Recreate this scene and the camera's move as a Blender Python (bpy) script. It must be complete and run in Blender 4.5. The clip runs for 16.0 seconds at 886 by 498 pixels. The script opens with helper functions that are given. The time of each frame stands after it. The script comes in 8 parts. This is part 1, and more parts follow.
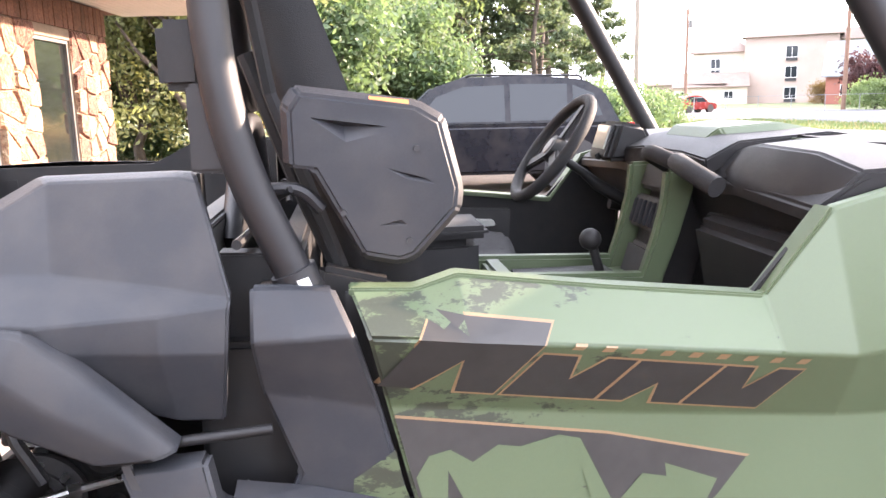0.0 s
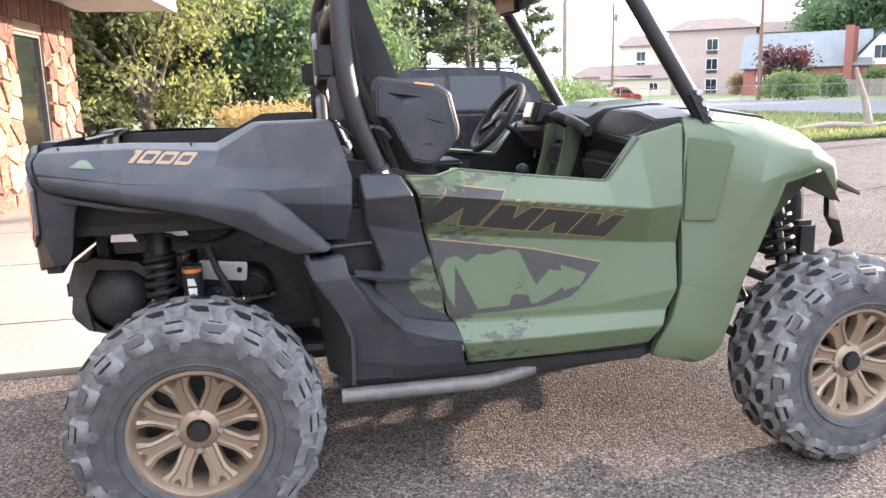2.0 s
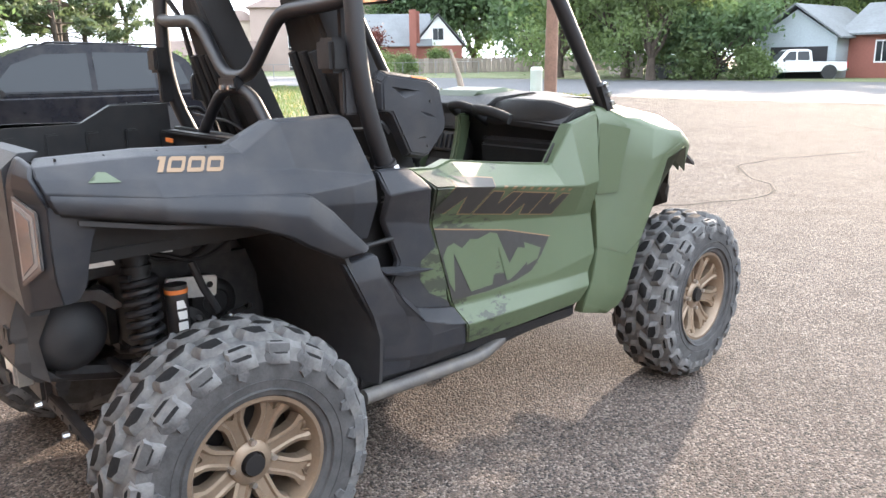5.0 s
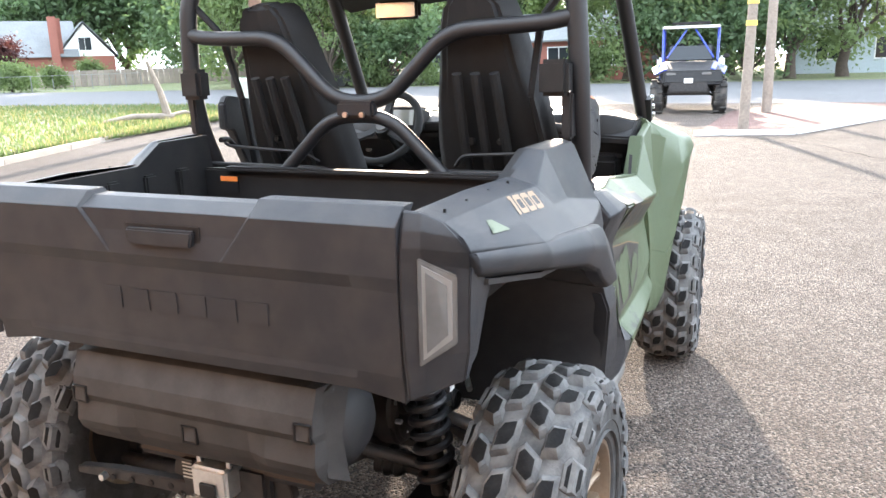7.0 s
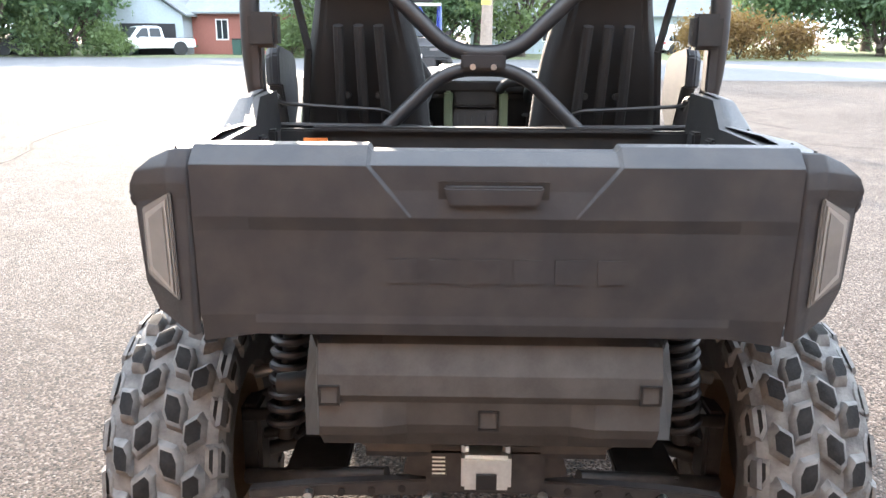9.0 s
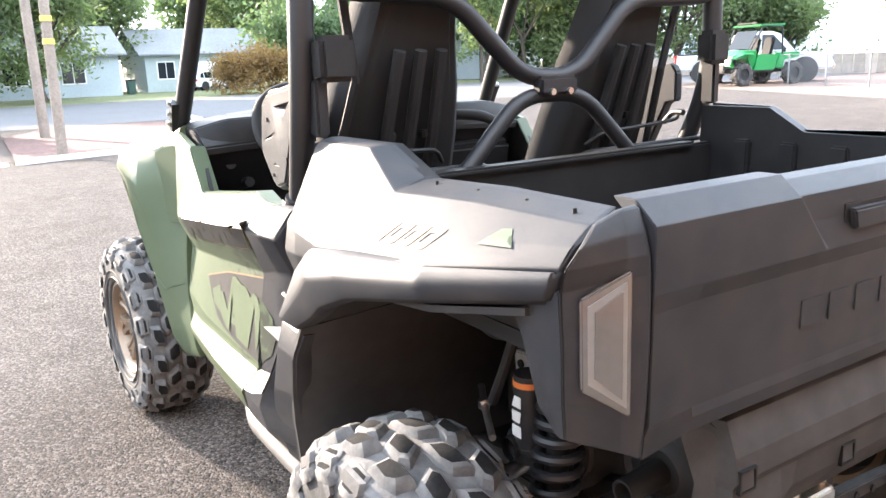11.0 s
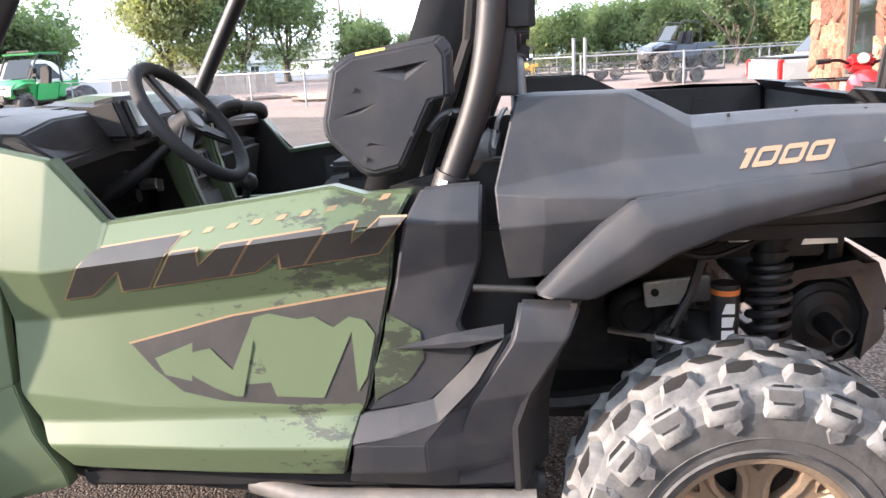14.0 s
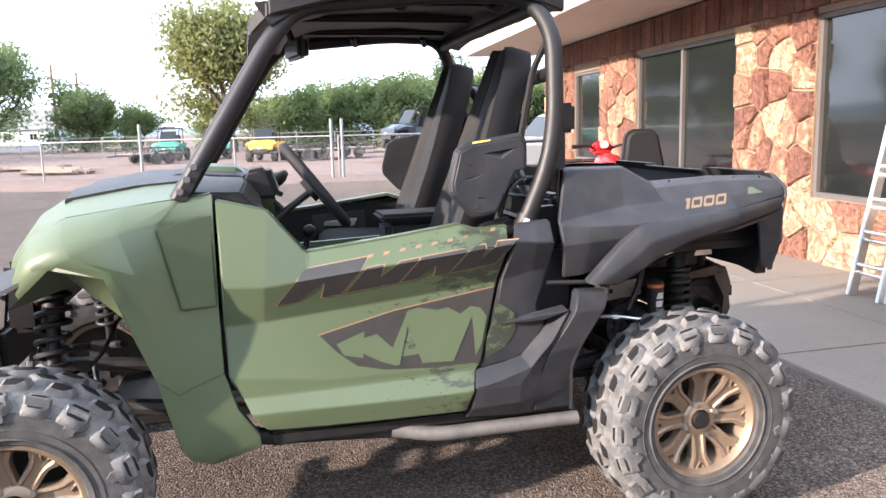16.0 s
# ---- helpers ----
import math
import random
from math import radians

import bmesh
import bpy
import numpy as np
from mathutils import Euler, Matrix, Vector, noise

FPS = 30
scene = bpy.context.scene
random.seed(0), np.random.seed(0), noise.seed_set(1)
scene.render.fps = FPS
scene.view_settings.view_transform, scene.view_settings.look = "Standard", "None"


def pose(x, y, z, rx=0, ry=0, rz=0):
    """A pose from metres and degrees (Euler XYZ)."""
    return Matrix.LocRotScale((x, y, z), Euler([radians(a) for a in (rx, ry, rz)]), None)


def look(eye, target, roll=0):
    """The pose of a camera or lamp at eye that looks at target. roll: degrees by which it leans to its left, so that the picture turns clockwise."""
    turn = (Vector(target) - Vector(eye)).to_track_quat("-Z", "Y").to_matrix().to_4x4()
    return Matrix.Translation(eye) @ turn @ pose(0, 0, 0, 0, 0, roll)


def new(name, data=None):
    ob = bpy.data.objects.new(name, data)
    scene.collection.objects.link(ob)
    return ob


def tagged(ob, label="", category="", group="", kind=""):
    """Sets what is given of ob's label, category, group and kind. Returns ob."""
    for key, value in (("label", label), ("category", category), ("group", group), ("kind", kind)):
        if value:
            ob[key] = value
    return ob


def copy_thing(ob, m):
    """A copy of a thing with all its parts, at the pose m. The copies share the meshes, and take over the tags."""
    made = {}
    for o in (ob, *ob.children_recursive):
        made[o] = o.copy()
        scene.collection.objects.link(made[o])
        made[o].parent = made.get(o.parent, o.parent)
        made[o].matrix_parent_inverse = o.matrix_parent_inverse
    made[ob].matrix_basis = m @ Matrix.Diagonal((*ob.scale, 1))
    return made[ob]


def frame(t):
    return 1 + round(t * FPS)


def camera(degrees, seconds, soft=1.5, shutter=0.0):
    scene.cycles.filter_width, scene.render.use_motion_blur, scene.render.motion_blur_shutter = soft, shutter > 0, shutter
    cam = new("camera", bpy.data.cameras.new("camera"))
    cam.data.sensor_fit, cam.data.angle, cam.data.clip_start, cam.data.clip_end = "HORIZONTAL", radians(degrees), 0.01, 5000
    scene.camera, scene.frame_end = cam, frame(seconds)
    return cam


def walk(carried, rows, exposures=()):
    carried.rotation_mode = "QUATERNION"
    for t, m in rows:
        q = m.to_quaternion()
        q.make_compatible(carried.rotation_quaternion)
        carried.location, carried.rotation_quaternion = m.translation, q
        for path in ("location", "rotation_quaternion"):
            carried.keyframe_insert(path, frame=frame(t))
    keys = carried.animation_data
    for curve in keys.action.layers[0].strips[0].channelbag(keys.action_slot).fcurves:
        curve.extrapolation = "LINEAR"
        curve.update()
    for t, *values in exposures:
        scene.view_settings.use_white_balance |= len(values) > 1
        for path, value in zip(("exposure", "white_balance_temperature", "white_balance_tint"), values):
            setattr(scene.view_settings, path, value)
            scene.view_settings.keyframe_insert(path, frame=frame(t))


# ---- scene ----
cam = camera(59.6, 16.0, soft=1.5)
PATH = [
    (0, (0.675, -1.85, 1.358), (0.905, 0.101, 0.988), -1.4),
    (0.5, (0.582, -2.206, 1.362), (0.836, -0.251, 1.023), -0.1),
    (1, (0.53, -2.56, 1.35), (0.792, -0.606, 1.011), -0.4),
    (1.5, (0.37, -2.827, 1.33), (0.733, -0.894, 0.969), -1.8),
    (2, (0.291, -3.07, 1.334), (0.685, -1.149, 0.94), -1.5),
    (2.5, (0.318, -3.287, 1.322), (0.65, -1.355, 0.928), -1.1),
    (3, (0.261, -3.355, 1.338), (0.645, -1.425, 0.981), -1.1),
    (3.5, (0.032, -3.281, 1.328), (0.663, -1.415, 0.986), -1.2),
    (3.7, (-0.09, -3.237, 1.315), (0.613, -1.397, 0.966), -1.1),
    (5.8, (-1.277, -2.05, 1.472), (0.254, -0.868, 0.965), -1.7),
    (6, (-1.376, -1.928, 1.476), (0.189, -0.788, 0.975), -2.2),
    (6.5, (-1.591, -1.57, 1.506), (0.068, -0.566, 1.016), -2.9),
    (7, (-1.691, -1.238, 1.486), (0.081, -0.439, 1.016), -1.7),
    (7.5, (-1.826, -0.908, 1.491), (0.03, -0.355, 0.991), -0.7),
    (8, (-1.997, -0.579, 1.472), (-0.126, -0.19, 0.884), -0.6),
    (8.5, (-1.96, -0.253, 1.422), (-0.051, 0.02, 0.89), -0.4),
    (9, (-1.876, 0.066, 1.428), (0.05, 0.106, 0.891), 0.3),
    (9.5, (-1.836, 0.44, 1.419), (0.075, 0.193, 0.886), -0.5),
    (10, (-1.661, 0.819, 1.403), (0.224, 0.359, 0.917), -1.2),
    (10.2, (-1.564, 0.957, 1.419), (0.289, 0.368, 0.948), -1.2),
    (12.3, (-0.572, 1.744, 1.405), (0.559, 0.184, 0.868), -3.4),
    (12.5, (-0.492, 1.777, 1.388), (0.537, 0.148, 0.852), -3.3),
    (13, (-0.212, 1.895, 1.32), (0.527, 0.1, 0.838), -3.0),
    (13.5, (0.098, 2.087, 1.34), (0.551, 0.196, 0.871), -3.3),
    (14, (0.436, 2.245, 1.34), (0.652, 0.314, 0.867), -3.1),
    (14.5, (0.796, 2.329, 1.386), (0.708, 0.376, 0.963), -3.2),
    (15, (1.089, 2.574, 1.415), (0.73, 0.64, 1.055), -2.8),
    (15.5, (1.254, 2.844, 1.403), (0.798, 0.927, 1.059), -2.0),
    (16, (1.488, 3.13, 1.415), (1.013, 1.212, 1.104), -1.5),
]
EXPOSURES = [(0.0, 3.04, 6350, 20), (0.5, 2.94, 6350, 20), (1.0, 2.80, 6300, 20), (1.5, 2.61, 6000, 17), (2.0, 2.46, 6000, 15), (3.5, 2.30, 6000, 12), (6.0, 2.45, 6050, 9), (7.5, 2.76, 5900, 8), (9.5, 2.88, 5850, 8), (10.2, 2.80, 5850, 8), (12.5, 2.42, 5850, 13), (14.0, 2.15, 5800, 13), (15.0, 1.93, 5750, 13), (16.0, 1.79, 5750, 13)]
walk(cam, [(t, look(*p)) for t, *p in PATH], EXPOSURES)

# ---- light ----
SUN_AZ, SUN_EL = radians(18.0), radians(17.5)   # from the vehicle's front, a little to its left
world = bpy.data.worlds.new("sky")
scene.world = world
world.use_nodes = True
wn = world.node_tree.nodes
bg = wn["Background"]
sky = wn.new("ShaderNodeTexSky")
sky.sky_type = 'NISHITA'
sky.sun_disc = False
sky.sun_elevation = SUN_EL
sky.sun_rotation = radians(90.0) - SUN_AZ
sky.air_density, sky.dust_density, sky.ozone_density = 1.0, 6.0, 1.0
# a smoky sky: the blue is washed out towards white
pale = wn.new("ShaderNodeMixRGB")
pale.inputs[0].default_value = 0.8
pale.inputs[2].default_value = (11.6, 12.3, 13.2, 1)
world.node_tree.links.new(sky.outputs[0], pale.inputs[1])
world.node_tree.links.new(pale.outputs[0], bg.inputs[0])
bg.inputs[1].default_value = 0.085
sun = new("sun", bpy.data.lights.new("sun", 'SUN'))
sun.data.energy, sun.data.angle, sun.data.color = 4.7, radians(1.2), (1.0, 0.78, 0.58)
sun.matrix_world = look((math.cos(SUN_EL) * math.cos(SUN_AZ) * 50, math.cos(SUN_EL) * math.sin(SUN_AZ) * 50, math.sin(SUN_EL) * 50), (0, 0, 0))

# ---- materials ----
def material(name, colour, rough=0.6, metal=0.0, spread=0.12, grain=60.0, blotch=3.0, bump=0.0, bump_scale=None, dust=0.0, dust_colour=(0.32, 0.27, 0.22), coat=0.0, spec=0.5):
    """A surface with fine grain and broad blotches, and a film of dust where asked."""
    m = bpy.data.materials.new(name)
    m.use_nodes = True
    n, l = m.node_tree.nodes, m.node_tree.links
    b = n["Principled BSDF"]
    b.inputs["Roughness"].default_value, b.inputs["Metallic"].default_value = rough, metal
    b.inputs["Coat Weight"].default_value = coat
    b.inputs["Specular IOR Level"].default_value = spec
    co = n.new("ShaderNodeTexCoord")
    info = n.new("ShaderNodeObjectInfo")
    fine, broad = n.new("ShaderNodeTexNoise"), n.new("ShaderNodeTexNoise")
    fine.inputs["Scale"].default_value, broad.inputs["Scale"].default_value = grain, blotch
    fine.inputs["Detail"].default_value, broad.inputs["Detail"].default_value = 3, 4
    l.new(co.outputs["Object"], fine.inputs["Vector"]), l.new(co.outputs["Object"], broad.inputs["Vector"])
    add = n.new("ShaderNodeMath")
    l.new(fine.outputs["Fac"], add.inputs[0]), l.new(broad.outputs["Fac"], add.inputs[1])
    ramp = n.new("ShaderNodeMapRange")
    ramp.inputs["From Min"].default_value, ramp.inputs["From Max"].default_value = 0.6, 1.4
    ramp.inputs["To Min"].default_value, ramp.inputs["To Max"].default_value = 1 - spread, 1 + spread
    l.new(add.outputs[0], ramp.inputs["Value"])
    mul = n.new("ShaderNodeVectorMath")
    mul.operation = 'SCALE'
    mul.inputs[0].default_value = colour
    l.new(ramp.outputs[0], mul.inputs["Scale"])
    out = mul.outputs[0]
    if dust:
        spots = n.new("ShaderNodeTexNoise")
        spots.inputs["Scale"].default_value, spots.inputs["Detail"].default_value = blotch * 2.3, 8
        l.new(co.outputs["Object"], spots.inputs["Vector"])
        where = n.new("ShaderNodeMapRange")
        where.inputs["From Min"].default_value, where.inputs["From Max"].default_value = 0.40, 0.68
        where.inputs["To Max"].default_value = dust
        l.new(spots.outputs["Fac"], where.inputs["Value"])
        mix = n.new("ShaderNodeMixRGB")
        mix.inputs[2].default_value = (*dust_colour, 1)
        l.new(where.outputs[0], mix.inputs[0]), l.new(out, mix.inputs[1])
        out = mix.outputs[0]
    l.new(out, b.inputs["Base Color"])
    rr = n.new("ShaderNodeMapRange")
    rr.inputs["To Min"].default_value, rr.inputs["To Max"].default_value = max(0.02, rough - 0.07), min(1, rough + 0.1)
    l.new(broad.outputs["Fac"], rr.inputs["Value"])
    l.new(rr.outputs[0], b.inputs["Roughness"])
    if bump:
        h = n.new("ShaderNodeTexNoise")
        h.inputs["Scale"].default_value, h.inputs["Detail"].default_value = bump_scale or grain, 4
        l.new(co.outputs["Object"], h.inputs["Vector"])
        bn = n.new("ShaderNodeBump")
        bn.inputs["Strength"].default_value, bn.inputs["Distance"].default_value = 1.0, bump
        l.new(h.outputs["Fac"], bn.inputs["Height"]), l.new(bn.outputs[0], b.inputs["Normal"])
    return m


def varied(m, low, high):
    """Let each object that wears the material take its own shade."""
    n, l = m.node_tree.nodes, m.node_tree.links
    b = n["Principled BSDF"]
    src = b.inputs["Base Color"].links[0].from_socket
    info = n.new("ShaderNodeObjectInfo")
    r = n.new("ShaderNodeMapRange")
    r.inputs["To Min"].default_value, r.inputs["To Max"].default_value = low, high
    l.new(info.outputs["Random"], r.inputs["Value"])
    s = n.new("ShaderNodeVectorMath")
    s.operation = 'SCALE'
    l.new(src, s.inputs[0]), l.new(r.outputs[0], s.inputs["Scale"]), l.new(s.outputs[0], b.inputs["Base Color"])
    return m


def speckled(name, stops, size, rough=0.85, bump=0.004, blotch=0.35, spread=0.25):
    """Chips of stone of several colours in a binder: cells of one size, with stains on top."""
    m = material(name, (1, 1, 1), rough, spread=spread, grain=3.0, blotch=blotch)
    n, l = m.node_tree.nodes, m.node_tree.links
    b = n["Principled BSDF"]
    src = b.inputs["Base Color"].links[0].from_socket
    geo = n.new("ShaderNodeNewGeometry")
    v = n.new("ShaderNodeTexVoronoi")
    v.inputs["Scale"].default_value = 1 / size
    l.new(geo.outputs["Position"], v.inputs["Vector"])
    ramp = n.new("ShaderNodeValToRGB")
    ramp.color_ramp.interpolation = 'CONSTANT'
    sep = n.new("ShaderNodeSeparateColor")
    l.new(v.outputs["Color"], sep.inputs[0]), l.new(sep.outputs[0], ramp.inputs[0])
    el = ramp.color_ramp.elements
    while len(el) < len(stops):
        el.new(0.5)
    for e, (p, c) in zip(el, stops):
        e.position, e.color = p, (*c, 1)
    mul = n.new("ShaderNodeMixRGB")
    mul.blend_type, mul.inputs[0].default_value = 'MULTIPLY', 1
    l.new(ramp.outputs[0], mul.inputs[1]), l.new(src, mul.inputs[2]), l.new(mul.outputs[0], b.inputs["Base Color"])
    inv = n.new("ShaderNodeMath")
    inv.operation, inv.inputs[0].default_value = 'SUBTRACT', 1
    l.new(v.outputs["Distance"], inv.inputs[1])
    bn = n.new("ShaderNodeBump")
    bn.inputs["Distance"].default_value = bump
    l.new(inv.outputs[0], bn.inputs["Height"]), l.new(bn.outputs[0], b.inputs["Normal"])
    return m


def sandstone(name):
    """Split stone: every block its own shade from deep red to cream, with bedding streaks and a rough face."""
    m = material(name, (1, 1, 1), 0.85, spread=0.35, grain=18, blotch=5)
    n, l = m.node_tree.nodes, m.node_tree.links
    b = n["Principled BSDF"]
    src = b.inputs["Base Color"].links[0].from_socket
    info = n.new("ShaderNodeObjectInfo")
    co = n.new("ShaderNodeTexCoord")
    st = n.new("ShaderNodeTexNoise")
    st.inputs["Scale"].default_value, st.inputs["Detail"].default_value, st.inputs["Distortion"].default_value = 7.5, 8, 2.2
    l.new(co.outputs["Object"], st.inputs["Vector"])
    mix = n.new("ShaderNodeMath")
    mix.operation = 'MULTIPLY_ADD'
    mix.inputs[1].default_value, mix.inputs[2].default_value = 0.52, -0.14
    l.new(info.outputs["Random"], mix.inputs[0])
    add = n.new("ShaderNodeMath")
    add.operation = 'MULTIPLY_ADD'
    add.inputs[1].default_value = 0.98
    l.new(st.outputs["Fac"], add.inputs[0]), l.new(mix.outputs[0], add.inputs[2])
    ramp = n.new("ShaderNodeValToRGB")
    el = ramp.color_ramp.elements
    stops = [(0.18, (0.07, 0.032, 0.025)), (0.38, (0.150, 0.066, 0.045)), (0.58, (0.215, 0.105, 0.068)), (0.76, (0.30, 0.185, 0.115)), (0.92, (0.44, 0.34, 0.22))]
    while len(el) < len(stops):
        el.new(0.5)
    for e, (pos, c) in zip(el, stops):
        e.position, e.color = pos, (*c, 1)
    l.new(add.outputs[0], ramp.inputs[0])
    mul = n.new("ShaderNodeMixRGB")
    mul.blend_type, mul.inputs[0].default_value = 'MULTIPLY', 1
    l.new(ramp.outputs[0], mul.inputs[1]), l.new(src, mul.inputs[2]), l.new(mul.outputs[0], b.inputs["Base Color"])
    bn = n.new("ShaderNodeBump")
    bn.inputs["Distance"].default_value = 0.06
    l.new(st.outputs["Fac"], bn.inputs["Height"])
    fine = n.new("ShaderNodeTexNoise")
    fine.inputs["Scale"].default_value, fine.inputs["Detail"].default_value = 40, 6
    l.new(co.outputs["Object"], fine.inputs["Vector"])
    bn2 = n.new("ShaderNodeBump")
    bn2.inputs["Distance"].default_value = 0.012
    l.new(fine.outputs["Fac"], bn2.inputs["Height"]), l.new(bn.outputs[0], bn2.inputs["Normal"]), l.new(bn2.outputs[0], b.inputs["Normal"])
    return m


def glass(name, tint=(0.9, 0.95, 0.95), rough=0.02):
    m = bpy.data.materials.new(name)
    m.use_nodes = True
    b = m.node_tree.nodes["Principled BSDF"]
    b.inputs["Base Color"].default_value, b.inputs["Roughness"].default_value = (*tint, 1), rough
    b.inputs["Transmission Weight"].default_value, b.inputs["IOR"].default_value = 1.0, 1.45
    return m


def camo_paint(name):
    """Satin green plastic with a printed splatter of dark flecks that fades out towards the front."""
    m = material(name, (0.074, 0.100, 0.054), 0.42, spread=0.06, grain=400, blotch=4, bump=0.0003, bump_scale=900)
    n, l = m.node_tree.nodes, m.node_tree.links
    b = n["Principled BSDF"]
    src = b.inputs["Base Color"].links[0].from_socket
    co = n.new("ShaderNodeTexCoord")
    sep = n.new("ShaderNodeSeparateXYZ")
    l.new(co.outputs["Object"], sep.inputs[0])
    fade = n.new("ShaderNodeMapRange")
    fade.inputs["From Min"].default_value, fade.inputs["From Max"].default_value = 1.36, 0.75
    fade.inputs["To Min"].default_value, fade.inputs["To Max"].default_value = -0.16, 0.05
    l.new(sep.outputs[0], fade.inputs["Value"])
    mp = n.new("ShaderNodeMapping")
    mp.inputs["Rotation"].default_value, mp.inputs["Scale"].default_value = (0, 0.6, 0), (0.7, 1, 1.5)
    l.new(co.outputs["Object"], mp.inputs[0])
    s = n.new("ShaderNodeTexNoise")
    s.inputs["Scale"].default_value, s.inputs["Detail"].default_value, s.inputs["Roughness"].default_value = 15, 9, 0.75
    l.new(mp.outputs[0], s.inputs["Vector"])
    add = n.new("ShaderNodeMath")
    l.new(s.outputs["Fac"], add.inputs[0]), l.new(fade.outputs[0], add.inputs[1])
    cut = n.new("ShaderNodeMapRange")
    cut.inputs["From Min"].default_value, cut.inputs["From Max"].default_value = 0.525, 0.545
    cut.inputs["To Max"].default_value = 0.9
    l.new(add.outputs[0], cut.inputs["Value"])
    zcut = n.new("ShaderNodeMapRange")
    zcut.inputs["From Min"].default_value, zcut.inputs["From Max"].default_value = 1.11, 1.09
    l.new(sep.outputs[2], zcut.inputs["Value"])
    both = n.new("ShaderNodeMath")
    both.operation = 'MULTIPLY'
    l.new(cut.outputs[0], both.inputs[0]), l.new(zcut.outputs[0], both.inputs[1])
    mix = n.new("ShaderNodeMixRGB")
    mix.inputs[2].default_value = (0.030, 0.034, 0.026, 1)
    l.new(both.outputs[0], mix.inputs[0]), l.new(src, mix.inputs[1]), l.new(mix.outputs[0], b.inputs["Base Color"])
    return m


GREEN = material("green_plastic", (0.074, 0.100, 0.054), 0.42, spread=0.06, grain=400, blotch=4, bump=0.0003, bump_scale=900)
CAMO = camo_paint("green_splatter_plastic")
GREY = material("dark_grey_plastic", (0.0235, 0.0255, 0.0305), 0.48, spread=0.14, grain=500, blotch=5, bump=0.0004, bump_scale=1200, dust=0.05, spec=0.30)
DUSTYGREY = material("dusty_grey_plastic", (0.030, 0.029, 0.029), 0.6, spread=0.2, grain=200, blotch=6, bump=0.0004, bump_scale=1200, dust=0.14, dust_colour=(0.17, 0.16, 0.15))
BLACK = material("black_plastic", (0.010, 0.010, 0.011), 0.5, spread=0.15, grain=300, blotch=6, bump=0.0004, bump_scale=1000, dust=0.02, spec=0.35)
LINER = material("black_dusty_plastic", (0.022, 0.022, 0.024), 0.6, grain=200, blotch=9, dust=0.10, dust_colour=(0.10, 0.09, 0.08))
CAGE = material("satin_black_tube", (0.012, 0.012, 0.014), 0.48, spread=0.1, grain=300, blotch=8, bump=0.0002, bump_scale=900)
FABRIC = material("black_vinyl", (0.010, 0.010, 0.011), 0.75, grain=300, blotch=9, bump=0.001, bump_scale=500)
FRAME = material("black_steel", (0.019, 0.019, 0.021), 0.5, dust=0.06, blotch=12)
STEEL = material("bright_steel", (0.62, 0.62, 0.62), 0.28, metal=1.0, grain=90, blotch=10)
SHIELD = material("bare_aluminium", (0.72, 0.72, 0.70), 0.35, metal=0.9, grain=90, blotch=10)
RUBBER = material("tyre_sidewall_rubber", (0.046, 0.046, 0.047), 0.78, spread=0.25, grain=140, blotch=9, bump=0.0012, bump_scale=120, dust=0.20, dust_colour=(0.18, 0.178, 0.175))
TREAD = material("dusty_tread_rubber", (0.075, 0.076, 0.078), 0.85, spread=0.3, grain=140, blotch=7, bump=0.0015, bump_scale=120, dust=0.6, dust_colour=(0.23, 0.226, 0.22))
LUGTOP = material("worn_lug_rubber", (0.014, 0.014, 0.0145), 0.9, spread=0.3, grain=140, blotch=12, bump=0.001, bump_scale=160, dust=0.06, dust_colour=(0.16, 0.155, 0.15), spec=0.12)
BRONZE = material("bronze_alloy", (0.25, 0.190, 0.135), 0.42, metal=0.55, spread=0.15, grain=120, blotch=12, dust=0.30, dust_colour=(0.30, 0.25, 0.20))
TAN = material("tan_print", (0.215, 0.140, 0.076), 0.45, spread=0.15, grain=200)
STEPTUBE = material("dusty_grey_step_paint", (0.10, 0.097, 0.093), 0.45, spread=0.2, grain=120, blotch=8, dust=0.3, dust_colour=(0.24, 0.21, 0.18))
DARKPRINT = material("charcoal_print", (0.030, 0.029, 0.028), 0.42, spread=0.2, grain=30, blotch=8)
TAR = material("matte_tar", (0.03, 0.028, 0.027), 0.95, spread=0.2, spec=0.05)
WHITEPRINT = material("white_print", (0.75, 0.75, 0.73), 0.5, spread=0.05)
ORANGEPRINT = material("orange_print", (0.75, 0.22, 0.05), 0.5, spread=0.05)
YELLOWPRINT = material("yellow_print", (0.75, 0.55, 0.08), 0.5, spread=0.05)
SCREEN = material("pale_screen", (0.35, 0.38, 0.36), 0.15, spread=0.03, coat=0.5)
LENS = material("smoked_tail_lens", (0.10, 0.10, 0.10), 0.15, spread=0.12, blotch=14, coat=0.8)
LENSCORE = material("pale_lens_core", (0.15, 0.148, 0.146), 0.2, spread=0.1)
LENSLIGHT = material("clear_lens_ribs", (0.20, 0.198, 0.195), 0.2, spread=0.1)
REDLENS = material("red_lens", (0.45, 0.02, 0.02), 0.15, spread=0.05, coat=0.6)
AMBER = material("amber_reflector", (0.65, 0.24, 0.04), 0.25, spread=0.05)
ASPHALT = speckled("chip_seal_asphalt", [(0, (0.078, 0.067, 0.060)), (0.25, (0.115, 0.094, 0.080)), (0.5, (0.155, 0.124, 0.104)), (0.72, (0.225, 0.190, 0.165)), (0.9, (0.052, 0.047, 0.044))], 0.009, 0.95, 0.010)
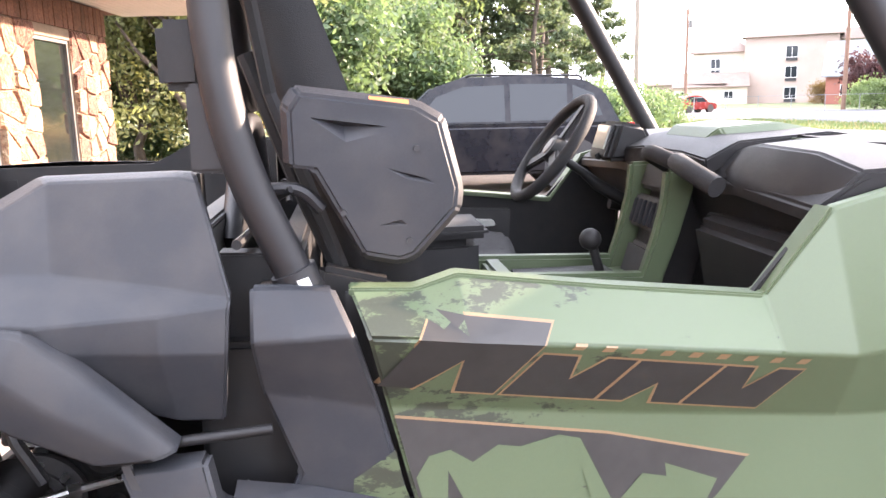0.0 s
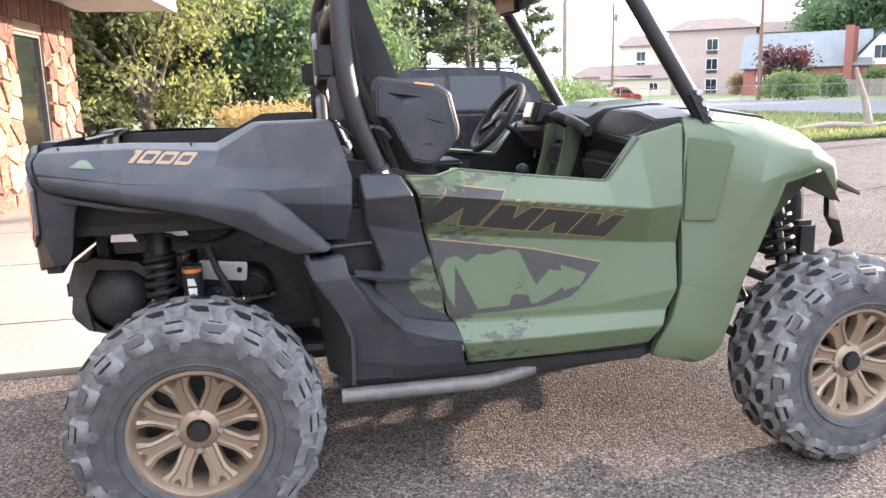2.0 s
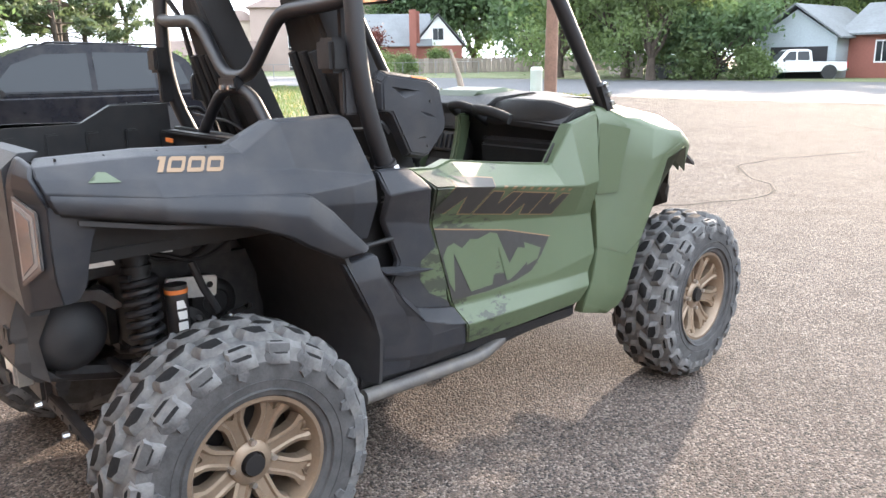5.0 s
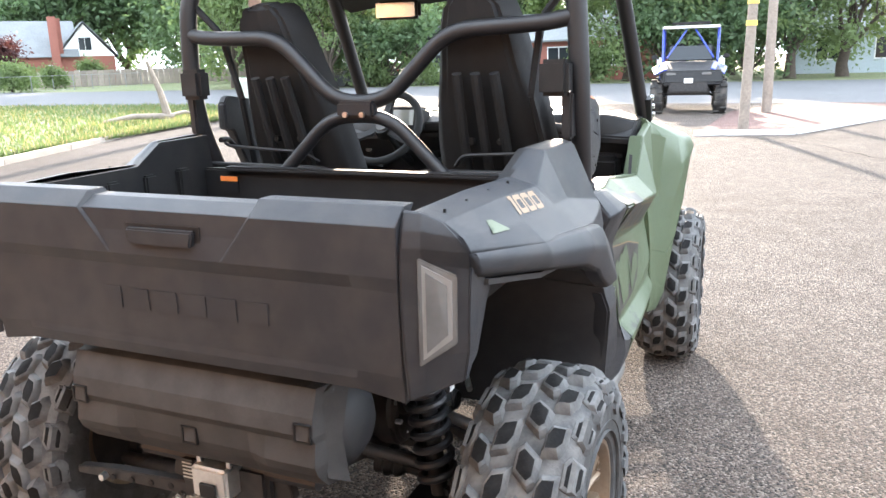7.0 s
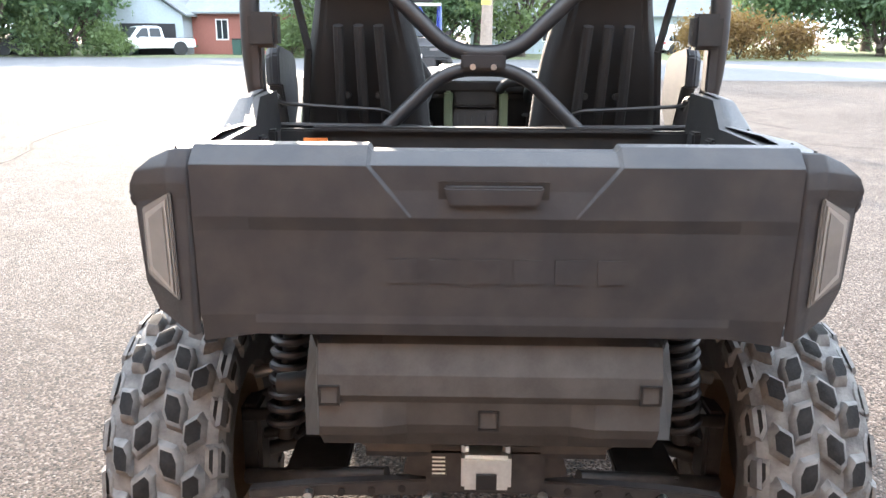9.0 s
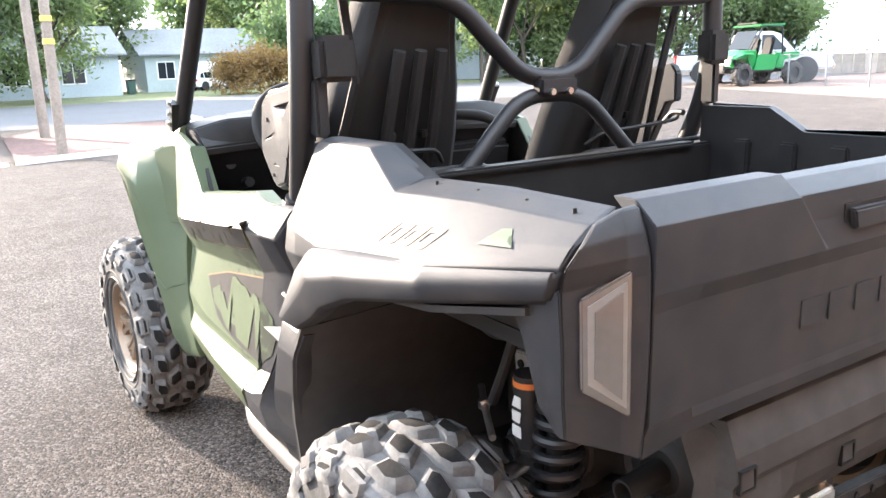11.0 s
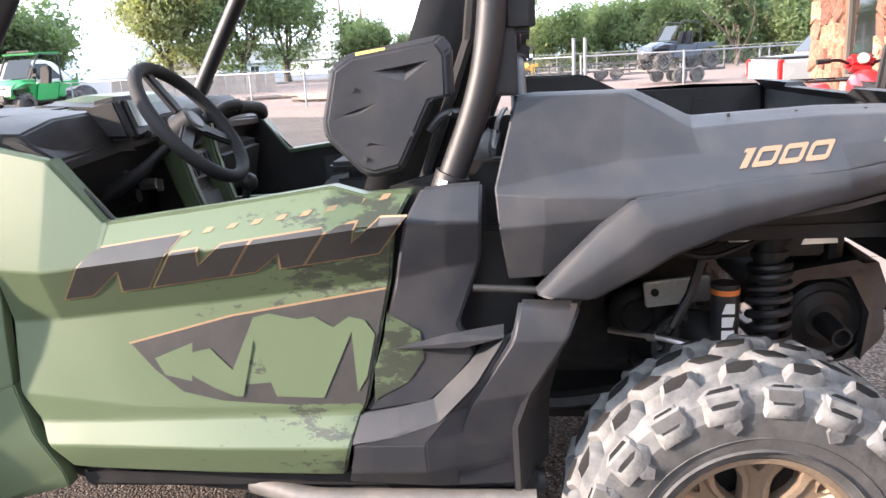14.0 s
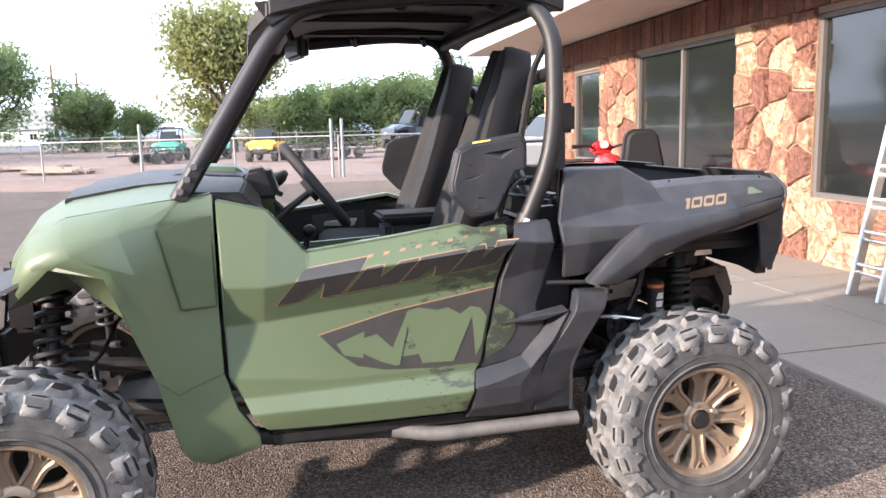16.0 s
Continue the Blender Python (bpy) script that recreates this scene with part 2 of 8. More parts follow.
for rough_ground in (ASPHALT,):
    rough_ground.node_tree.nodes["Principled BSDF"].inputs["Specular IOR Level"].default_value = 0.12
    rough_ground.node_tree.nodes["Principled BSDF"].inputs["Diffuse Roughness"].default_value = 1.0
STREET = speckled("street_asphalt", [(0, (0.075, 0.075, 0.080)), (0.5, (0.095, 0.095, 0.097)), (0.8, (0.062, 0.062, 0.064))], 0.03, 0.85, 0.004)
DIRT = speckled("reddish_dirt", [(0, (0.145, 0.095, 0.074)), (0.4, (0.18, 0.122, 0.094)), (0.75, (0.12, 0.082, 0.066))], 0.05, 0.95, 0.01, 0.12)
MULCH = speckled("red_mulch", [(0, (0.115, 0.062, 0.052)), (0.5, (0.145, 0.085, 0.070)), (0.8, (0.085, 0.050, 0.042))], 0.05, 0.95, 0.02)
LAWN = speckled("dry_lawn", [(0, (0.085, 0.115, 0.042)), (0.4, (0.125, 0.145, 0.062)), (0.75, (0.19, 0.175, 0.09))], 0.06, 0.95, 0.03, 0.3, 0.4)
CONCRETE = material("old_concrete", (0.205, 0.180, 0.155), 0.85, spread=0.16, grain=40, blotch=0.8, bump=0.003, bump_scale=70, dust=0.12)
KERB = material("kerb_concrete", (0.30, 0.265, 0.23), 0.85, spread=0.2, grain=30, blotch=2, bump=0.003)
KERBWHITE = material("white_kerb_paint", (0.55, 0.54, 0.52), 0.7, spread=0.12, grain=30, blotch=2)
STONE = sandstone("rough_sandstone")
MORTAR = material("pale_mortar", (0.24, 0.175, 0.125), 0.95, spread=0.2, grain=40, blotch=4, bump=0.01)
SHAKE = varied(material("red_brown_boards", (0.15, 0.068, 0.042), 0.85, spread=0.5, grain=30, blotch=8, bump=0.006, bump_scale=60), 0.7, 1.25)
SOFFIT = material("cream_soffit", (0.66, 0.60, 0.52), 0.7, spread=0.08)
ALUM = material("grey_window_frame", (0.13, 0.122, 0.115), 0.5, metal=0.2)
# near black: the shade of unlit rooms is put into this colour
ROOMSHADE = material("interior_shade", (0.03, 0.03, 0.032), 0.9, spread=0.3)
# opaque near-black panes, the darkness of the room put into their colour
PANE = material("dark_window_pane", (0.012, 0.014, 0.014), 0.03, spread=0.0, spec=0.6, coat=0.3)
BARK = material("bark", (0.075, 0.058, 0.045), 0.95, spread=0.4, grain=30, blotch=6, bump=0.03, bump_scale=14)
POLEWOOD = material("pole_wood", (0.17, 0.10, 0.07), 0.9, spread=0.3, grain=25, blotch=3, bump=0.01)
POLEGREY = material("grey_pole_wood", (0.24, 0.20, 0.165), 0.9, spread=0.3, grain=25, blotch=3, bump=0.01)


def leaf(name, colour):
    m = varied(material(name, colour, 0.6, spread=0.35, grain=2.5, blotch=0.6), 0.8, 1.2)
    b = m.node_tree.nodes["Principled BSDF"]
    tr = m.node_tree.nodes.new("ShaderNodeBsdfTranslucent")
    tr.inputs[0].default_value = (colour[0] * 1.9, colour[1] * 1.9, colour[2] * 1.4, 1)
    mix = m.node_tree.nodes.new("ShaderNodeMixShader")
    mix.inputs[0].default_value = 0.42
    out = m.node_tree.nodes["Material Output"]
    m.node_tree.links.new(b.outputs[0], mix.inputs[1]), m.node_tree.links.new(tr.outputs[0], mix.inputs[2])
    m.node_tree.links.new(mix.outputs[0], out.inputs[0])
    return m


LEAF = leaf("broad_leaves", (0.115, 0.155, 0.066))
LEAF_YELLOW = leaf("yellowing_leaves", (0.155, 0.170, 0.072))
LEAF_DARK = leaf("dark_leaves", (0.082, 0.125, 0.062))
NEEDLE = leaf("pine_needles", (0.070, 0.095, 0.056))
PLUM = leaf("plum_leaves", (0.05, 0.018, 0.020))
RUST = leaf("rust_leaves", (0.15, 0.095, 0.035))
STRAW = leaf("straw_plumes", (0.42, 0.32, 0.16))


# ---- mesh helpers ----
def finish(ob, smooth=40):
    me = ob.data
    for p in me.polygons:
        p.use_smooth = smooth > 0
    if smooth:
        me.set_sharp_from_angle(angle=radians(smooth))
    return ob


def part(name, bm, mat, parent=None, label="", smooth=40, soft=False):
    """One mesh object from a bmesh, under a thing or a part. Soft: flat facets that meet in rounded creases."""
    bmesh.ops.recalc_face_normals(bm, faces=bm.faces)
    me = bpy.data.meshes.new(name)
    bm.to_mesh(me)
    bm.free()
    for m in (mat if isinstance(mat, (list, tuple)) else [mat]):
        me.materials.append(m)
    ob = new(name, me)
    ob.parent = parent
    finish(ob, 80 if soft else smooth)
    if soft:
        wn_mod = ob.modifiers.new("weighted_normals", 'WEIGHTED_NORMAL')
        wn_mod.mode, wn_mod.weight, wn_mod.keep_sharp = 'FACE_AREA', 90, True
    return tagged(ob, label) if label else ob


def again(ob, m, parent=None):
    """The same mesh once more at the pose m, under the same parent."""
    o = ob.copy()
    scene.collection.objects.link(o)
    o.parent = parent or ob.parent
    o.matrix_basis = m
    return o


def thing(name, label, category, group="", at=None, kind=""):
    ob = new(name)
    ob.empty_display_size = 0.1
    if at is not None:
        ob.matrix_basis = at
    return tagged(ob, label, category, group, kind)


def box(bm, c, size, turn=None, bevel=0.0, taper=1.0):
    """A box; the top may be tapered, the edges bevelled."""
    vs = []
    for dz in (-0.5, 0.5):
        k = taper if dz > 0 else 1.0
        for dx, dy in ((-0.5, -0.5), (0.5, -0.5), (0.5, 0.5), (-0.5, 0.5)):
            v = Vector((dx * size[0] * k, dy * size[1] * k, dz * size[2]))
            if turn is not None:
                v = turn @ v
            vs.append(bm.verts.new(v + Vector(c)))
    fs = [bm.faces.new([vs[i] for i in q]) for q in ((3, 2, 1, 0), (4, 5, 6, 7), (0, 1, 5, 4), (1, 2, 6, 5), (2, 3, 7, 6), (3, 0, 4, 7))]
    if bevel:
        es = list({e for f in fs for e in f.edges})
        bmesh.ops.bevel(bm, geom=es, offset=bevel, segments=2, affect='EDGES', clamp_overlap=True)
    return vs


def rot(rx=0, ry=0, rz=0):
    return Euler((radians(rx), radians(ry), radians(rz))).to_matrix()


def ring(bm, c, ax, r, seg, squash=1.0):
    ax = Vector(ax).normalized()
    u = ax.orthogonal().normalized()
    w = ax.cross(u)
    return [bm.verts.new(Vector(c) + r * (math.cos(a) * u + squash * math.sin(a) * w)) for a in (2 * math.pi * k / seg for k in range(seg))]


def rod(bm, p, q, r0, r1=None, seg=12, caps=True):
    r1 = r0 if r1 is None else r1
    p, q = Vector(p), Vector(q)
    a, b = ring(bm, p, q - p, r0, seg), ring(bm, q, q - p, r1, seg)
    for i in range(seg):
        bm.faces.new((a[i], a[(i + 1) % seg], b[(i + 1) % seg], b[i]))
    if caps:
        bm.faces.new(a[::-1]), bm.faces.new(b)


def curve_points(pts, n=6):
    """Catmull-Rom through the points."""
    P = [Vector(p) for p in pts]
    P = [2 * P[0] - P[1], *P, 2 * P[-1] - P[-2]]
    out = []
    for i in range(1, len(P) - 2):
        a, b, c, d = P[i - 1:i + 3]
        for k in range(n):
            t = k / n
            out.append(0.5 * (2 * b + (c - a) * t + (2 * a - 5 * b + 4 * c - d) * t * t + (3 * b - a - 3 * c + d) * t ** 3))
    out.append(P[-2])
    return out


def rounded(pts, r=0.06, n=5):
    """A polyline with its corners rounded off."""
    P = [Vector(p) for p in pts]
    out = [P[0]]
    for a, b, c in zip(P, P[1:], P[2:]):
        d0, d1 = min(r, (a - b).length * 0.45), min(r, (c - b).length * 0.45)
        s, e = b + (a - b).normalized() * d0, b + (c - b).normalized() * d1
        out += [s * (1 - t) ** 2 + b * 2 * t * (1 - t) + e * t * t for t in (k / n for k in range(n + 1))]
    return out + [P[-1]]


def tube(bm, pts, r, seg=10, radii=None):
    """A bent tube along the points."""
    pts = [Vector(p) for p in pts]
    u = None
    rings = []
    for i, p in enumerate(pts):
        t = (pts[min(i + 1, len(pts) - 1)] - pts[max(i - 1, 0)]).normalized()
        u = t.orthogonal().normalized() if u is None else (u - t * u.dot(t)).normalized()
        w = t.cross(u)
        rr = radii[i] if radii else r
        rings.append([bm.verts.new(p + rr * (math.cos(a) * u + math.sin(a) * w)) for a in (2 * math.pi * k / seg for k in range(seg))])
    for a, b in zip(rings, rings[1:]):
        for k in range(seg):
            bm.faces.new((a[k], a[(k + 1) % seg], b[(k + 1) % seg], b[k]))
    bm.faces.new(rings[0][::-1]), bm.faces.new(rings[-1])


def lathe(bm, c, ax, profile, seg=48, up=None, closed=False):
    """Turn a profile of (along, radius) about an axis."""
    ax = Vector(ax).normalized()
    rings = [ring(bm, Vector(c) + ax * h, ax, max(r, 1e-4), seg) for h, r in profile]
    pairs = list(zip(rings, rings[1:])) + ([(rings[-1], rings[0])] if closed else [])
    for a, b in pairs:
        for k in range(seg):
            bm.faces.new((a[k], a[(k + 1) % seg], b[(k + 1) % seg], b[k]))


def prism(bm, pts, vec):
    """A flat outline given depth."""
    vec = Vector(vec)
    a = [bm.verts.new(Vector(p)) for p in pts]
    b = [bm.verts.new(Vector(p) + vec) for p in pts]
    bm.faces.new(a[::-1]), bm.faces.new(b)
    for i in range(len(a)):
        j = (i + 1) % len(a)
        bm.faces.new((a[i], a[j], b[j], b[i]))


def side(pts, s):
    return [(p[0], p[1] * s, p[2]) for p in pts]


def sheet(bm, rows, s=1, thick=0.006, inward=(0, -1, 0), bevel=0.004):
    """A faceted panel: rows of points joined by quads, with a thickness and softened creases."""
    g = [[bm.verts.new((p[0], p[1] * s, p[2])) for p in row] for row in rows]
    back = Vector((inward[0], inward[1] * s, inward[2])) * thick
    fs = []
    for a, b in zip(g, g[1:]):
        for i in range(len(a) - 1):
            q = []
            for v in (a[i], a[i + 1], b[i + 1], b[i]):
                if v not in q:
                    q.append(v)
            fs.append(bm.faces.new(q))
    bm.normal_update()
    r = bmesh.ops.extrude_face_region(bm, geom=fs, use_keep_orig=True)
    nv = [e for e in r["geom"] if isinstance(e, bmesh.types.BMVert)]
    bmesh.ops.translate(bm, verts=nv, vec=back)
    bmesh.ops.recalc_face_normals(bm, faces=bm.faces)
    if bevel:
        bm.normal_update()
        es = [e for e in bm.edges if len(e.link_faces) == 2 and e.calc_face_angle(0) > 0.12]
        bmesh.ops.bevel(bm, geom=es, offset=bevel, segments=2, affect='EDGES', clamp_overlap=True)


def plate(name, pts, vec, mat, parent=None, label="", bevel=0.0):
    bm = bmesh.new()
    prism(bm, pts, vec)
    if bevel:
        bmesh.ops.recalc_face_normals(bm, faces=bm.faces)
        bmesh.ops.bevel(bm, geom=list(bm.edges), offset=bevel, segments=2, affect='EDGES', clamp_overlap=True)
    return part(name, bm, mat, parent, label)


def carve(ob, cutters, smooth=25):
    """Cut the closed shapes out of the part and keep the result as its mesh."""
    for cut in cutters:
        bmesh.ops.recalc_face_normals(cut, faces=cut.faces)
        me = bpy.data.meshes.new("cutter")
        cut.to_mesh(me)
        cut.free()
        tool = new("cutter", me)
        mod = ob.modifiers.new("carve", 'BOOLEAN')
        mod.operation, mod.solver, mod.object = 'DIFFERENCE', 'EXACT', tool
        done = bpy.data.meshes.new_from_object(ob.evaluated_get(bpy.context.evaluated_depsgraph_get()))
        ob.modifiers.clear()
        ob.data = done
        bpy.data.objects.remove(tool)
        bpy.data.meshes.remove(me)
    finish(ob, smooth)


def flat(name, pts, z, mat, label="", category="", kind="structure"):
    bm = bmesh.new()
    bm.faces.new([bm.verts.new((x, y, z)) for x, y in pts])
    bmesh.ops.triangulate(bm, faces=bm.faces)
    cuts = [((0, v, 0), (0, 1, 0)) for v in (-35, -30, -26, -22, -19, -17.5, -12, -11, -10, -9, -8, -7, -6, -5, -4, -3, 5, 6, 7, 8, 9, 10, 11)] + [((v, 0, 0), (1, 0, 0)) for v in (5.5, 6, 6.5, 7, 7.5, 8, 16, 20)]
    for co, no in cuts:
        bmesh.ops.bisect_plane(bm, geom=bm.verts[:] + bm.edges[:] + bm.faces[:], plane_co=co, plane_no=no)
    for v in bm.verts:
        v.co.z += gz(v.co.x, v.co.y)
    ob = part(name, bm, mat, None, smooth=0)
    for p in ob.data.polygons:
        if p.normal.z < 0:
            p.flip()
    return tagged(ob, label, category, kind=kind)


# ---- ground ----
def gz(x, y):
    """The lot and the yard lie level."""
    return 0.0


gx = [-900, -300, -120, -60, -40, -25, -15, -10, -5, 0, 5, 5.5, 6, 6.5, 7, 7.5, 8, 10, 16, 18, 20, 22, 24, 26, 60, 120, 300, 900]
gy = [-900, -300, -150, -90, -60, -45, -36, -33, -30, -27, -24, -21, -19, -17.5, -14, -12, -11, -10, -9, -8, -7, -6, -5, -4, -3, 0, 5, 6, 7, 8, 9, 10, 11, 20, 60, 120, 300, 900]
bm = bmesh.new()
gv = [[bm.verts.new((x, y, gz(x, y) - 0.035)) for x in gx] for y in gy]
for ra, rb in zip(gv, gv[1:]):
    for i in range(len(gx) - 1):
        bm.faces.new((ra[i], ra[i + 1], rb[i + 1], rb[i]))
tagged(part("ground", bm, DIRT), "reddish-brown dry dirt reaching to the horizon", "ground", kind="structure")
flat("parking_lot", [(-13, -17), (6, -19), (19, -25), (24, -27), (24, 15.2), (22.6, 15.0), (15.3, 14.1), (7.2, 11.0), (5, 14.6), (-9, 14.6)], 0.0, ASPHALT, "worn chip-seal asphalt with reddish stone chips", "pavement")
flat("road", [(24, -160), (44, -160), (44, 240), (24, 240)], -0.012, STREET, "grey asphalt street beyond the lot", "road")
flat("lawn", [(44, -160), (120, -160), (120, 240), (44, 240)], -0.004, LAWN, "dry green and yellow lawn across the street", "lawn")
flat("lawn", [(7.3, 11.2), (15.3, 14.35), (22.6, 15.25), (23.9, 22), (23.9, 120), (9, 120), (7, 30)], 0.05, LAWN, "patchy grass island behind a low kerb", "lawn")
flat("lawn", [(-60, 14.8), (6.9, 14.8), (6.9, 120), (-60, 120)], 0.002, LAWN, "dry grass under the row of trees", "lawn")
flat("planting_bed", [(13.7, 0.4), (14.15, -1.25), (17, -2.6), (22.6, -5.1), (23.6, -1.2), (20.0, 0.2)], 0.03, MULCH, "bed of reddish mulch between white kerbs", "planting bed")


def kerb(pts, mat, label, w=0.16, h=0.11):
    k = thing("kerb", label, "kerb", kind="structure")
    for (x0, y0), (x1, y1) in zip(pts, pts[1:]):
        d = Vector((x1 - x0, y1 - y0, 0))
        n = max(1, round(d.length / 2.4))
        for i in range(n):
            bm = bmesh.new()
            c = Vector((x0, y0, 0)) + d * ((i + 0.5) / n)
            box(bm, (c.x, c.y, h / 2 - 0.04 + gz(c.x, c.y)), (d.length / n - 0.012, w, h + 0.08), rot(0, 0, math.degrees(math.atan2(d.y, d.x))), 0.015)
            part("kerb_stone", bm, mat, k)
    return k


kerb([(4.9, 9.6), (7.2, 10.95), (11.5, 12.75), (15.3, 14.15), (22.6, 15.05), (23.8, 16.5)], KERB, "low weathered concrete kerb along the grass")
kerb([(20.2, 3.2), (13.45, 0.58)], KERBWHITE, "white-painted kerb line on the asphalt", 0.12, 0.05)
kerb([(13.6, 0.42), (14.1, -1.32), (17.0, -2.68), (22.5, -5.2), (26.3, -5.5)], KERBWHITE, "white-painted kerb round the mulch bed", 0.14, 0.09)

# cracks sealed with tar in the lot
random.seed(4)
crack_lines = [[(6, -9), (10, -3), (13, -1), (16, 4)], [(3, 5.5), (6.5, 5.2), (10, 6.0), (15, 5.2)], [(9, -12), (9.8, -6), (12.5, -5), (15, -7.5)], [(4.5, 2.2), (7, 1.2), (9, 2.5), (11.5, 1.9)], [(-1.4, 8), (2, 7.4), (5, 8.1)]]
for pts in crack_lines:
    bm = bmesh.new()
    cs = curve_points([(x, y, 0.004) for x, y in pts], 9)
    cs = [c + Vector((random.uniform(-.06, .06), random.uniform(-.06, .06), gz(c.x, c.y))) for c in cs]
    vs = []
    for i, c in enumerate(cs):
        t = cs[min(i + 1, len(cs) - 1)] - cs[max(i - 1, 0)]
        nrm = Vector((-t.y, t.x, 0)).normalized() * random.uniform(0.008, 0.025)
        vs.append((bm.verts.new(c - nrm), bm.verts.new(c + nrm)))
    for a, b in zip(vs, vs[1:]):
        bm.faces.new((a[0], b[0], b[1], a[1]))
    tagged(part("pavement_crack", bm, TAR), "dark tar-filled crack in the asphalt", "crack", kind="structure")

# concrete apron in slabs
apron = thing("pavement", "pale worn concrete apron before the building", "pavement", kind="structure")
EDGE = [(-14, -1.7), (-4, -1.5), (-0.7, -1.46), (0.25, -1.44), (0.9, -1.3), (0.92, -0.70), (2.0, -0.66), (4.5, -0.52), (9.5, -0.15), (15, 0.25)]


def edge_x(y):
    for (a, xa), (b, xb) in zip(EDGE, EDGE[1:]):
        if a <= y <= b:
            return xa + (xb - xa) * (y - a) / (b - a)
    return EDGE[-1][1]


def facade_x(y):
    return -3.79 + (y + 3.5) * 0.068


ys = [-11.4, -9.8, -8.2, -6.8, -5.4, -2.6, -0.7, 0.25, 0.9, 0.93, 1.9, 3.8, 5.6, 7.6, 9.6, 12.0, 15]
for a, b in zip(ys, ys[1:]):
    if b - a < 0.1:
        continue
    mids = [(edge_x(a + 0.001), a + 0.006), (edge_x(b - 0.001), b - 0.006)]
    xm = 0.5
    for k0, k1 in ((0.0, 0.5), (0.5, 1.0)):
        q = []
        for (xe, y), ks in ((mids[0], (k0, k1)), (mids[1], (k1, k0))):
            xf = facade_x(y) - 0.1
            q += [(xe + (xf - xe) * k + (-0.006 if k == 0.5 and k == ks[0] else 0), y, -0.12 + gz(0, y)) for k in ks]
        plate("slab", q, (0, 0, 0.15), CONCRETE, apron, bevel=0.006)

# ---- building ----
FACADE = pose(-3.79, -3.5, 0.0, 0, 0, 86.1)     # local x along the wall, local -y outwards
S0, S1, WALL_H = -8.2, 14.1, 2.82
OPENINGS = [(-6.55, -5.3, 0.78, 2.30, 1), (-3.9, -1.22, 0.74, 2.38, 2), (0.18, 3.9, 0.65, 2.38, 2), (7.6, 10.75, 0.62, 2.36, 2), (11.75, 12.85, 0.60, 2.30, 1)]
wall = tagged(thing("wall_east", "shop wall faced with rough reddish sandstone", "wall", at=FACADE, kind="structure"))


def slab_wall(x0, x1, z0, z1, name="wall_core"):
    bm = bmesh.new()
    box(bm, ((x0 + x1) / 2, 0.16, (z0 + z1) / 2), (x1 - x0, 0.24, z1 - z0))
    part(name, bm, MORTAR, wall, smooth=0)


cuts = [S0] + [v for o in OPENINGS for v in o[:2]] + [S1]
for a, b in zip(cuts[0::2], cuts[1::2]):
    slab_wall(a, b, -.5, WALL_H)
for a, b, z0, z1, _ in OPENINGS:
    slab_wall(a, b, -.5, z0), slab_wall(a, b, z1, WALL_H)
# end walls, back, floor and roof of the shop
for x in (S0 + 0.12, S1 - 0.12):
    bm = bmesh.new()
    box(bm, (x, 4.3, WALL_H / 2), (0.24, 8.02, WALL_H))
    part("wall_end", bm, MORTAR, wall, smooth=0)
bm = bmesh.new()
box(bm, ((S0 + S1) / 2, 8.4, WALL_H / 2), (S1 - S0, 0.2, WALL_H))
part("wall_back", bm, ROOMSHADE, wall, smooth=0)
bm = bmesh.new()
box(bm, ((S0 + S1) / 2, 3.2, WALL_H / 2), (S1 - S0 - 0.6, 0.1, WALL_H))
part("inner_wall", bm, ROOMSHADE, wall, smooth=0)
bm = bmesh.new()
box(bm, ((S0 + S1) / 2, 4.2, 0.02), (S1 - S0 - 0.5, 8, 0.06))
tagged(part("floor", bm, ROOMSHADE, None, smooth=0), "shop floor coloured near black for the unlit room", "floor", kind="structure").matrix_basis = FACADE
roof = thing("roof", "low flat roof with a deep cream soffit overhang", "roof", at=FACADE, kind="structure")
bm = bmesh.new()
box(bm, ((S0 + S1) / 2, 3.55, WALL_H + 0.22), (S1 - S0 + 2.0, 9.9, 0.34))
part("roof_deck", bm, SHAKE, roof, smooth=0)
bm = bmesh.new()
for k in range(13):
    box(bm, ((S0 + S1) / 2, -1.33 + k * 0.112, WALL_H + 0.035), (S1 - S0 + 1.98, 0.104, 0.02))
part("soffit", bm, SOFFIT, roof, "cream boarded soffit", smooth=0)
bm = bmesh.new()
box(bm, ((S0 + S1) / 2, -1.43, WALL_H + 0.20), (S1 - S0 + 2.06, 0.04, 0.38), None, 0.006)
part("fascia", bm, SOFFIT, roof, "cream fascia board", smooth=0)

GLASS = glass("window_glass", (0.55, 0.60, 0.60))
for i, (a, b, z0, z1, n) in enumerate(OPENINGS):
    w = thing("window_%d" % (i + 1), "large shop window in a grey metal frame", "window", "shop windows", FACADE, "structure")
    fr = bmesh.new()
    for x in (a + 0.025, b - 0.025):
        box(fr, (x, 0.10, (z0 + z1) / 2), (0.05, 0.07, z1 - z0 - 0.002))
    for z in (z0 + 0.025, z1 - 0.025):
        box(fr, ((a + b) / 2, 0.10, z), (b - a - 0.102, 0.068, 0.05))
    for k in range(1, n):
        box(fr, (a + (b - a) * k / n, 0.10, (z0 + z1) / 2), (0.06, 0.066, z1 - z0 - 0.104))
    part("window_frame", fr, ALUM, w, smooth=0)
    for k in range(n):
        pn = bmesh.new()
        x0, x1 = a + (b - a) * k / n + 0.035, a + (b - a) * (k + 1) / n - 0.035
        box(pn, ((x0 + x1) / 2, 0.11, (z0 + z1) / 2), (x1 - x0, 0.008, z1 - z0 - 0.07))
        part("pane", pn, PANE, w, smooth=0)


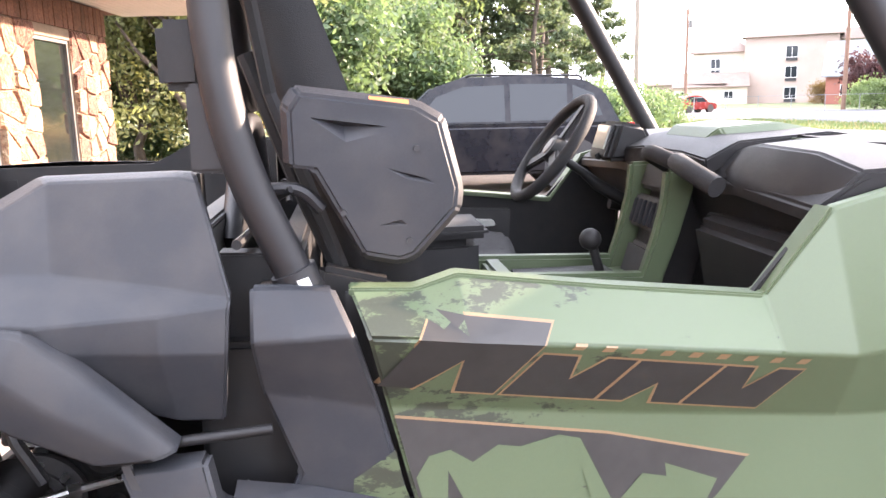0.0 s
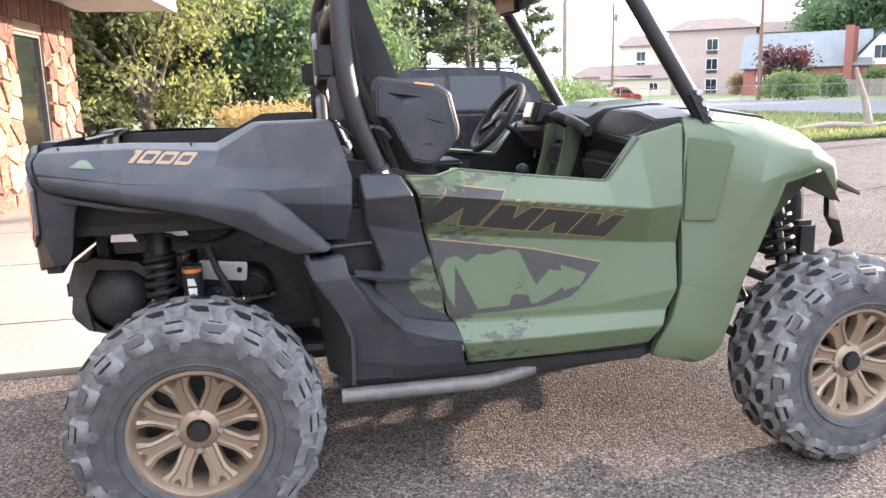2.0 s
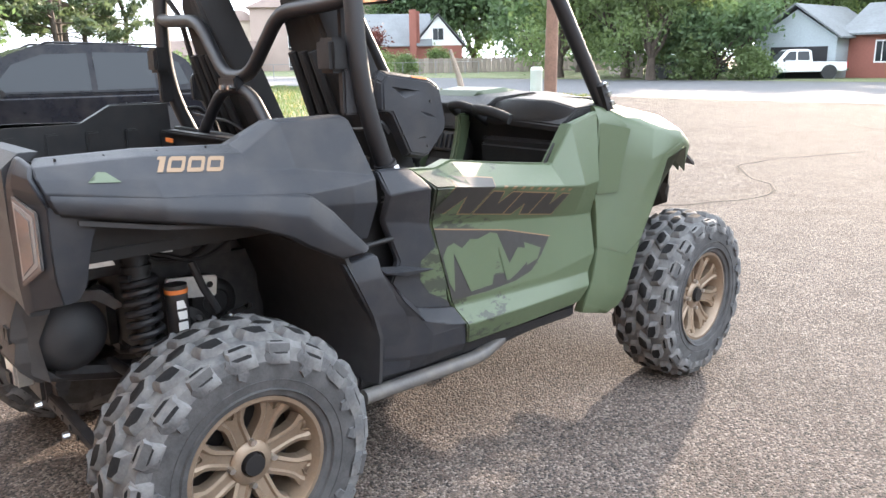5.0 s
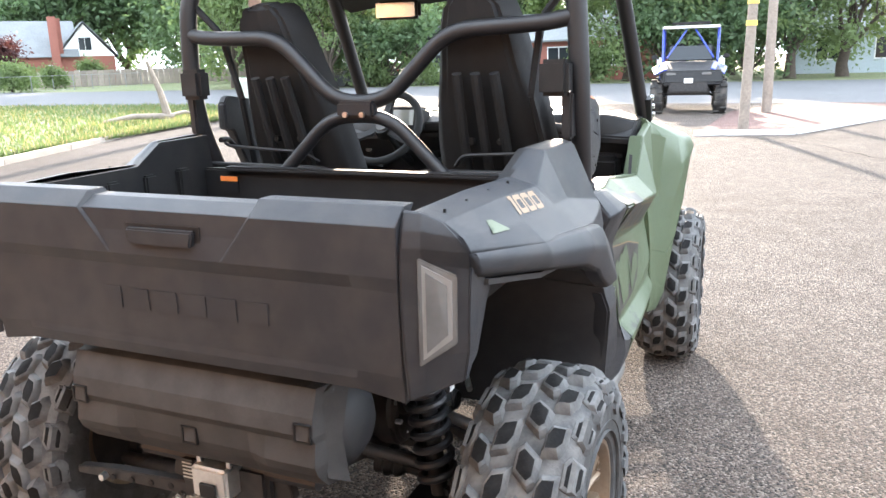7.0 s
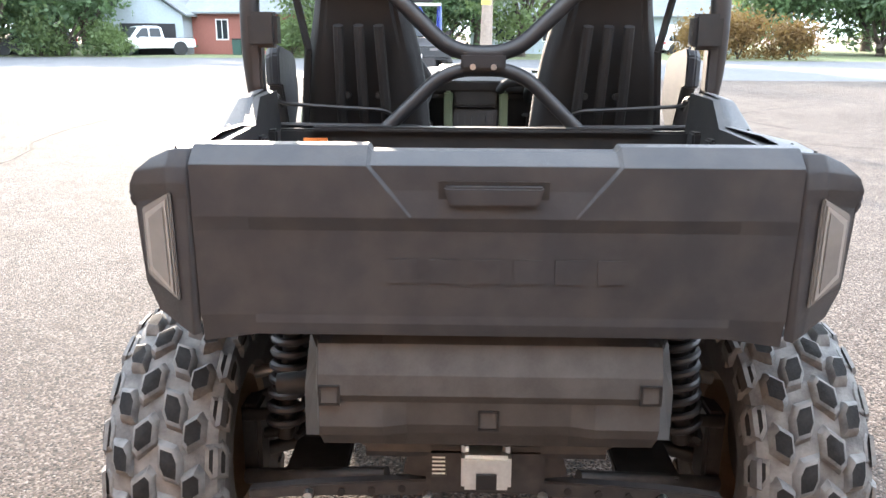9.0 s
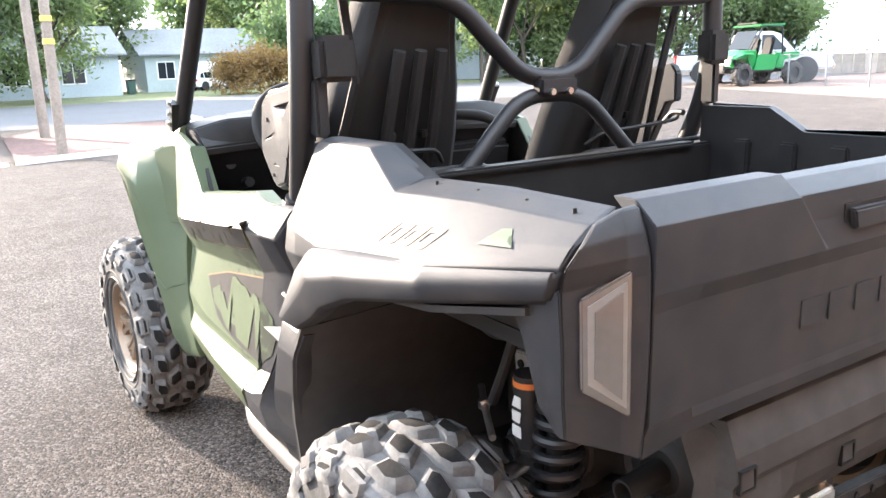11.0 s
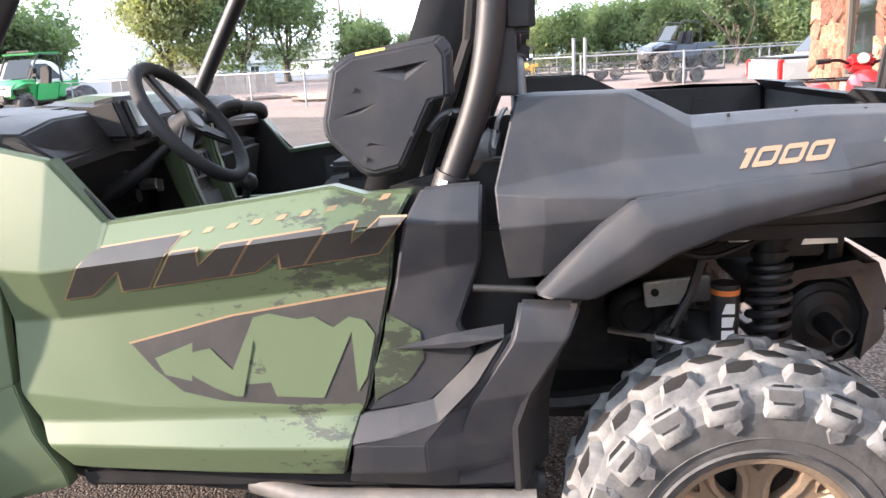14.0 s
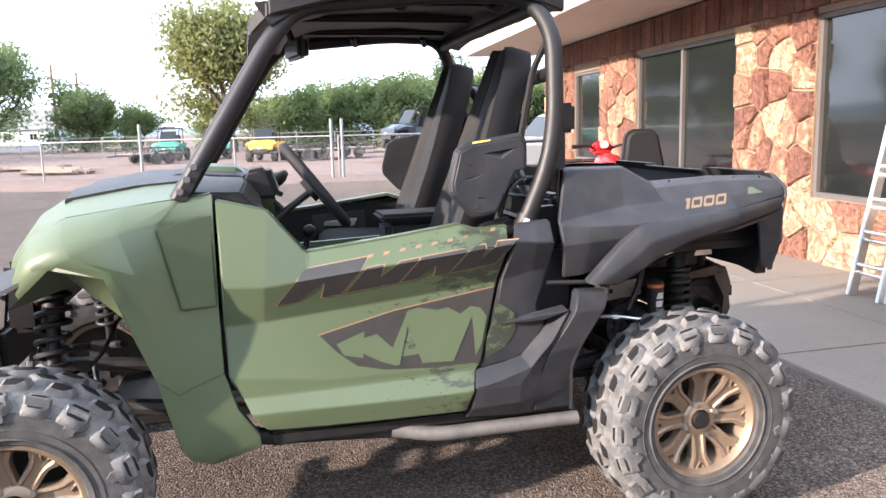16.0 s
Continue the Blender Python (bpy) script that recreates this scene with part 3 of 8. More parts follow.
# ---- the two-seat off-road vehicle ----
# x forward from the rear axle, y to its left, z up
utv = thing("utility_vehicle", "green and charcoal two-seat off-road utility vehicle with roll cage", "off-road vehicle")
WHEELBASE, HUB_Z, HUB_Y = 2.2, 0.375, 0.740


def make_wheel(at, outward):
    """A knobbly tyre on a bronze alloy rim. Local y points outwards."""
    w = new("wheel")
    w.parent = utv
    w.matrix_basis = at @ (Matrix.Diagonal((1, outward, 1, 1)))
    return w


def wheel_parts(w):
    random.seed(11)
    # carcass
    bm = bmesh.new()
    prof = [(-0.105, 0.188), (-0.128, 0.205), (-0.138, 0.25), (-0.136, 0.30), (-0.128, 0.334), (-0.10, 0.350), (-0.05, 0.358), (0, 0.360), (0.05, 0.358), (0.10, 0.350), (0.128, 0.334), (0.136, 0.30), (0.138, 0.25), (0.128, 0.205), (0.105, 0.188)]
    lathe(bm, (0, 0, 0), (0, 1, 0), prof, 72)

    def lug(y, ln, wd, h, skew, shoulder=0, low=0.0):
        """A worn rubber block: dusty flanks, top scrubbed clean by the road; at the shoulder a tongue hooks down the sidewall."""
        bm = bmesh.new()
        base_r = 0.355 if not shoulder else 0.347
        rad, tan, axl = Vector((1, 0, 0)), Vector((0, 0, 1)), Vector((0, 1, 0))
        rings = []
        for k, up in ((1.20, 0.0), (0.98, 0.78), (0.74, 1.0)):
            ring = []
            for du, dv in ((-1, -0.45), (-0.45, -1), (0.8, -1), (1, 0.45), (0.45, 1), (-0.8, 1)):
                u, v = du * ln / 2 * k, dv * wd / 2 * k
                u += v * skew
                yy = y + v
                drop = max(0, abs(yy) - 0.085) * (0.75 if not shoulder else 0.95)
                ring.append(bm.verts.new(rad * (base_r - drop + up * h) + tan * u + axl * (yy + shoulder * up * 0.010)))
            rings.append(ring)
        n = 6
        for lo, hi in ((rings[0], rings[1]), (rings[1], rings[2])):
            for i in range(n):
                bm.faces.new((lo[i], lo[(i + 1) % n], hi[(i + 1) % n], hi[i])).material_index = 2
        bm.faces.new(rings[2]).material_index = 1
        if shoulder:
            axl = Vector((0, shoulder, 0))
            ring = ((-0.036, 0.346, 0.126), (0.036, 0.346, 0.126), (0.040, 0.325, 0.1335), (0.022, 0.305, 0.1365), (0.026, low + .012, 0.1380), (0.004, low, 0.1382), (-0.012, low + .020, 0.1378), (-0.006, 0.312, 0.1360), (-0.034, 0.328, 0.1325))
            cu, cr = sum(p[0] for p in ring) / 9, sum(p[1] for p in ring) / 9
            lo, hi = [], []
            for du, r, yy in ring:
                lo.append(bm.verts.new(rad * r + tan * du + axl * (yy - 0.004)))
                hi.append(bm.verts.new(rad * (cr + (r - cr) * .94) + tan * (cu + (du - cu) * .84) + axl * (yy + 0.0065)))
            for k in range(9):
                bm.faces.new((lo[k], lo[(k + 1) % 9], hi[(k + 1) % 9], hi[k])).material_index = 2
            mid = bm.verts.new(rad * cr + tan * cu + axl * 0.1415)
            for k in range(9):
                bm.faces.new((hi[k], hi[(k + 1) % 9], mid)).material_index = 0 if low > .28 else 2
        return part("lug", bm, [RUBBER, LUGTOP, TREAD], w, smooth=35)

    N = 19
    st = 2 * math.pi / N
    rows = [((0.030, 0.080, 0.050, 0.021, 0.55), 0.0), ((-0.030, 0.080, 0.050, 0.021, -0.55), 0.5), ((0.080, 0.072, 0.045, 0.021, -0.40), 0.42), ((-0.080, 0.072, 0.045, 0.021, 0.40), 0.92)]
    rows += [((0.119, 0.086, 0.040, 0.022, 0.15, 1, .262), 0.0), ((-0.119, 0.086, 0.040, 0.022, -0.15, -1, .262), 0.5), ((0.119, 0.074, 0.040, 0.019, 0.15, 1, .292), 0.0), ((-0.119, 0.074, 0.040, 0.019, -0.15, -1, .292), 0.5)]
    for k, (shape, shift) in enumerate(rows):
        steps = range(N) if k < 4 else range(0, N, 2) if k < 6 else range(1, N, 2)
        first = None
        for i in steps:
            m = pose(0, 0, 0, 0, -math.degrees((i + shift) * st) + (random.uniform(-.25, .25) if k < 4 else 0), 0)
            if first is None:
                first = lug(*shape)
                first.matrix_basis = m
            else:
                again(first, m)
    for r in (0.222, 0.250):
        lathe(bm, (0, 0, 0), (0, 1, 0), [(0.1335, r - 0.003), (0.1400, r), (0.1335, r + 0.003)], 72)
    for f in bm.faces:
        c = f.calc_center_median()
        if f.material_index == 0 and math.hypot(c.x, c.z) > 0.31:
            f.material_index = 2
    part("tyre", bm, [RUBBER, LUGTOP, TREAD], w, "dusty black off-road tyre", smooth=35)
    # rim: outer lip, barrel, ten split spokes
    bm = bmesh.new()
    lathe(bm, (0, 0, 0), (0, 1, 0), [(0.095, 0.182), (0.113, 0.200), (0.121, 0.199), (0.121, 0.188), (0.106, 0.178), (0.075, 0.172)], 64)
    part("rim", bm, BRONZE, w, "dusty bronze alloy rim")
    bm = bmesh.new()
    lathe(bm, (0, 0, 0), (0, 1, 0), [(-0.01, 0.055), (0.03, 0.06), (0.075, 0.062), (0.083, 0.055), (0.086, 0.036), (0.07, 0.034), (0.07, 0.0)], 40)
    part("hub", bm, BRONZE, w)
    bm = bmesh.new()
    lathe(bm, (0, 0, 0), (0, 1, 0), [(0.075, 0.172), (0.05, 0.168), (-0.10, 0.168), (-0.11, 0.19)], 48)
    part("rim_barrel", bm, BRONZE, w, "dusty bronze inner rim barrel")
    bm = bmesh.new()
    lathe(bm, (0, 0, 0), (0, 1, 0), [(-0.02, 0.168), (-0.018, 0.0)], 40)
    part("brake_disc", bm, FRAME, w)
    # eight broad spokes, each grooved and forked where it meets the rim
    half = [(.027, .045), (.026, .085), (.0255, .120), (.030, .142), (.047, .166), (.049, .186), (.026, .186), (.015, .168), (0.0, .158)]
    outline = half + [(-x, r) for x, r in half[-2::-1]]
    dish = lambda r: .072 + .19 * (r - .045)
    bm = bmesh.new()
    lo = [bm.verts.new((x * 1.12, dish(r) - .032, r)) for x, r in outline]
    hi = [bm.verts.new((x, dish(r), r)) for x, r in outline]
    n = len(outline)
    bm.faces.new(lo[::-1])
    for i in range(n):
        bm.faces.new((lo[i], lo[(i + 1) % n], hi[(i + 1) % n], hi[i]))
    inner = [bm.verts.new((x * .62, dish(r) + .002, .05 + (r - .05) * .985)) for x, r in outline]
    for i in range(n):
        bm.faces.new((hi[i], hi[(i + 1) % n], inner[(i + 1) % n], inner[i]))
    groove = [bm.verts.new((x * .42, dish(r) - .005, .05 + (r - .05) * .97)) for x, r in outline]
    for i in range(n):
        bm.faces.new((inner[i], inner[(i + 1) % n], groove[(i + 1) % n], groove[i]))
    bm.faces.new(groove)
    bmesh.ops.triangulate(bm, faces=[f for f in bm.faces if len(f.verts) > 4])
    spoke = part("spoke", bm, BRONZE, w, smooth=20)
    for k in range(1, 8):
        again(spoke, pose(0, 0, 0, 0, 45 * k, 0))
    bm = bmesh.new()
    rod(bm, (0, 0.068, 0), (0, 0.098, 0), 0.033, 0.029, 24)
    part("hub_cap", bm, BLACK, w, "black hub cap")
    nut = None
    for k in range(4):
        a = radians(45 + 90 * k + 22.5)
        if nut is None:
            bm = bmesh.new()
            rod(bm, (0, 0.05, 0), (0, 0.092, 0), 0.011, 0.009, 6)
            nut = part("lug_nut", bm, STEEL, w)
            nut.matrix_basis = pose(0.062 * math.cos(a), 0, 0.062 * math.sin(a))
        else:
            again(nut, pose(0.062 * math.cos(a), 0, 0.062 * math.sin(a)))


master = make_wheel(pose(0, HUB_Y, HUB_Z), 1)
wheel_parts(master)
for x, s in ((0, -1), (WHEELBASE, 1), (WHEELBASE, -1)):
    w = make_wheel(pose(x, s * HUB_Y, HUB_Z, 0, 37 * x + 20 * s, 3.0 if x else 0), s)
    for c in master.children:
        o = c.copy()
        scene.collection.objects.link(o)
        o.parent = w
        o.matrix_basis = c.matrix_basis.copy()

# --- body panels, built for the left and mirrored ---
DOOR = [
    [(.665, .703, 1.085), (.765, .706, 1.080), (.83, .708, 1.100), (1.06, .708, 1.070), (1.332, .705, 1.040), (1.44, .708, 1.180), (1.592, .712, 1.220)],
    [(.690, 0.800, 1.036), (.78, 0.808, 1.030), (.84, 0.805, 1.022), (1.06, 0.794, .997), (1.33, 0.778, .965), (1.465, 0.766, .948), (1.59, 0.734, .95)],
    [(.715, 0.738, .910), (.80, 0.735, .900), (.86, 0.733, .893), (1.08, 0.725, .868), (1.34, 0.715, .842), (1.470, 0.707, .828), (1.592, 0.696, .82)],
    [(.780, 0.758, .640), (.84, 0.756, .636), (.89, 0.754, .634), (1.09, 0.750, .630), (1.295, 0.744, .630), (1.36, 0.744, .640), (1.585, 0.728, .66)],
    [(.795, .752, .618), (.85, .750, .616), (.90, .750, .613), (1.10, .746, .606), (1.30, .741, .600), (1.41, .738, .597), (1.548, .726, .592)],
    [(.815, 0.802, .562), (.86, 0.801, .560), (.92, 0.798, .558), (1.11, 0.790, .554), (1.30, 0.774, .550), (1.42, 0.764, .547), (1.525, 0.754, .543)],
    [(.836, .778, .486), (.88, .777, .485), (.94, .774, .484), (1.12, .766, .482), (1.30, .752, .480), (1.42, .744, .480), (1.480, .738, .482)],
]


def grid_y(rows, x, z):
    """The depth of a panel of rows at (x, z)."""
    best = None
    for a, b in zip(rows, rows[1:]):
        for i in range(len(a) - 1):
            for tri in ((a[i], a[i + 1], b[i + 1]), (a[i], b[i + 1], b[i])):
                (x0, y0, z0), (x1, y1, z1), (x2, y2, z2) = tri
                d = (x1 - x0) * (z2 - z0) - (x2 - x0) * (z1 - z0)
                if abs(d) < 1e-9:
                    continue
                u = ((x - x0) * (z2 - z0) - (x2 - x0) * (z - z0)) / d
                v = ((x1 - x0) * (z - z0) - (x - x0) * (z1 - z0)) / d
                m = min(u, v, 1 - u - v)
                y = y0 + u * (y1 - y0) + v * (y2 - y0)
                if best is None or m > best[0]:
                    best = (m, y)
    return best[1]


def decal(name, outlines, rows, s, mat, parent, lift=0.003, label="", lines=()):
    """A thin print that lies on a faceted panel, cut along the panel's creases."""
    bm = bmesh.new()
    for o in outlines:
        bm.faces.new([bm.verts.new((x, 0, z)) for x, z in o])
    bmesh.ops.triangulate(bm, faces=bm.faces)
    for r in rows[1:-1]:
        for p, q in zip(r, r[1:]):
            p, q = Vector(p), Vector(q)
            n = Vector((-(q.z - p.z), 0, q.x - p.x)).normalized()
            bmesh.ops.bisect_plane(bm, geom=bm.verts[:] + bm.edges[:] + bm.faces[:], plane_co=(p.x, 0, p.z), plane_no=n)
    for i in range(1, len(rows[0]) - 1):
        p, q = Vector(rows[1][i]), Vector(rows[-2][i])
        n = Vector(((q.z - p.z), 0, -(q.x - p.x))).normalized()
        bmesh.ops.bisect_plane(bm, geom=bm.verts[:] + bm.edges[:] + bm.faces[:], plane_co=(p.x, 0, p.z), plane_no=n)
    for v in bm.verts:
        v.co.y = s * (grid_y(rows, v.co.x, v.co.z) + lift)
    ob = part(name, bm, mat, parent, label, smooth=20)
    for p in ob.data.polygons:
        if p.normal.y * s < 0:
            p.flip()
    return ob


def slant(x0, x1, zb, zt, lean):
    """A leaning block: bottom from x0 to x1."""
    return [(x0, zb), (x1, zb), (x1 - lean, zt), (x0 - lean, zt)]


for s in (1, -1):
    bm = bmesh.new()
    sheet(bm, DOOR, s, 0.03, bevel=0.006)
    door = part("door", bm, CAMO, utv, "green half door with dark splatter print", soft=True)
    # big charcoal graphic with a tan outline: four leaning notched blocks, reading towards each side's own right
    at_x = (lambda u: .70 + .615 * u) if s < 0 else (lambda u: 1.43 - .70 * u)
    foot = (lambda x: .950 - .150 * (x - .70)) if s < 0 else (lambda x: .972 - .132 * (x - .75))
    tall = (.110, .072) if s < 0 else (.112, .080)
    lean = -.075 if s < 0 else .075

    def word(grow):
        """Four leaning blocks with wedge notches, in one row."""
        outs = []
        for k, (a, b) in enumerate(((.0, .285), (.305, .545), (.555, .775), (.785, 1.0))):
            a, b = sorted((at_x(a), at_x(b)))
            w, h = b - a, tall[0] if k == 0 else tall[1]
            shape = [(0, 0), (.30, 0), (.48, .5), (.66, 0), (1, 0), (1, 1), (0, 1)] if k % 2 == 0 else [(0, 0), (1, 0), (1, 1), (.68, 1), (.52, .45), (.36, 1), (0, 1)]
            pts = []
            for u, v in shape:
                gu, gv = grow / w * (1 if u > .5 else -1), grow / h * (1 if v > .5 else -1)
                if 0.4 < u < 0.6:
                    gu, gv = 0, (grow * 1.6 / h) * (-1 if k % 2 == 0 else 1)
                elif 0.2 < u < 0.8:
                    gu = -gu
                u, v = u + gu, v + gv
                pts.append((a + u * w - lean * v * h / .095, foot(a + u * w) + v * h))
            outs.append(pts)
        return outs

    for block in word(0.0032):
        decal("decal_outline", [block], DOOR, s, TAN, door, 0.0014, "tan outline of the large door graphic")
    for block in word(0.0):
        decal("decal", [block], DOOR, s, DARKPRINT, door, 0.0022, "charcoal block graphic on the door")
    for k in range(9):
        a = (.985 + .046 * k) if s < 0 else (1.13 - .052 * k)
        zb = 1.000 - .15 * (a - .98) if s < 0 else 1.078 - .135 * (a - .69)
        decal("decal_bar", [[(a, zb), (a + 0.018, zb - 0.002), (a + 0.018 - lean * 0.10, zb + 0.007), (a - lean * 0.10, zb + 0.009)]], DOOR, s, TAN, door, 0.0022)
    # charcoal field with the green ridge line
    field = [(.726, .890), (1.065, .834), (1.303, .774), (1.25, .716), (1.19, .668), (1.10, .648), (.95, .640), (.786, .645)]
    decal("decal_field", [field], DOOR, s, DARKPRINT, door, 0.0010, "charcoal panel graphic")
    rim_line = [(.726, .8945), (1.065, .8385), (1.309, .777), (1.303, .774), (1.065, .834), (.726, .890)]
    decal("decal_line", [rim_line], DOOR, s, TAN, door, 0.0018)
    ridge = [[(0.755, 0.794), (0.776, 0.826), (0.809, 0.833), (0.844, 0.810), (0.885, 0.834), (0.920, 0.828), (0.983, 0.841), (1.018, 0.832), (1.073, 0.717), (1.121, 0.765), (1.158, 0.757), (1.213, 0.736), (1.158, 0.700), (1.114, 0.676), (1.070, 0.659), (1.053, 0.659), (1.021, 0.782), (0.978, 0.659), (0.874, 0.656), (0.805, 0.800), (0.799, 0.669), (0.777, 0.704)]]
    decal("decal_ridge", ridge, DOOR, s, GREEN, door, 0.0030, "green mountain ridge graphic")
    # panel between door and bed
    QUARTER = [
        [(.521, .725, 1.100), (.58, .732, 1.100), (.643, .735, 1.094)],
        [(.524, .778, 1.030), (.59, 0.795, 1.036), (.672, 0.800, 1.040)],
        [(.530, .735, .945), (.60, 0.748, .935), (.705, 0.748, .912)],
        [(.580, .742, .812), (.64, .747, .805), (.728, .756, .820)],
        [(.545, .742, .745), (.63, .747, .735), (.746, .752, .742)],
        [(.600, .746, .680), (.68, .750, .665), (.766, .752, .656)],
        [(.650, .750, .640), (.72, .752, .630), (.789, .752, .619)],
    ]
    bm = bmesh.new()
    sheet(bm, QUARTER, s, 0.03, bevel=0.006)
    q = part("quarter_panel", bm, GREY, utv, "dark grey panel behind the door", soft=True)
    decal("decal_ridge", [[(.725, .845), (.66, .80), (.655, .74), (.69, .69), (.755, .655), (.765, .645), (.76, .72), (.735, .79)]], QUARTER, s, CAMO, q, 0.0018)
    # lower sill behind the door with its bright upper edge
    SILL = [
        [(.44, .74, .800), (.475, .79, .798), (.485, .795, .798)],
        [(.47, .76, .72), (.52, .80, .715), (.545, .805, .705)],
        [(.50, .77, .66), (.60, .805, .640), (.622, .808, .625)],
        [(.50, .775, .60), (.655, .808, .572), (.808, .797, .565)],
        [(.485, .765, .52), (.655, .79, .50), (.822, .785, .495)],
        [(.465, .74, .445), (.655, .75, .445), (.836, .75, .455)],
    ]
    bm = bmesh.new()
    sheet(bm, SILL, s, 0.03, bevel=0.006)
    part("sill_panel", bm, GREY, utv, smooth=12)
    TRIM = [[(.50, .750, .806), (.562, .746, .728), (.640, .750, .650), (.715, .752, .632), (.797, .752, .618)],
            [(.485, .797, .800), (.545, .807, .706), (.624, .810, .624), (.71, .806, .590), (.812, .798, .567)]]
    bm = bmesh.new()
    sheet(bm, TRIM, s, 0.02, bevel=0.0015)
    part("sill_trim", bm, GREY, utv, smooth=12)
    bm = bmesh.new()
    fin = [bm.verts.new(p) for p in side([(.487, .745, .812), (.487, .800, .802), (.500, .745, .785), (.60, .750, .795), (.715, .758, .766), (.57, .780, .774)], s)]
    for q in ((0, 1, 3), (1, 4, 3), (1, 5, 4), (1, 2, 5), (0, 2, 1), (2, 4, 5), (0, 3, 2), (3, 4, 2)):
        bm.faces.new([fin[i] for i in q])
    part("sill_fin", bm, GREY, utv, smooth=0)
    # black box set in the gap between bed side and quarter panel as shade
    bm = bmesh.new()
    box(bm, (.505, .61 * s, .985), (.10, .05, .30), rot(0, 3, 0), 0.004)
    part("panel_gap", bm, BLACK, utv)
    # air intake and its bar; a black box stands for the recess's shade
    bm = bmesh.new()
    box(bm, (.535, .64 * s, .86), (.22, .06, .28), None, 0.01)
    part("intake_recess", bm, BLACK, utv)
    bm = bmesh.new()
    rod(bm, (.38, .77 * s, .887), (.545, .755 * s, .893), 0.008)
    part("intake_bar", bm, BLACK, utv)
    # bed side panel
    BED = [
        [(-.375, .60, 1.208), (-.15, .615, 1.214), (.10, .62, 1.205), (.215, .635, 1.265), (.412, .655, 1.268), (.443, .660, 1.266)],
        [(-.395, .655, 1.194), (-.15, .680, 1.200), (.11, .680, 1.185), (.235, .665, 1.258), (.422, .680, 1.260), (.453, .685, 1.254)],
        [(-.400, .692, 1.170), (-.15, .735, 1.150), (.10, .730, 1.142), (.25, .722, 1.132), (.40, .726, 1.106), (.497, .744, 1.090)],
        [(-.392, .708, 1.140), (-.15, .785, 1.108), (.10, .795, 1.085), (.245, .794, 1.074), (.40, .772, 1.076), (.495, .752, 1.081)],
        [(-.382, .702, 1.100), (-.15, .770, 1.070), (.10, .780, 1.050), (.26, .788, 1.034), (.40, .777, 1.022), (.490, .766, 1.014)],
        [(-.375, .69, 1.065), (-.15, .735, 1.035), (.10, .745, 1.015), (.28, .74, .95), (.41, .735, .905), (.474, .73, .90)],
    ]
    bm = bmesh.new()
    sheet(bm, BED, s, 0.02, bevel=0.006)
    bedside = part("bed_side", bm, GREY, utv, "dark grey cargo bed side", soft=True)
    # fender flare
    FLARE = [
        [(-.39, .712, 1.142), (-.15, .780, 1.114), (.10, .812, 1.090), (.235, .815, 1.072), (.30, .818, 1.020), (.425, .812, .893)],
        [(-.385, .722, 1.115), (-.15, .800, 1.082), (.08, .838, 1.050), (.205, .840, 1.020), (.26, .838, .975), (.395, .832, .886)],
        [(-.37, .716, 1.085), (-.15, .790, 1.048), (.05, .825, 1.010), (.165, .828, .965), (.21, .825, .935), (.315, .822, .880)],
    ]
    bm = bmesh.new()
    sheet(bm, FLARE, s, 0.045, bevel=0.007)
    part("fender_flare", bm, GREY, utv, "dark grey rear fender flare", soft=True)
    # fender flare, lower leg in front of the rear wheel
    LEG = [
        [(.335, .80, .862), (.455, .80, .868)],
        [(.36, .815, .80), (.47, .812, .80)],
        [(.43, .795, .68), (.56, .80, .66)],
        [(.46, .775, .60), (.60, .79, .57)],
        [(.455, .75, .45), (.60, .76, .45)],
    ]
    bm = bmesh.new()
    sheet(bm, LEG, s, 0.05, bevel=0.007)
    part("flare_leg", bm, GREY, utv, soft=True)
    # inner wheel house
    LIN = [[(.462, .775, .45), (.465, .785, .60), (.437, .795, .68), (.368, .812, .80), (.34, .80, .872)], [(.40, .62, .45), (.395, .62, .60), (.37, .63, .70), (.325, .64, .82), (.29, .64, .90)], [(.40, .35, .45), (.39, .35, .60), (.365, .35, .70), (.32, .35, .82), (.27, .35, .92)], [(.40, .10, .45), (.39, .10, .60), (.365, .10, .70), (.32, .10, .82), (.27, .10, .92)]]
    bm = bmesh.new()
    sheet(bm, LIN, s, 0.012, (1, 0, 0), 0.0)
    part("wheel_house", bm, LINER, utv, "black dusty inner fender")
    BRIDGE = [[(.345, .80, .868), (.295, .64, .895), (.272, .35, .915)], [(.285, .775, .955), (.272, .64, .950), (.265, .35, .955)]]
    bm = bmesh.new()
    sheet(bm, BRIDGE, s, 0.012, (1, 0, 0), 0.0)
    part("wheel_house", bm, LINER, utv)
    TOPL = [[(.28, .76, .93), (.10, .77, 1.0), (-.15, .77, 1.03), (-.33, .72, 1.06)], [(.27, .36, .94), (.10, .36, .99), (-.15, .36, 1.0), (-.33, .36, 1.02)]]
    bm = bmesh.new()
    sheet(bm, TOPL, s, 0.012, (0, 0, 1), 0.0)
    part("wheel_house", bm, LINER, utv)
    # rear corner with tail lamp
    CORNER = [
        [(-.415, .585, 1.215), (-.415, .62, 1.214), (-.405, .66, 1.197)],
        [(-.432, .585, 1.180), (-.432, .625, 1.182), (-.415, .695, 1.170)],
        [(-.440, .585, 1.150), (-.438, .625, 1.150), (-.405, .712, 1.140)],
        [(-.442, .585, 1.120), (-.428, .63, 1.120), (-.388, .706, 1.105)],
        [(-.445, .587, 1.02), (-.428, .63, 1.02), (-.390, .703, 1.02)],
        [(-.445, .590, .93), (-.430, .625, .93), (-.388, .700, .94)],
        [(-.440, .595, .84), (-.425, .62, .850), (-.372, .682, .868)],
    ]
    bm = bmesh.new()
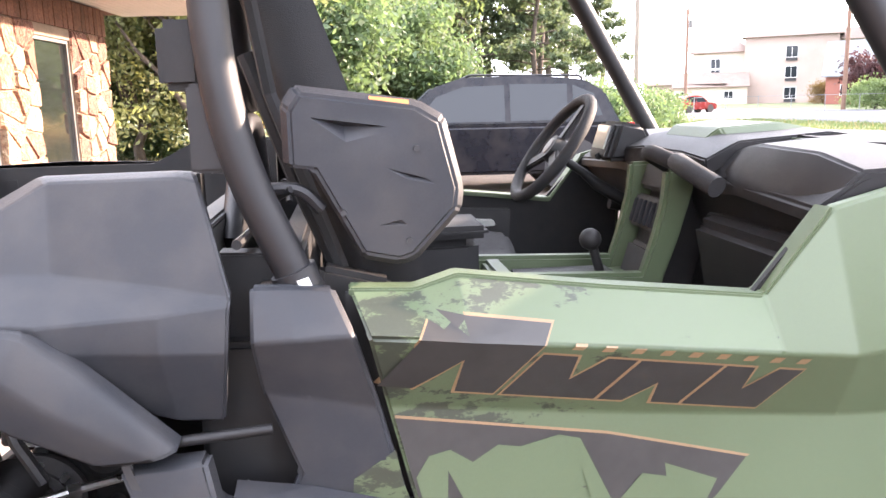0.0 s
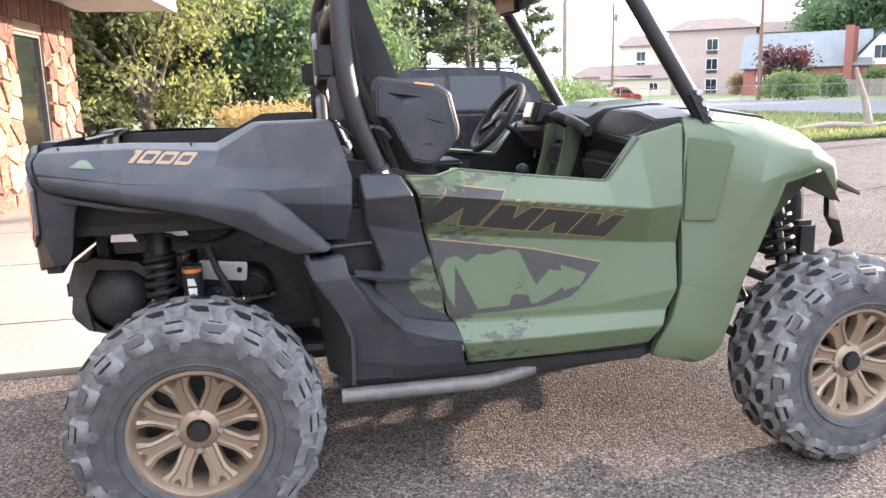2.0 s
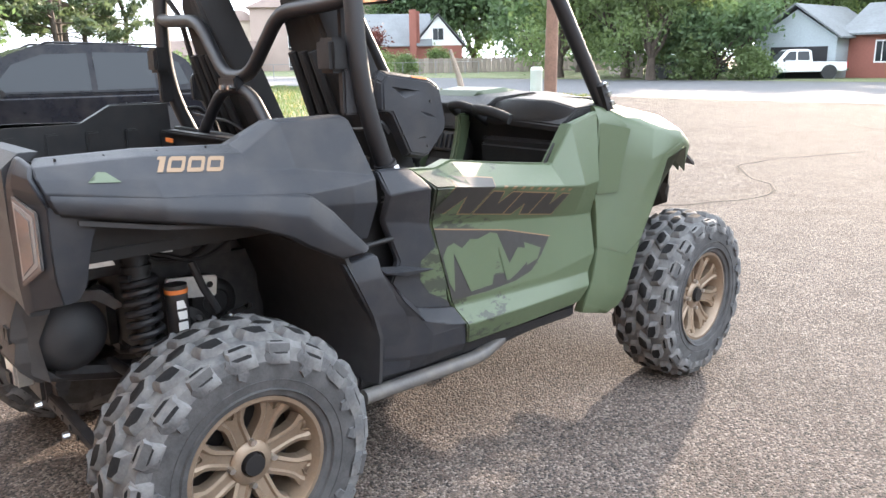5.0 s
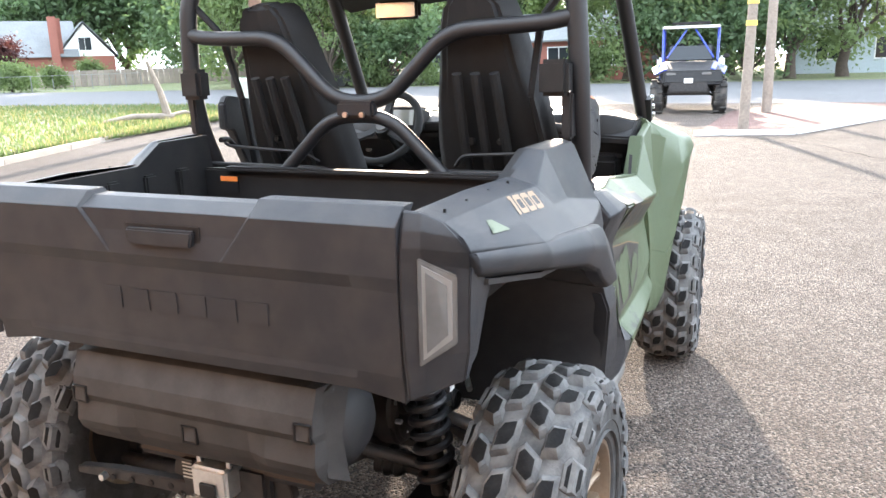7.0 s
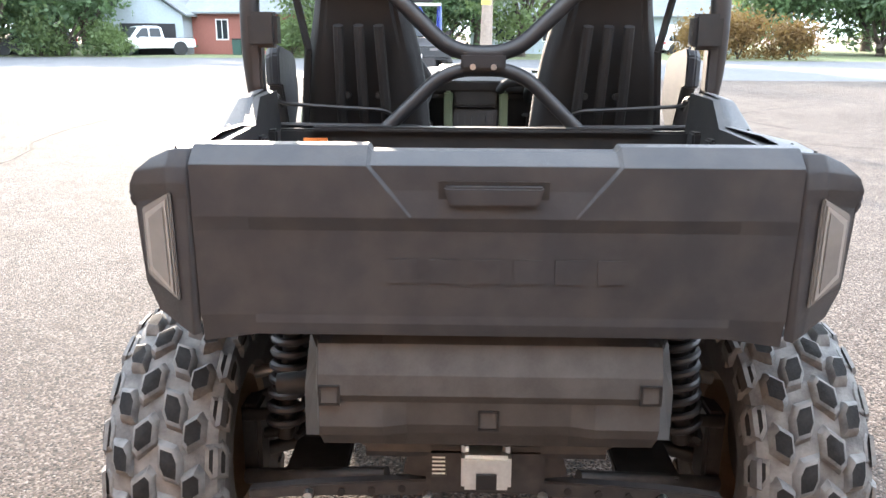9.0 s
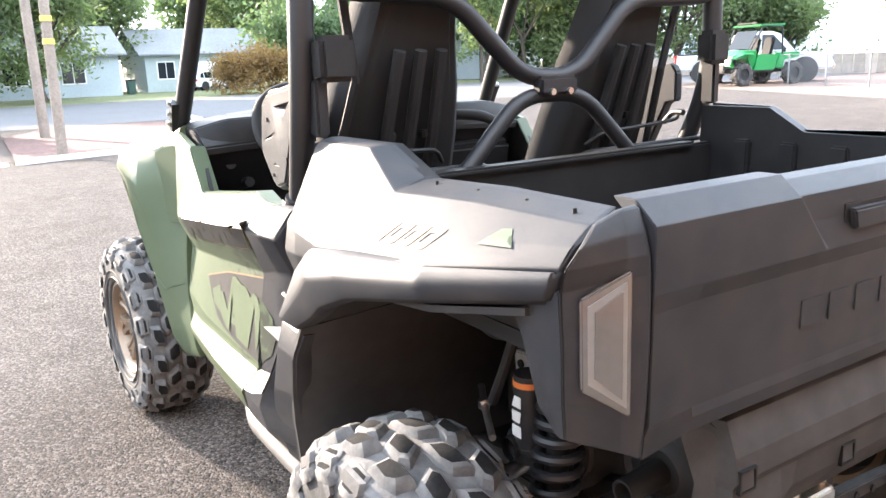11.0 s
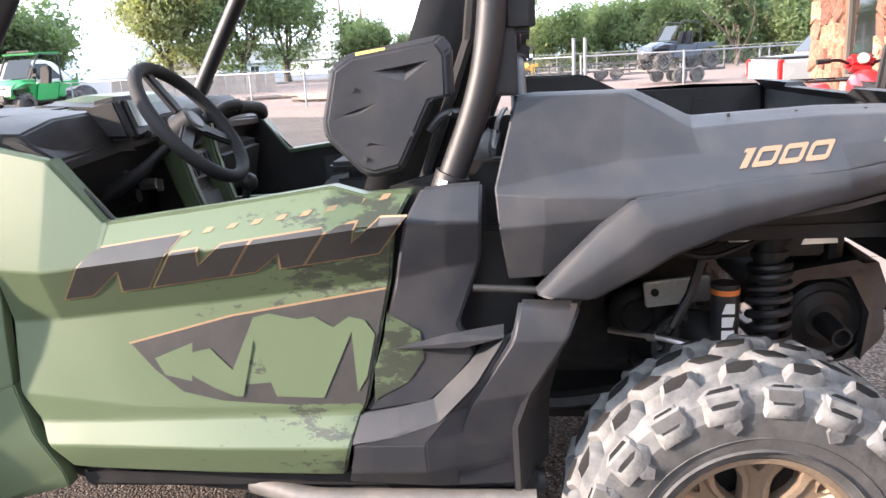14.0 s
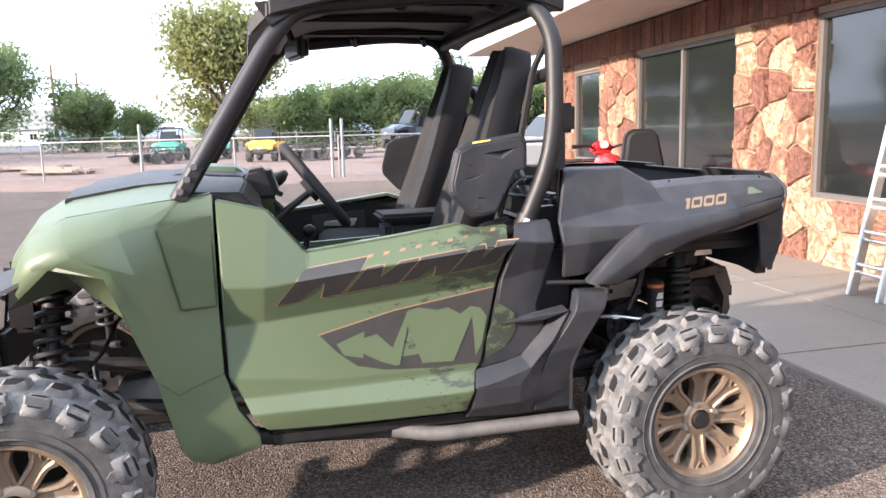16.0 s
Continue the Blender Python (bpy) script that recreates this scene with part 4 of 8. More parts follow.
    sheet(bm, CORNER, s, 0.02, (0.7, -0.7, 0), 0.003)
    corner = part("rear_corner", bm, GREY, utv, "dark grey rear corner cover", soft=True)
    SKIRT = [[(-.388, .708, 1.108), (-.33, .715, 1.10), (-.268, .715, 1.095)], [(-.390, .704, 1.02), (-.345, .706, 1.02), (-.300, .705, 1.02)], [(-.388, .701, .94), (-.355, .700, .93), (-.320, .69, .91)], [(-.374, .684, .870), (-.36, .685, .870), (-.335, .675, .874)]]
    bm = bmesh.new()
    sheet(bm, SKIRT, s, 0.015, bevel=0.002)
    part("rear_mud_flap", bm, GREY, utv, smooth=25)
    lens = [(-.433, .616, 1.134), (-.402, .684, 1.096), (-.404, .683, .962), (-.433, .614, .914)]
    lamp = plate("tail_lamp", side(lens, s), (-0.008, 0.004 * s, 0), LENS, utv, "smoked clear tail lamp", 0.003)
    for k, ins in enumerate((0.018, 0.034)):
        cy, cz = .648, 1.03
        core = [(-.4330 - .0086 - .0024 * k + (cy + (p[1] - cy) * (1 - ins * 14) - .616) * .46, cy + (p[1] - cy) * (1 - ins * 14) + .004, cz + (p[2] - cz) * (1 - ins * 8)) for p in lens]
        plate("lamp_core", side(core, s), (-0.002, 0, 0), LENSLIGHT if k == 0 else LENS, lamp)
    # number on the bed side and small emblem
    bm = bmesh.new()
    for k, (ch, u0, u1) in enumerate((("1", .045, .125), ("0", .17, .42), ("0", .46, .71), ("0", .75, 1.0))):
        # slanted squared digits with cut corners
        spot = lambda u, h: (-.146 + .174 * u + .027 * h, 0, 1.164 - .014 * u + .033 * h) if s < 0 else (.047 - .165 * u - .027 * h, 0, 1.115 + .012 * u + .033 * h)
        wide = u1 - u0
        if ch == "1":
            loops = [[(u0, 0), (u1, 0), (u1, 1), (u0 - .04, 1), (u0 - .04, .8), (u0, .8)]]
            bm.faces.new([bm.verts.new(spot(u, h)) for u, h in loops[0]])
            continue
        outer = [(0, .12), (.06, 0), (.88, 0), (1, .14), (1, .88), (.94, 1), (.12, 1), (0, .86)]
        inner = [(.2, .28), (.22, .26), (.78, .26), (.8, .28), (.8, .72), (.78, .74), (.22, .74), (.2, .72)]
        vo = [bm.verts.new(spot(u0 + u * wide, h)) for u, h in outer]
        vi = [bm.verts.new(spot(u0 + u * wide, h)) for u, h in inner]
        for i in range(8):
            bm.faces.new((vo[i], vo[(i + 1) % 8], vi[(i + 1) % 8], vi[i]))
    for r in BED[1:-1]:
        for p, q in zip(r, r[1:]):
            p, q = Vector(p), Vector(q)
            nrm = Vector((-(q.z - p.z), 0, q.x - p.x)).normalized()
            bmesh.ops.bisect_plane(bm, geom=bm.verts[:] + bm.edges[:] + bm.faces[:], plane_co=(p.x, 0, p.z), plane_no=nrm)
    for v in bm.verts:
        v.co.y = s * (grid_y(BED, v.co.x, v.co.z) + .0022)
    no = part("number", bm, TAN, bedside, "tan number 1000 on the bed side", smooth=20)
    for p in no.data.polygons:
        if p.normal.y * s < 0:
            p.flip()
    em = [(-.335, .722, 1.155), (-.322, .727, 1.164), (-.314, .7, 1.161), (-.300, .722, 1.176), (-.290, .722, 1.170), (-.278, .722, 1.174), (-.262, .722, 1.160), (-.25, .730, 1.150)]
    decal("emblem", [[(-.262 + (x + .292) * .85, 1.160 + (z - 1.160) * .95) for x, y, z in em]], BED, s, CAMO, bedside, 0.0018, "small green emblem")
    # front fender
    FENDER = [
        [(1.600, .690, 1.232), (1.69, .685, 1.222), (1.85, .70, 1.205), (2.02, .70, 1.180), (2.115, .69, 1.125), (2.155, .68, 1.06)],
        [(1.600, .712, 1.180), (1.76, .730, 1.155), (1.86, .79, 1.135), (2.00, .825, 1.125), (2.101, .80, 1.078), (2.158, .75, 1.01)],
        [(1.602, .705, 1.02), (1.735, .725, 1.02), (1.82, .815, 1.02), (1.98, .845, 1.085), (2.086, .82, 1.050), (2.155, .76, .985)],
        [(1.603, .703, .890), (1.705, .72, .885), (1.80, .795, .89), (1.88, .835, 1.035), (2.02, .835, 1.062), (2.137, .77, .965)],
        [(1.602, .715, .80), (1.69, .735, .79), (1.765, .785, .79), (1.86, .825, .90), (1.90, .835, 1.02), (2.04, .83, 1.052)],
        [(1.600, .725, .68), (1.67, .745, .66), (1.73, .775, .64), (1.79, .80, .70), (1.845, .825, .86), (1.885, .83, 1.005)],
    ]
    LOWER = [
        [(1.600, .725, .68), (1.67, .745, .66), (1.73, .775, .64), (1.79, .80, .70)],
        [(1.565, .735, .56), (1.64, .75, .53), (1.70, .765, .50), (1.765, .785, .58)],
        [(1.505, .745, .475), (1.58, .75, .44), (1.66, .755, .41), (1.735, .77, .46)],
        [(1.500, .735, .43), (1.57, .74, .415), (1.65, .745, .395), (1.715, .755, .42)],
    ]
    bm = bmesh.new()
    sheet(bm, FENDER, s, 0.03, bevel=0.003)
    fender = part("front_fender", bm, GREEN, utv, "plain green front fender", smooth=50)
    bm = bmesh.new()
    sheet(bm, LOWER, s, 0.04, bevel=0.003)
    part("fender_skirt", bm, GREEN, utv, smooth=50)
    # slightly dished vent panel that stands proud along its front edge
    VENT = [[(1.606, .714, 1.176), (1.762, .752, 1.142)], [(1.608, .712, 1.03), (1.735, .742, 1.02)], [(1.606, .708, .888), (1.708, .738, .892)]]
    bm = bmesh.new()
    sheet(bm, VENT, s, .03, (0, -1, 0), .004)
    part("vent_panel", bm, GREEN, fender, "dished side panel of the fender", soft=True)
    FIN = [[(1.93, .80, 1.05), (2.05, .80, 1.04), (2.25, .75, .95)], [(1.88, .45, 1.0), (2.05, .45, 1.05), (2.28, .45, .98)]]
    bm = bmesh.new()
    sheet(bm, FIN, s, 0.012, (0, 0, 1), 0.0)
    part("wheel_house", bm, LINER, utv)
    FRI = [[(1.74, .74, .45), (1.80, .78, .72), (1.87, .79, .98)], [(1.66, .35, .45), (1.72, .35, .75), (1.82, .35, 1.02)]]
    bm = bmesh.new()
    sheet(bm, FRI, s, 0.012, (-1, 0, 0), 0.0)
    part("wheel_house", bm, LINER, utv)
    NOSE = [[(2.20, .66, .96), (2.26, .60, .94), (2.34, .5, .92)], [(2.22, .64, .86), (2.30, .60, .84), (2.38, .5, .82)], [(2.30, .58, .80), (2.37, .55, .74), (2.40, .45, .70)]]
    bm = bmesh.new()
    sheet(bm, NOSE, s, 0.03, bevel=0.003)
    part("front_bumper", bm, BLACK, utv, "black plastic front corner")
    # rock slider: inner sill tube and a cranked outer step tube on brackets
    bm = bmesh.new()
    tube(bm, rounded([(.41, .655 * s, .405), (1.03, .665 * s, .405), (1.20, .660 * s, .418), (1.50, .65 * s, .432), (1.60, .60 * s, .45)], 0.03), 0.028, 12)
    slider = part("rock_slider", bm, GREY, utv, "dark grey tubular rock slider")
    bm = bmesh.new()
    tube(bm, rounded([(1.075, .695 * s, .420), (.93, .735 * s, .402), (.43, .735 * s, .402)], 0.05), 0.025, 14)
    part("slider_step", bm, STEPTUBE, slider, "dusty grey step tube with capped ends")
    for x in (.52, .80):
        bm = bmesh.new()
        box(bm, (x, .69 * s, .412), (.08, .09, .012), None, 0.002)
        part("slider_bracket", bm, FRAME, slider)
    bm = bmesh.new()
    box(bm, (.95, .66 * s, .445), (1.05, .12, .05), None, 0.01)
    part("sill_rail", bm, BLACK, utv)

# tailgate
GATE = []
for z, dx in ((1.222, .040), (1.188, 0), (1.140, 0), (1.090, 0), (1.087, 0), (1.06, 0), (.885, 0.004), (.868, .012), (.842, .016)):
    e = .155 + .080 * min(1, max(0, (z - 1.09) / .098))
    row = []
    for y in (-.578, -.47, -e - .006, -e, 0, e, e + .006, .47, .578):
        inner = abs(y) <= e + .001 and z > 1.09
        zz = z - (0.012 if inner and z > 1.2 else 0) - (0.016 if abs(y) > 0.5 and z < 0.86 else 0)
        row.append((-.442 + dx + (0.008 if inner else 0) + (0.010 if abs(y) < 0.48 and 0.87 < z < 1.07 else 0), y, zz))
    GATE.append(row)
bm = bmesh.new()
sheet(bm, GATE, 1, 0.045, (1, 0, 0), 0.003)
gate = part("tailgate", bm, GREY, utv, "dark grey plastic tailgate, closed", soft=True)
bm = bmesh.new()
box(bm, (-.4305, 0, 1.133), (.012, .216, .058), None, 0.003)
part("latch_recess", bm, BLACK, gate)
bm = bmesh.new()
prism(bm, [(-.434, -.095, 1.152), (-.434, .095, 1.152), (-.434, .085, 1.115), (-.434, -.085, 1.115)], (-0.016, 0, -0.002))
bmesh.ops.recalc_face_normals(bm, faces=bm.faces)
bmesh.ops.bevel(bm, geom=list(bm.edges), offset=0.004, segments=2, affect='EDGES')
part("latch_handle", bm, GREY, gate)
for i, k in enumerate(range(6)):
    y = .205 - .082 * k
    plate("embossed_bar", [(-.430, y, 1.005), (-.430, y - .058, 1.005), (-.430, y - .058, .955), (-.430, y, .955)], (-0.0025, 0, 0), GREY, gate, "", 0.001)
# cargo bed inside
bed = new("cargo_bed")
bed.parent = utv
tagged(bed, "black ribbed plastic cargo bed, empty")
bm = bmesh.new()
box(bm, (0.02, 0, .955), (.80, 1.22, .03))
part("bed_floor", bm, BLACK, bed)
for k in range(9):
    bm = bmesh.new()
    box(bm, (0.02, -.48 + .12 * k, .974), (.74, .05, .012), None, 0.004)
    part("floor_rib", bm, BLACK, bed)
bm = bmesh.new()
box(bm, (.415, 0, 1.055), (.03, 1.20, .20), None, 0.006)
box(bm, (.405, 0, 1.155), (.05, 1.0, .018), None, 0.006)
part("bed_front", bm, BLACK, bed)
for s in (1, -1):
    bm = bmesh.new()
    prism(bm, side([(-.38, .60, .96), (-.38, .60, 1.20), (.09, .615, 1.20), (.21, .63, 1.262), (.45, .64, 1.262), (.45, .62, .96)], s), (0, -0.03 * s, 0))
    part("bed_wall", bm, BLACK, bed)
    for k in range(5):
        bm = bmesh.new()
        box(bm, (-.32 + .15 * k, .585 * s, 1.07), (.05, .03, .20), None, 0.006)
        part("wall_rib", bm, BLACK, bed)
    for x in (-.34, -.23, -.10, .03):
        bm = bmesh.new()
        rod(bm, (x, .635 * s, 1.195), (x, .635 * s, 1.2085), .004, .003, 8)
        part("bolt", bm, BLACK, bed)
bm = bmesh.new()
box(bm, (.397, .49, 1.10), (.004, .07, .055))
part("warning_label", bm, BLACK, bed, "black warning label with an orange head")
bm = bmesh.new()
box(bm, (.3945, .49, 1.122), (.004, .07, .016))
part("label_head", bm, ORANGEPRINT, bed)

# --- roll cage, roof ---
cage = new("roll_cage")
cage.parent = utv
tagged(cage, "satin black tubular roll cage")
for s in (1, -1):
    bm = bmesh.new()
    tube(bm, rounded([(.60, .675 * s, 1.07), (.515, .69 * s, 1.275), (.487, .69 * s, 1.44), (.487, .675 * s, 1.72), (.56, .62 * s, 1.835), (.80, .60 * s, 1.845), (1.30, .60 * s, 1.80), (1.385, .625 * s, 1.72), (1.70, .665 * s, 1.215)], 0.09, 6), 0.029, 16)
    part("side_tube", bm, CAGE, cage)
    bm = bmesh.new()
    rod(bm, (.605, .678 * s, 1.055), (.582, .680 * s, 1.115), .036, .036, 16)
    part("tube_socket", bm, CAGE, cage, "black tube socket with a small silver label")
    plate("socket_label", [(.625, .712 * s, 1.065), (.607, .715 * s, 1.11), (.59, .716 * s, 1.105), (.608, .713 * s, 1.06)], (0, 0.002 * s, 0), WHITEPRINT, cage)
    # bolted foot of the front pillar
    bm = bmesh.new()
    prism(bm, side([(1.71, .655, 1.22), (1.645, .66, 1.325), (1.62, .66, 1.31), (1.675, .655, 1.215)], s), (0, 0.045 * s, 0))
    part("pillar_bracket", bm, CAGE, cage)
    for k in range(3):
        bm = bmesh.new()
        c = Vector((1.69 - .022 * k, .70 * s, 1.245 + .036 * k))
        rod(bm, c, c + Vector((0, .012 * s, 0)), .011, .011, 6)
        part("bolt", bm, STEEL, cage)
    # grab strap and side light box
    bm = bmesh.new()
    box(bm, (.44, .635 * s, 1.435), (.065, .085, .10), None, 0.012)
    part("belt_retractor", bm, BLACK, cage, "black seat belt retractor box")
    bm = bmesh.new()
    box(bm, (.47, .665 * s, 1.33), (.05, .03, .13), None, 0.006)
    part("retractor_bracket", bm, CAGE, cage)
    bm = bmesh.new()
    tube(bm, rounded([(.50, .665 * s, 1.70), (.52, .57 * s, 1.60), (.55, .53 * s, 1.38)], 0.03), 0.012, 6)
    tube(bm, rounded([(.55, .53 * s, 1.38), (.66, .575 * s, 1.08)], 0.03), 0.012, 6)
    part("seat_belt", bm, FABRIC, cage, "black seat belt webbing")
for pts, r, nm in (([(.487, .675, 1.60), (.475, .60, 1.585), (.47, .30, 1.575), (.46, .09, 1.372), (.46, -.09, 1.372), (.47, -.30, 1.575), (.475, -.60, 1.585), (.487, -.675, 1.60)], .024, "upper_brace"),
                   ([(.44, .34, 1.10), (.45, .105, 1.327), (.45, -.105, 1.327), (.44, -.34, 1.10)], .021, "lower_brace"),
                   ([(.53, .64, 1.80), (.53, -.64, 1.80)], .024, "cross_tube"), ([(1.33, .62, 1.785), (1.33, -.62, 1.785)], .024, "cross_tube")):
    bm = bmesh.new()
    tube(bm, rounded(pts, 0.075, 6), r, 14)
    part(nm, bm, CAGE, cage)
bm = bmesh.new()
box(bm, (.435, 0, 1.35), (.04, .13, .05), None, 0.008)
part("brace_clamp", bm, CAGE, cage)
for y in (-.03, .03):
    bm = bmesh.new()
    rod(bm, (.418, y, 1.335), (.406, y, 1.335), .009, .009, 8)
    part("bolt", bm, STEEL, cage)
# roof shell
ROOF = []
for x, z, w in ((1.46, 1.79, .60), (1.40, 1.845, .665), (1.15, 1.905, .69), (.80, 1.915, .69), (.55, 1.90, .68), (.44, 1.865, .66)):
    ROOF.append([(x, y * w, z - 0.035 * abs(y) ** 3 - (0.012 if abs(y) in (.35,) else 0)) for y in (-1, -.85, -.6, -.35, 0, .35, .6, .85, 1)])
bm = bmesh.new()
sheet(bm, ROOF, 1, 0.05, (0, 0, -1), 0.006)
rf = part("roof_panel", bm, BLACK, utv, "moulded black plastic roof")
for y in (-.42, 0, .42):
    bm = bmesh.new()
    box(bm, (.95, y, 1.845), (.75, .09, .035), None, 0.012)
    part("roof_rib", bm, BLACK, rf)
for s in (1, -1):
    for x in (.62, .95, 1.25):
        bm = bmesh.new()
        tube(bm, rounded([(x, .60 * s, 1.835), (x + .02, .56 * s, 1.80), (x + .04, .50 * s, 1.83)], .02), .014, 8)
        part("roof_strap", bm, BLACK, rf)
    plate("pillar_gusset", side([(1.395, .655, 1.73), (1.20, .655, 1.845), (1.44, .655, 1.80)], s), (0, -0.02 * s, 0), BLACK, rf, "", 0.003)
# inside mirror
bm = bmesh.new()
box(bm, (1.30, .28, 1.70), (.035, .19, .075), rot(0, 0, 12), 0.012)
mir = part("mirror", bm, BLACK, utv, "black convex inside mirror")
bm = bmesh.new()
box(bm, (1.279, .285, 1.70), (.004, .165, .058), rot(0, 0, 12))
MIRROR = material("mirror_face", (0.9, 0.9, 0.9), 0.03, metal=1.0, spread=0.0)
part("mirror_face", bm, MIRROR, mir)
bm = bmesh.new()
rod(bm, (1.31, .28, 1.73), (1.33, .28, 1.785), .012)
part("mirror_arm", bm, BLACK, mir)

# --- seats ---
for s in (1, -1):
    seat = new("seat")
    seat.parent = utv
    tagged(seat, "black vinyl bucket seat with a high back")
    c = .37 * s
    rows = []
    for z, x, hw in ((1.00, .78, .20), (1.12, .735, .205), (1.25, .685, .195), (1.38, .64, .175), (1.50, .60, .145), (1.60, .565, .125), (1.675, .545, .10), (1.70, .54, .06)):
        rows.append([(x + .05, c - hw, z), (x + .005, c - hw * .75, z), (x + .02, c - hw * .35, z), (x + .025, c, z), (x + .02, c + hw * .35, z), (x + .005, c + hw * .75, z), (x + .05, c + hw, z)])
    bm = bmesh.new()
    sheet(bm, rows, 1, 0.085, (-1, 0, -0.25), 0.014)
    part("backrest", bm, FABRIC, seat, smooth=60)
    for k in (-1, 0, 1):
        bm = bmesh.new()
        rodp = [(.725, c + .07 * k, 1.05), (.655, c + .07 * k, 1.22), (.575, c + .06 * k, 1.45)]
        tube(bm, [(p[0] - .072, p[1], p[2]) for p in rodp], .016, 8)
        part("back_padding", bm, FABRIC, seat)
    for k in (-.05, .05):
        bm = bmesh.new()
        box(bm, (.588, c + k, 1.24), (.03, .022, .02), None, 0.004)
        part("back_clip", bm, BLACK, seat)
    rows = []
    for x, z in ((.72, .905), (.85, .905), (1.0, .91), (1.10, .915), (1.17, .905), (1.19, .86)):
        rows.append([(x, c + hy, z + .035 * (abs(hy) > .18) - .012 * (abs(hy) < .1)) for hy in (-.225, -.19, -.10, 0, .10, .19, .225)])
    bm = bmesh.new()
    sheet(bm, rows, 1, 0.12, (0, 0, -1), 0.014)
    part("seat_cushion", bm, FABRIC, seat, smooth=60)
    bm = bmesh.new()
    box(bm, (.95, c, .735), (.44, .40, .14), None, 0.02)
    part("seat_base", bm, BLACK, seat)
    bm = bmesh.new()
    tube(bm, rounded([(.50, .67 * s, 1.155), (.505, .60 * s, 1.155), (.515, .18 * s, 1.15), (.52, .14 * s, 1.12)], .03), .008, 8)
    part("seat_bar", bm, CAGE, seat)
    # hard shoulder guard beside the seat
    out = [(.575, 1.363), (.595, 1.391), (.783, 1.365), (.824, 1.340), (.852, 1.228), (.848, 1.194), (.775, 1.116), (.749, 1.108), (.689, 1.121), (.614, 1.265), (.575, 1.271)]
    bm = bmesh.new()
    lo = [bm.verts.new((x, .628 * s, z)) for x, z in out]
    mid_ = [bm.verts.new((x, .655 * s, z)) for x, z in out]
    hi = [bm.verts.new((.715 + (x - .715) * .90, .675 * s, 1.25 + (z - 1.25) * .90)) for x, z in out]
    bm.faces.new(lo[::-1])
    for k in range(11):
        bm.faces.new((lo[k], lo[(k + 1) % 11], mid_[(k + 1) % 11], mid_[k]))
        bm.faces.new((mid_[k], mid_[(k + 1) % 11], hi[(k + 1) % 11], hi[k]))
    bm.faces.new(hi)
    bmesh.ops.recalc_face_normals(bm, faces=bm.faces)
    bmesh.ops.bevel(bm, geom=list(bm.edges), offset=0.005, segments=2, affect='EDGES', clamp_overlap=True)
    pockets = []
    for tri, deep in (([(.606, 1.346), (.752, 1.325), (.738, 1.312), (.672, 1.298)], (.668, 1.318, .018)), ([(.708, 1.269), (.816, 1.238), (.815, 1.230), (.755, 1.241)], (.775, 1.243, .010)), ([(.690, 1.172), (.757, 1.187), (.775, 1.172)], (.742, 1.170, .006))):
        cut = bmesh.new()
        rim_ = [cut.verts.new((x, .680 * s, z)) for x, z in tri]
        tip = cut.verts.new((deep[0], (.675 - deep[2]) * s, deep[1] + .010))
        cut.faces.new(rim_)
        for k in range(len(rim_)):
            cut.faces.new((rim_[k], rim_[(k + 1) % len(rim_)], tip))
        pockets.append(cut)
    guard = part("shoulder_guard", bm, GREY, utv, "hard grey plastic shoulder guard", smooth=25)
    carve(guard, pockets, 25)
    gy = .6755 * s
    for x, z in ((.777, 1.292), (.663, 1.198), (.762, 1.151)):
        bm = bmesh.new()
        rod(bm, (x, .672 * s, z), (x, .679 * s, z), .0055, .005, 8)
        part("screw", bm, FRAME, guard)
    # warning label on the guard's top edge
    a, b = (.708, .768)
    plate("warning_label", [(a, .668 * s, 1.347), (b, .668 * s, 1.340), (b, .660 * s, 1.362), (a, .660 * s, 1.369)], (0, .006 * s, .002), WHITEPRINT, guard, "white warning label with a coloured head")
    plate("label_head", [(a, .6635 * s, 1.360), (b, .6635 * s, 1.353), (b, .660 * s, 1.3625), (a, .660 * s, 1.3695)], (0, .007 * s, .002), YELLOWPRINT if s > 0 else ORANGEPRINT, guard)
    for k in range(3):
        plate("label_line", [(a + .004, gy - .003 * s, 1.349 + .004 * k), (b - .004, gy - .003 * s, 1.342 + .004 * k), (b - .004, gy - .003 * s, 1.3435 + .004 * k), (a + .004, gy - .003 * s, 1.3505 + .004 * k)], (0, .002 * s, 0), DARKPRINT, guard)
    bm = bmesh.new()
    box(bm, (.66, .60 * s, 1.02), (.12, .05, .15), rot(0, 15, 0), 0.01)
    part("guard_bracket", bm, BLACK, guard)
    bm = bmesh.new()
    tube(bm, rounded([(.55, .64 * s, 1.235), (.60, .645 * s, 1.235), (.63, .64 * s, 1.20)], .02), .010, 8)
    part("guard_arm", bm, CAGE, guard)

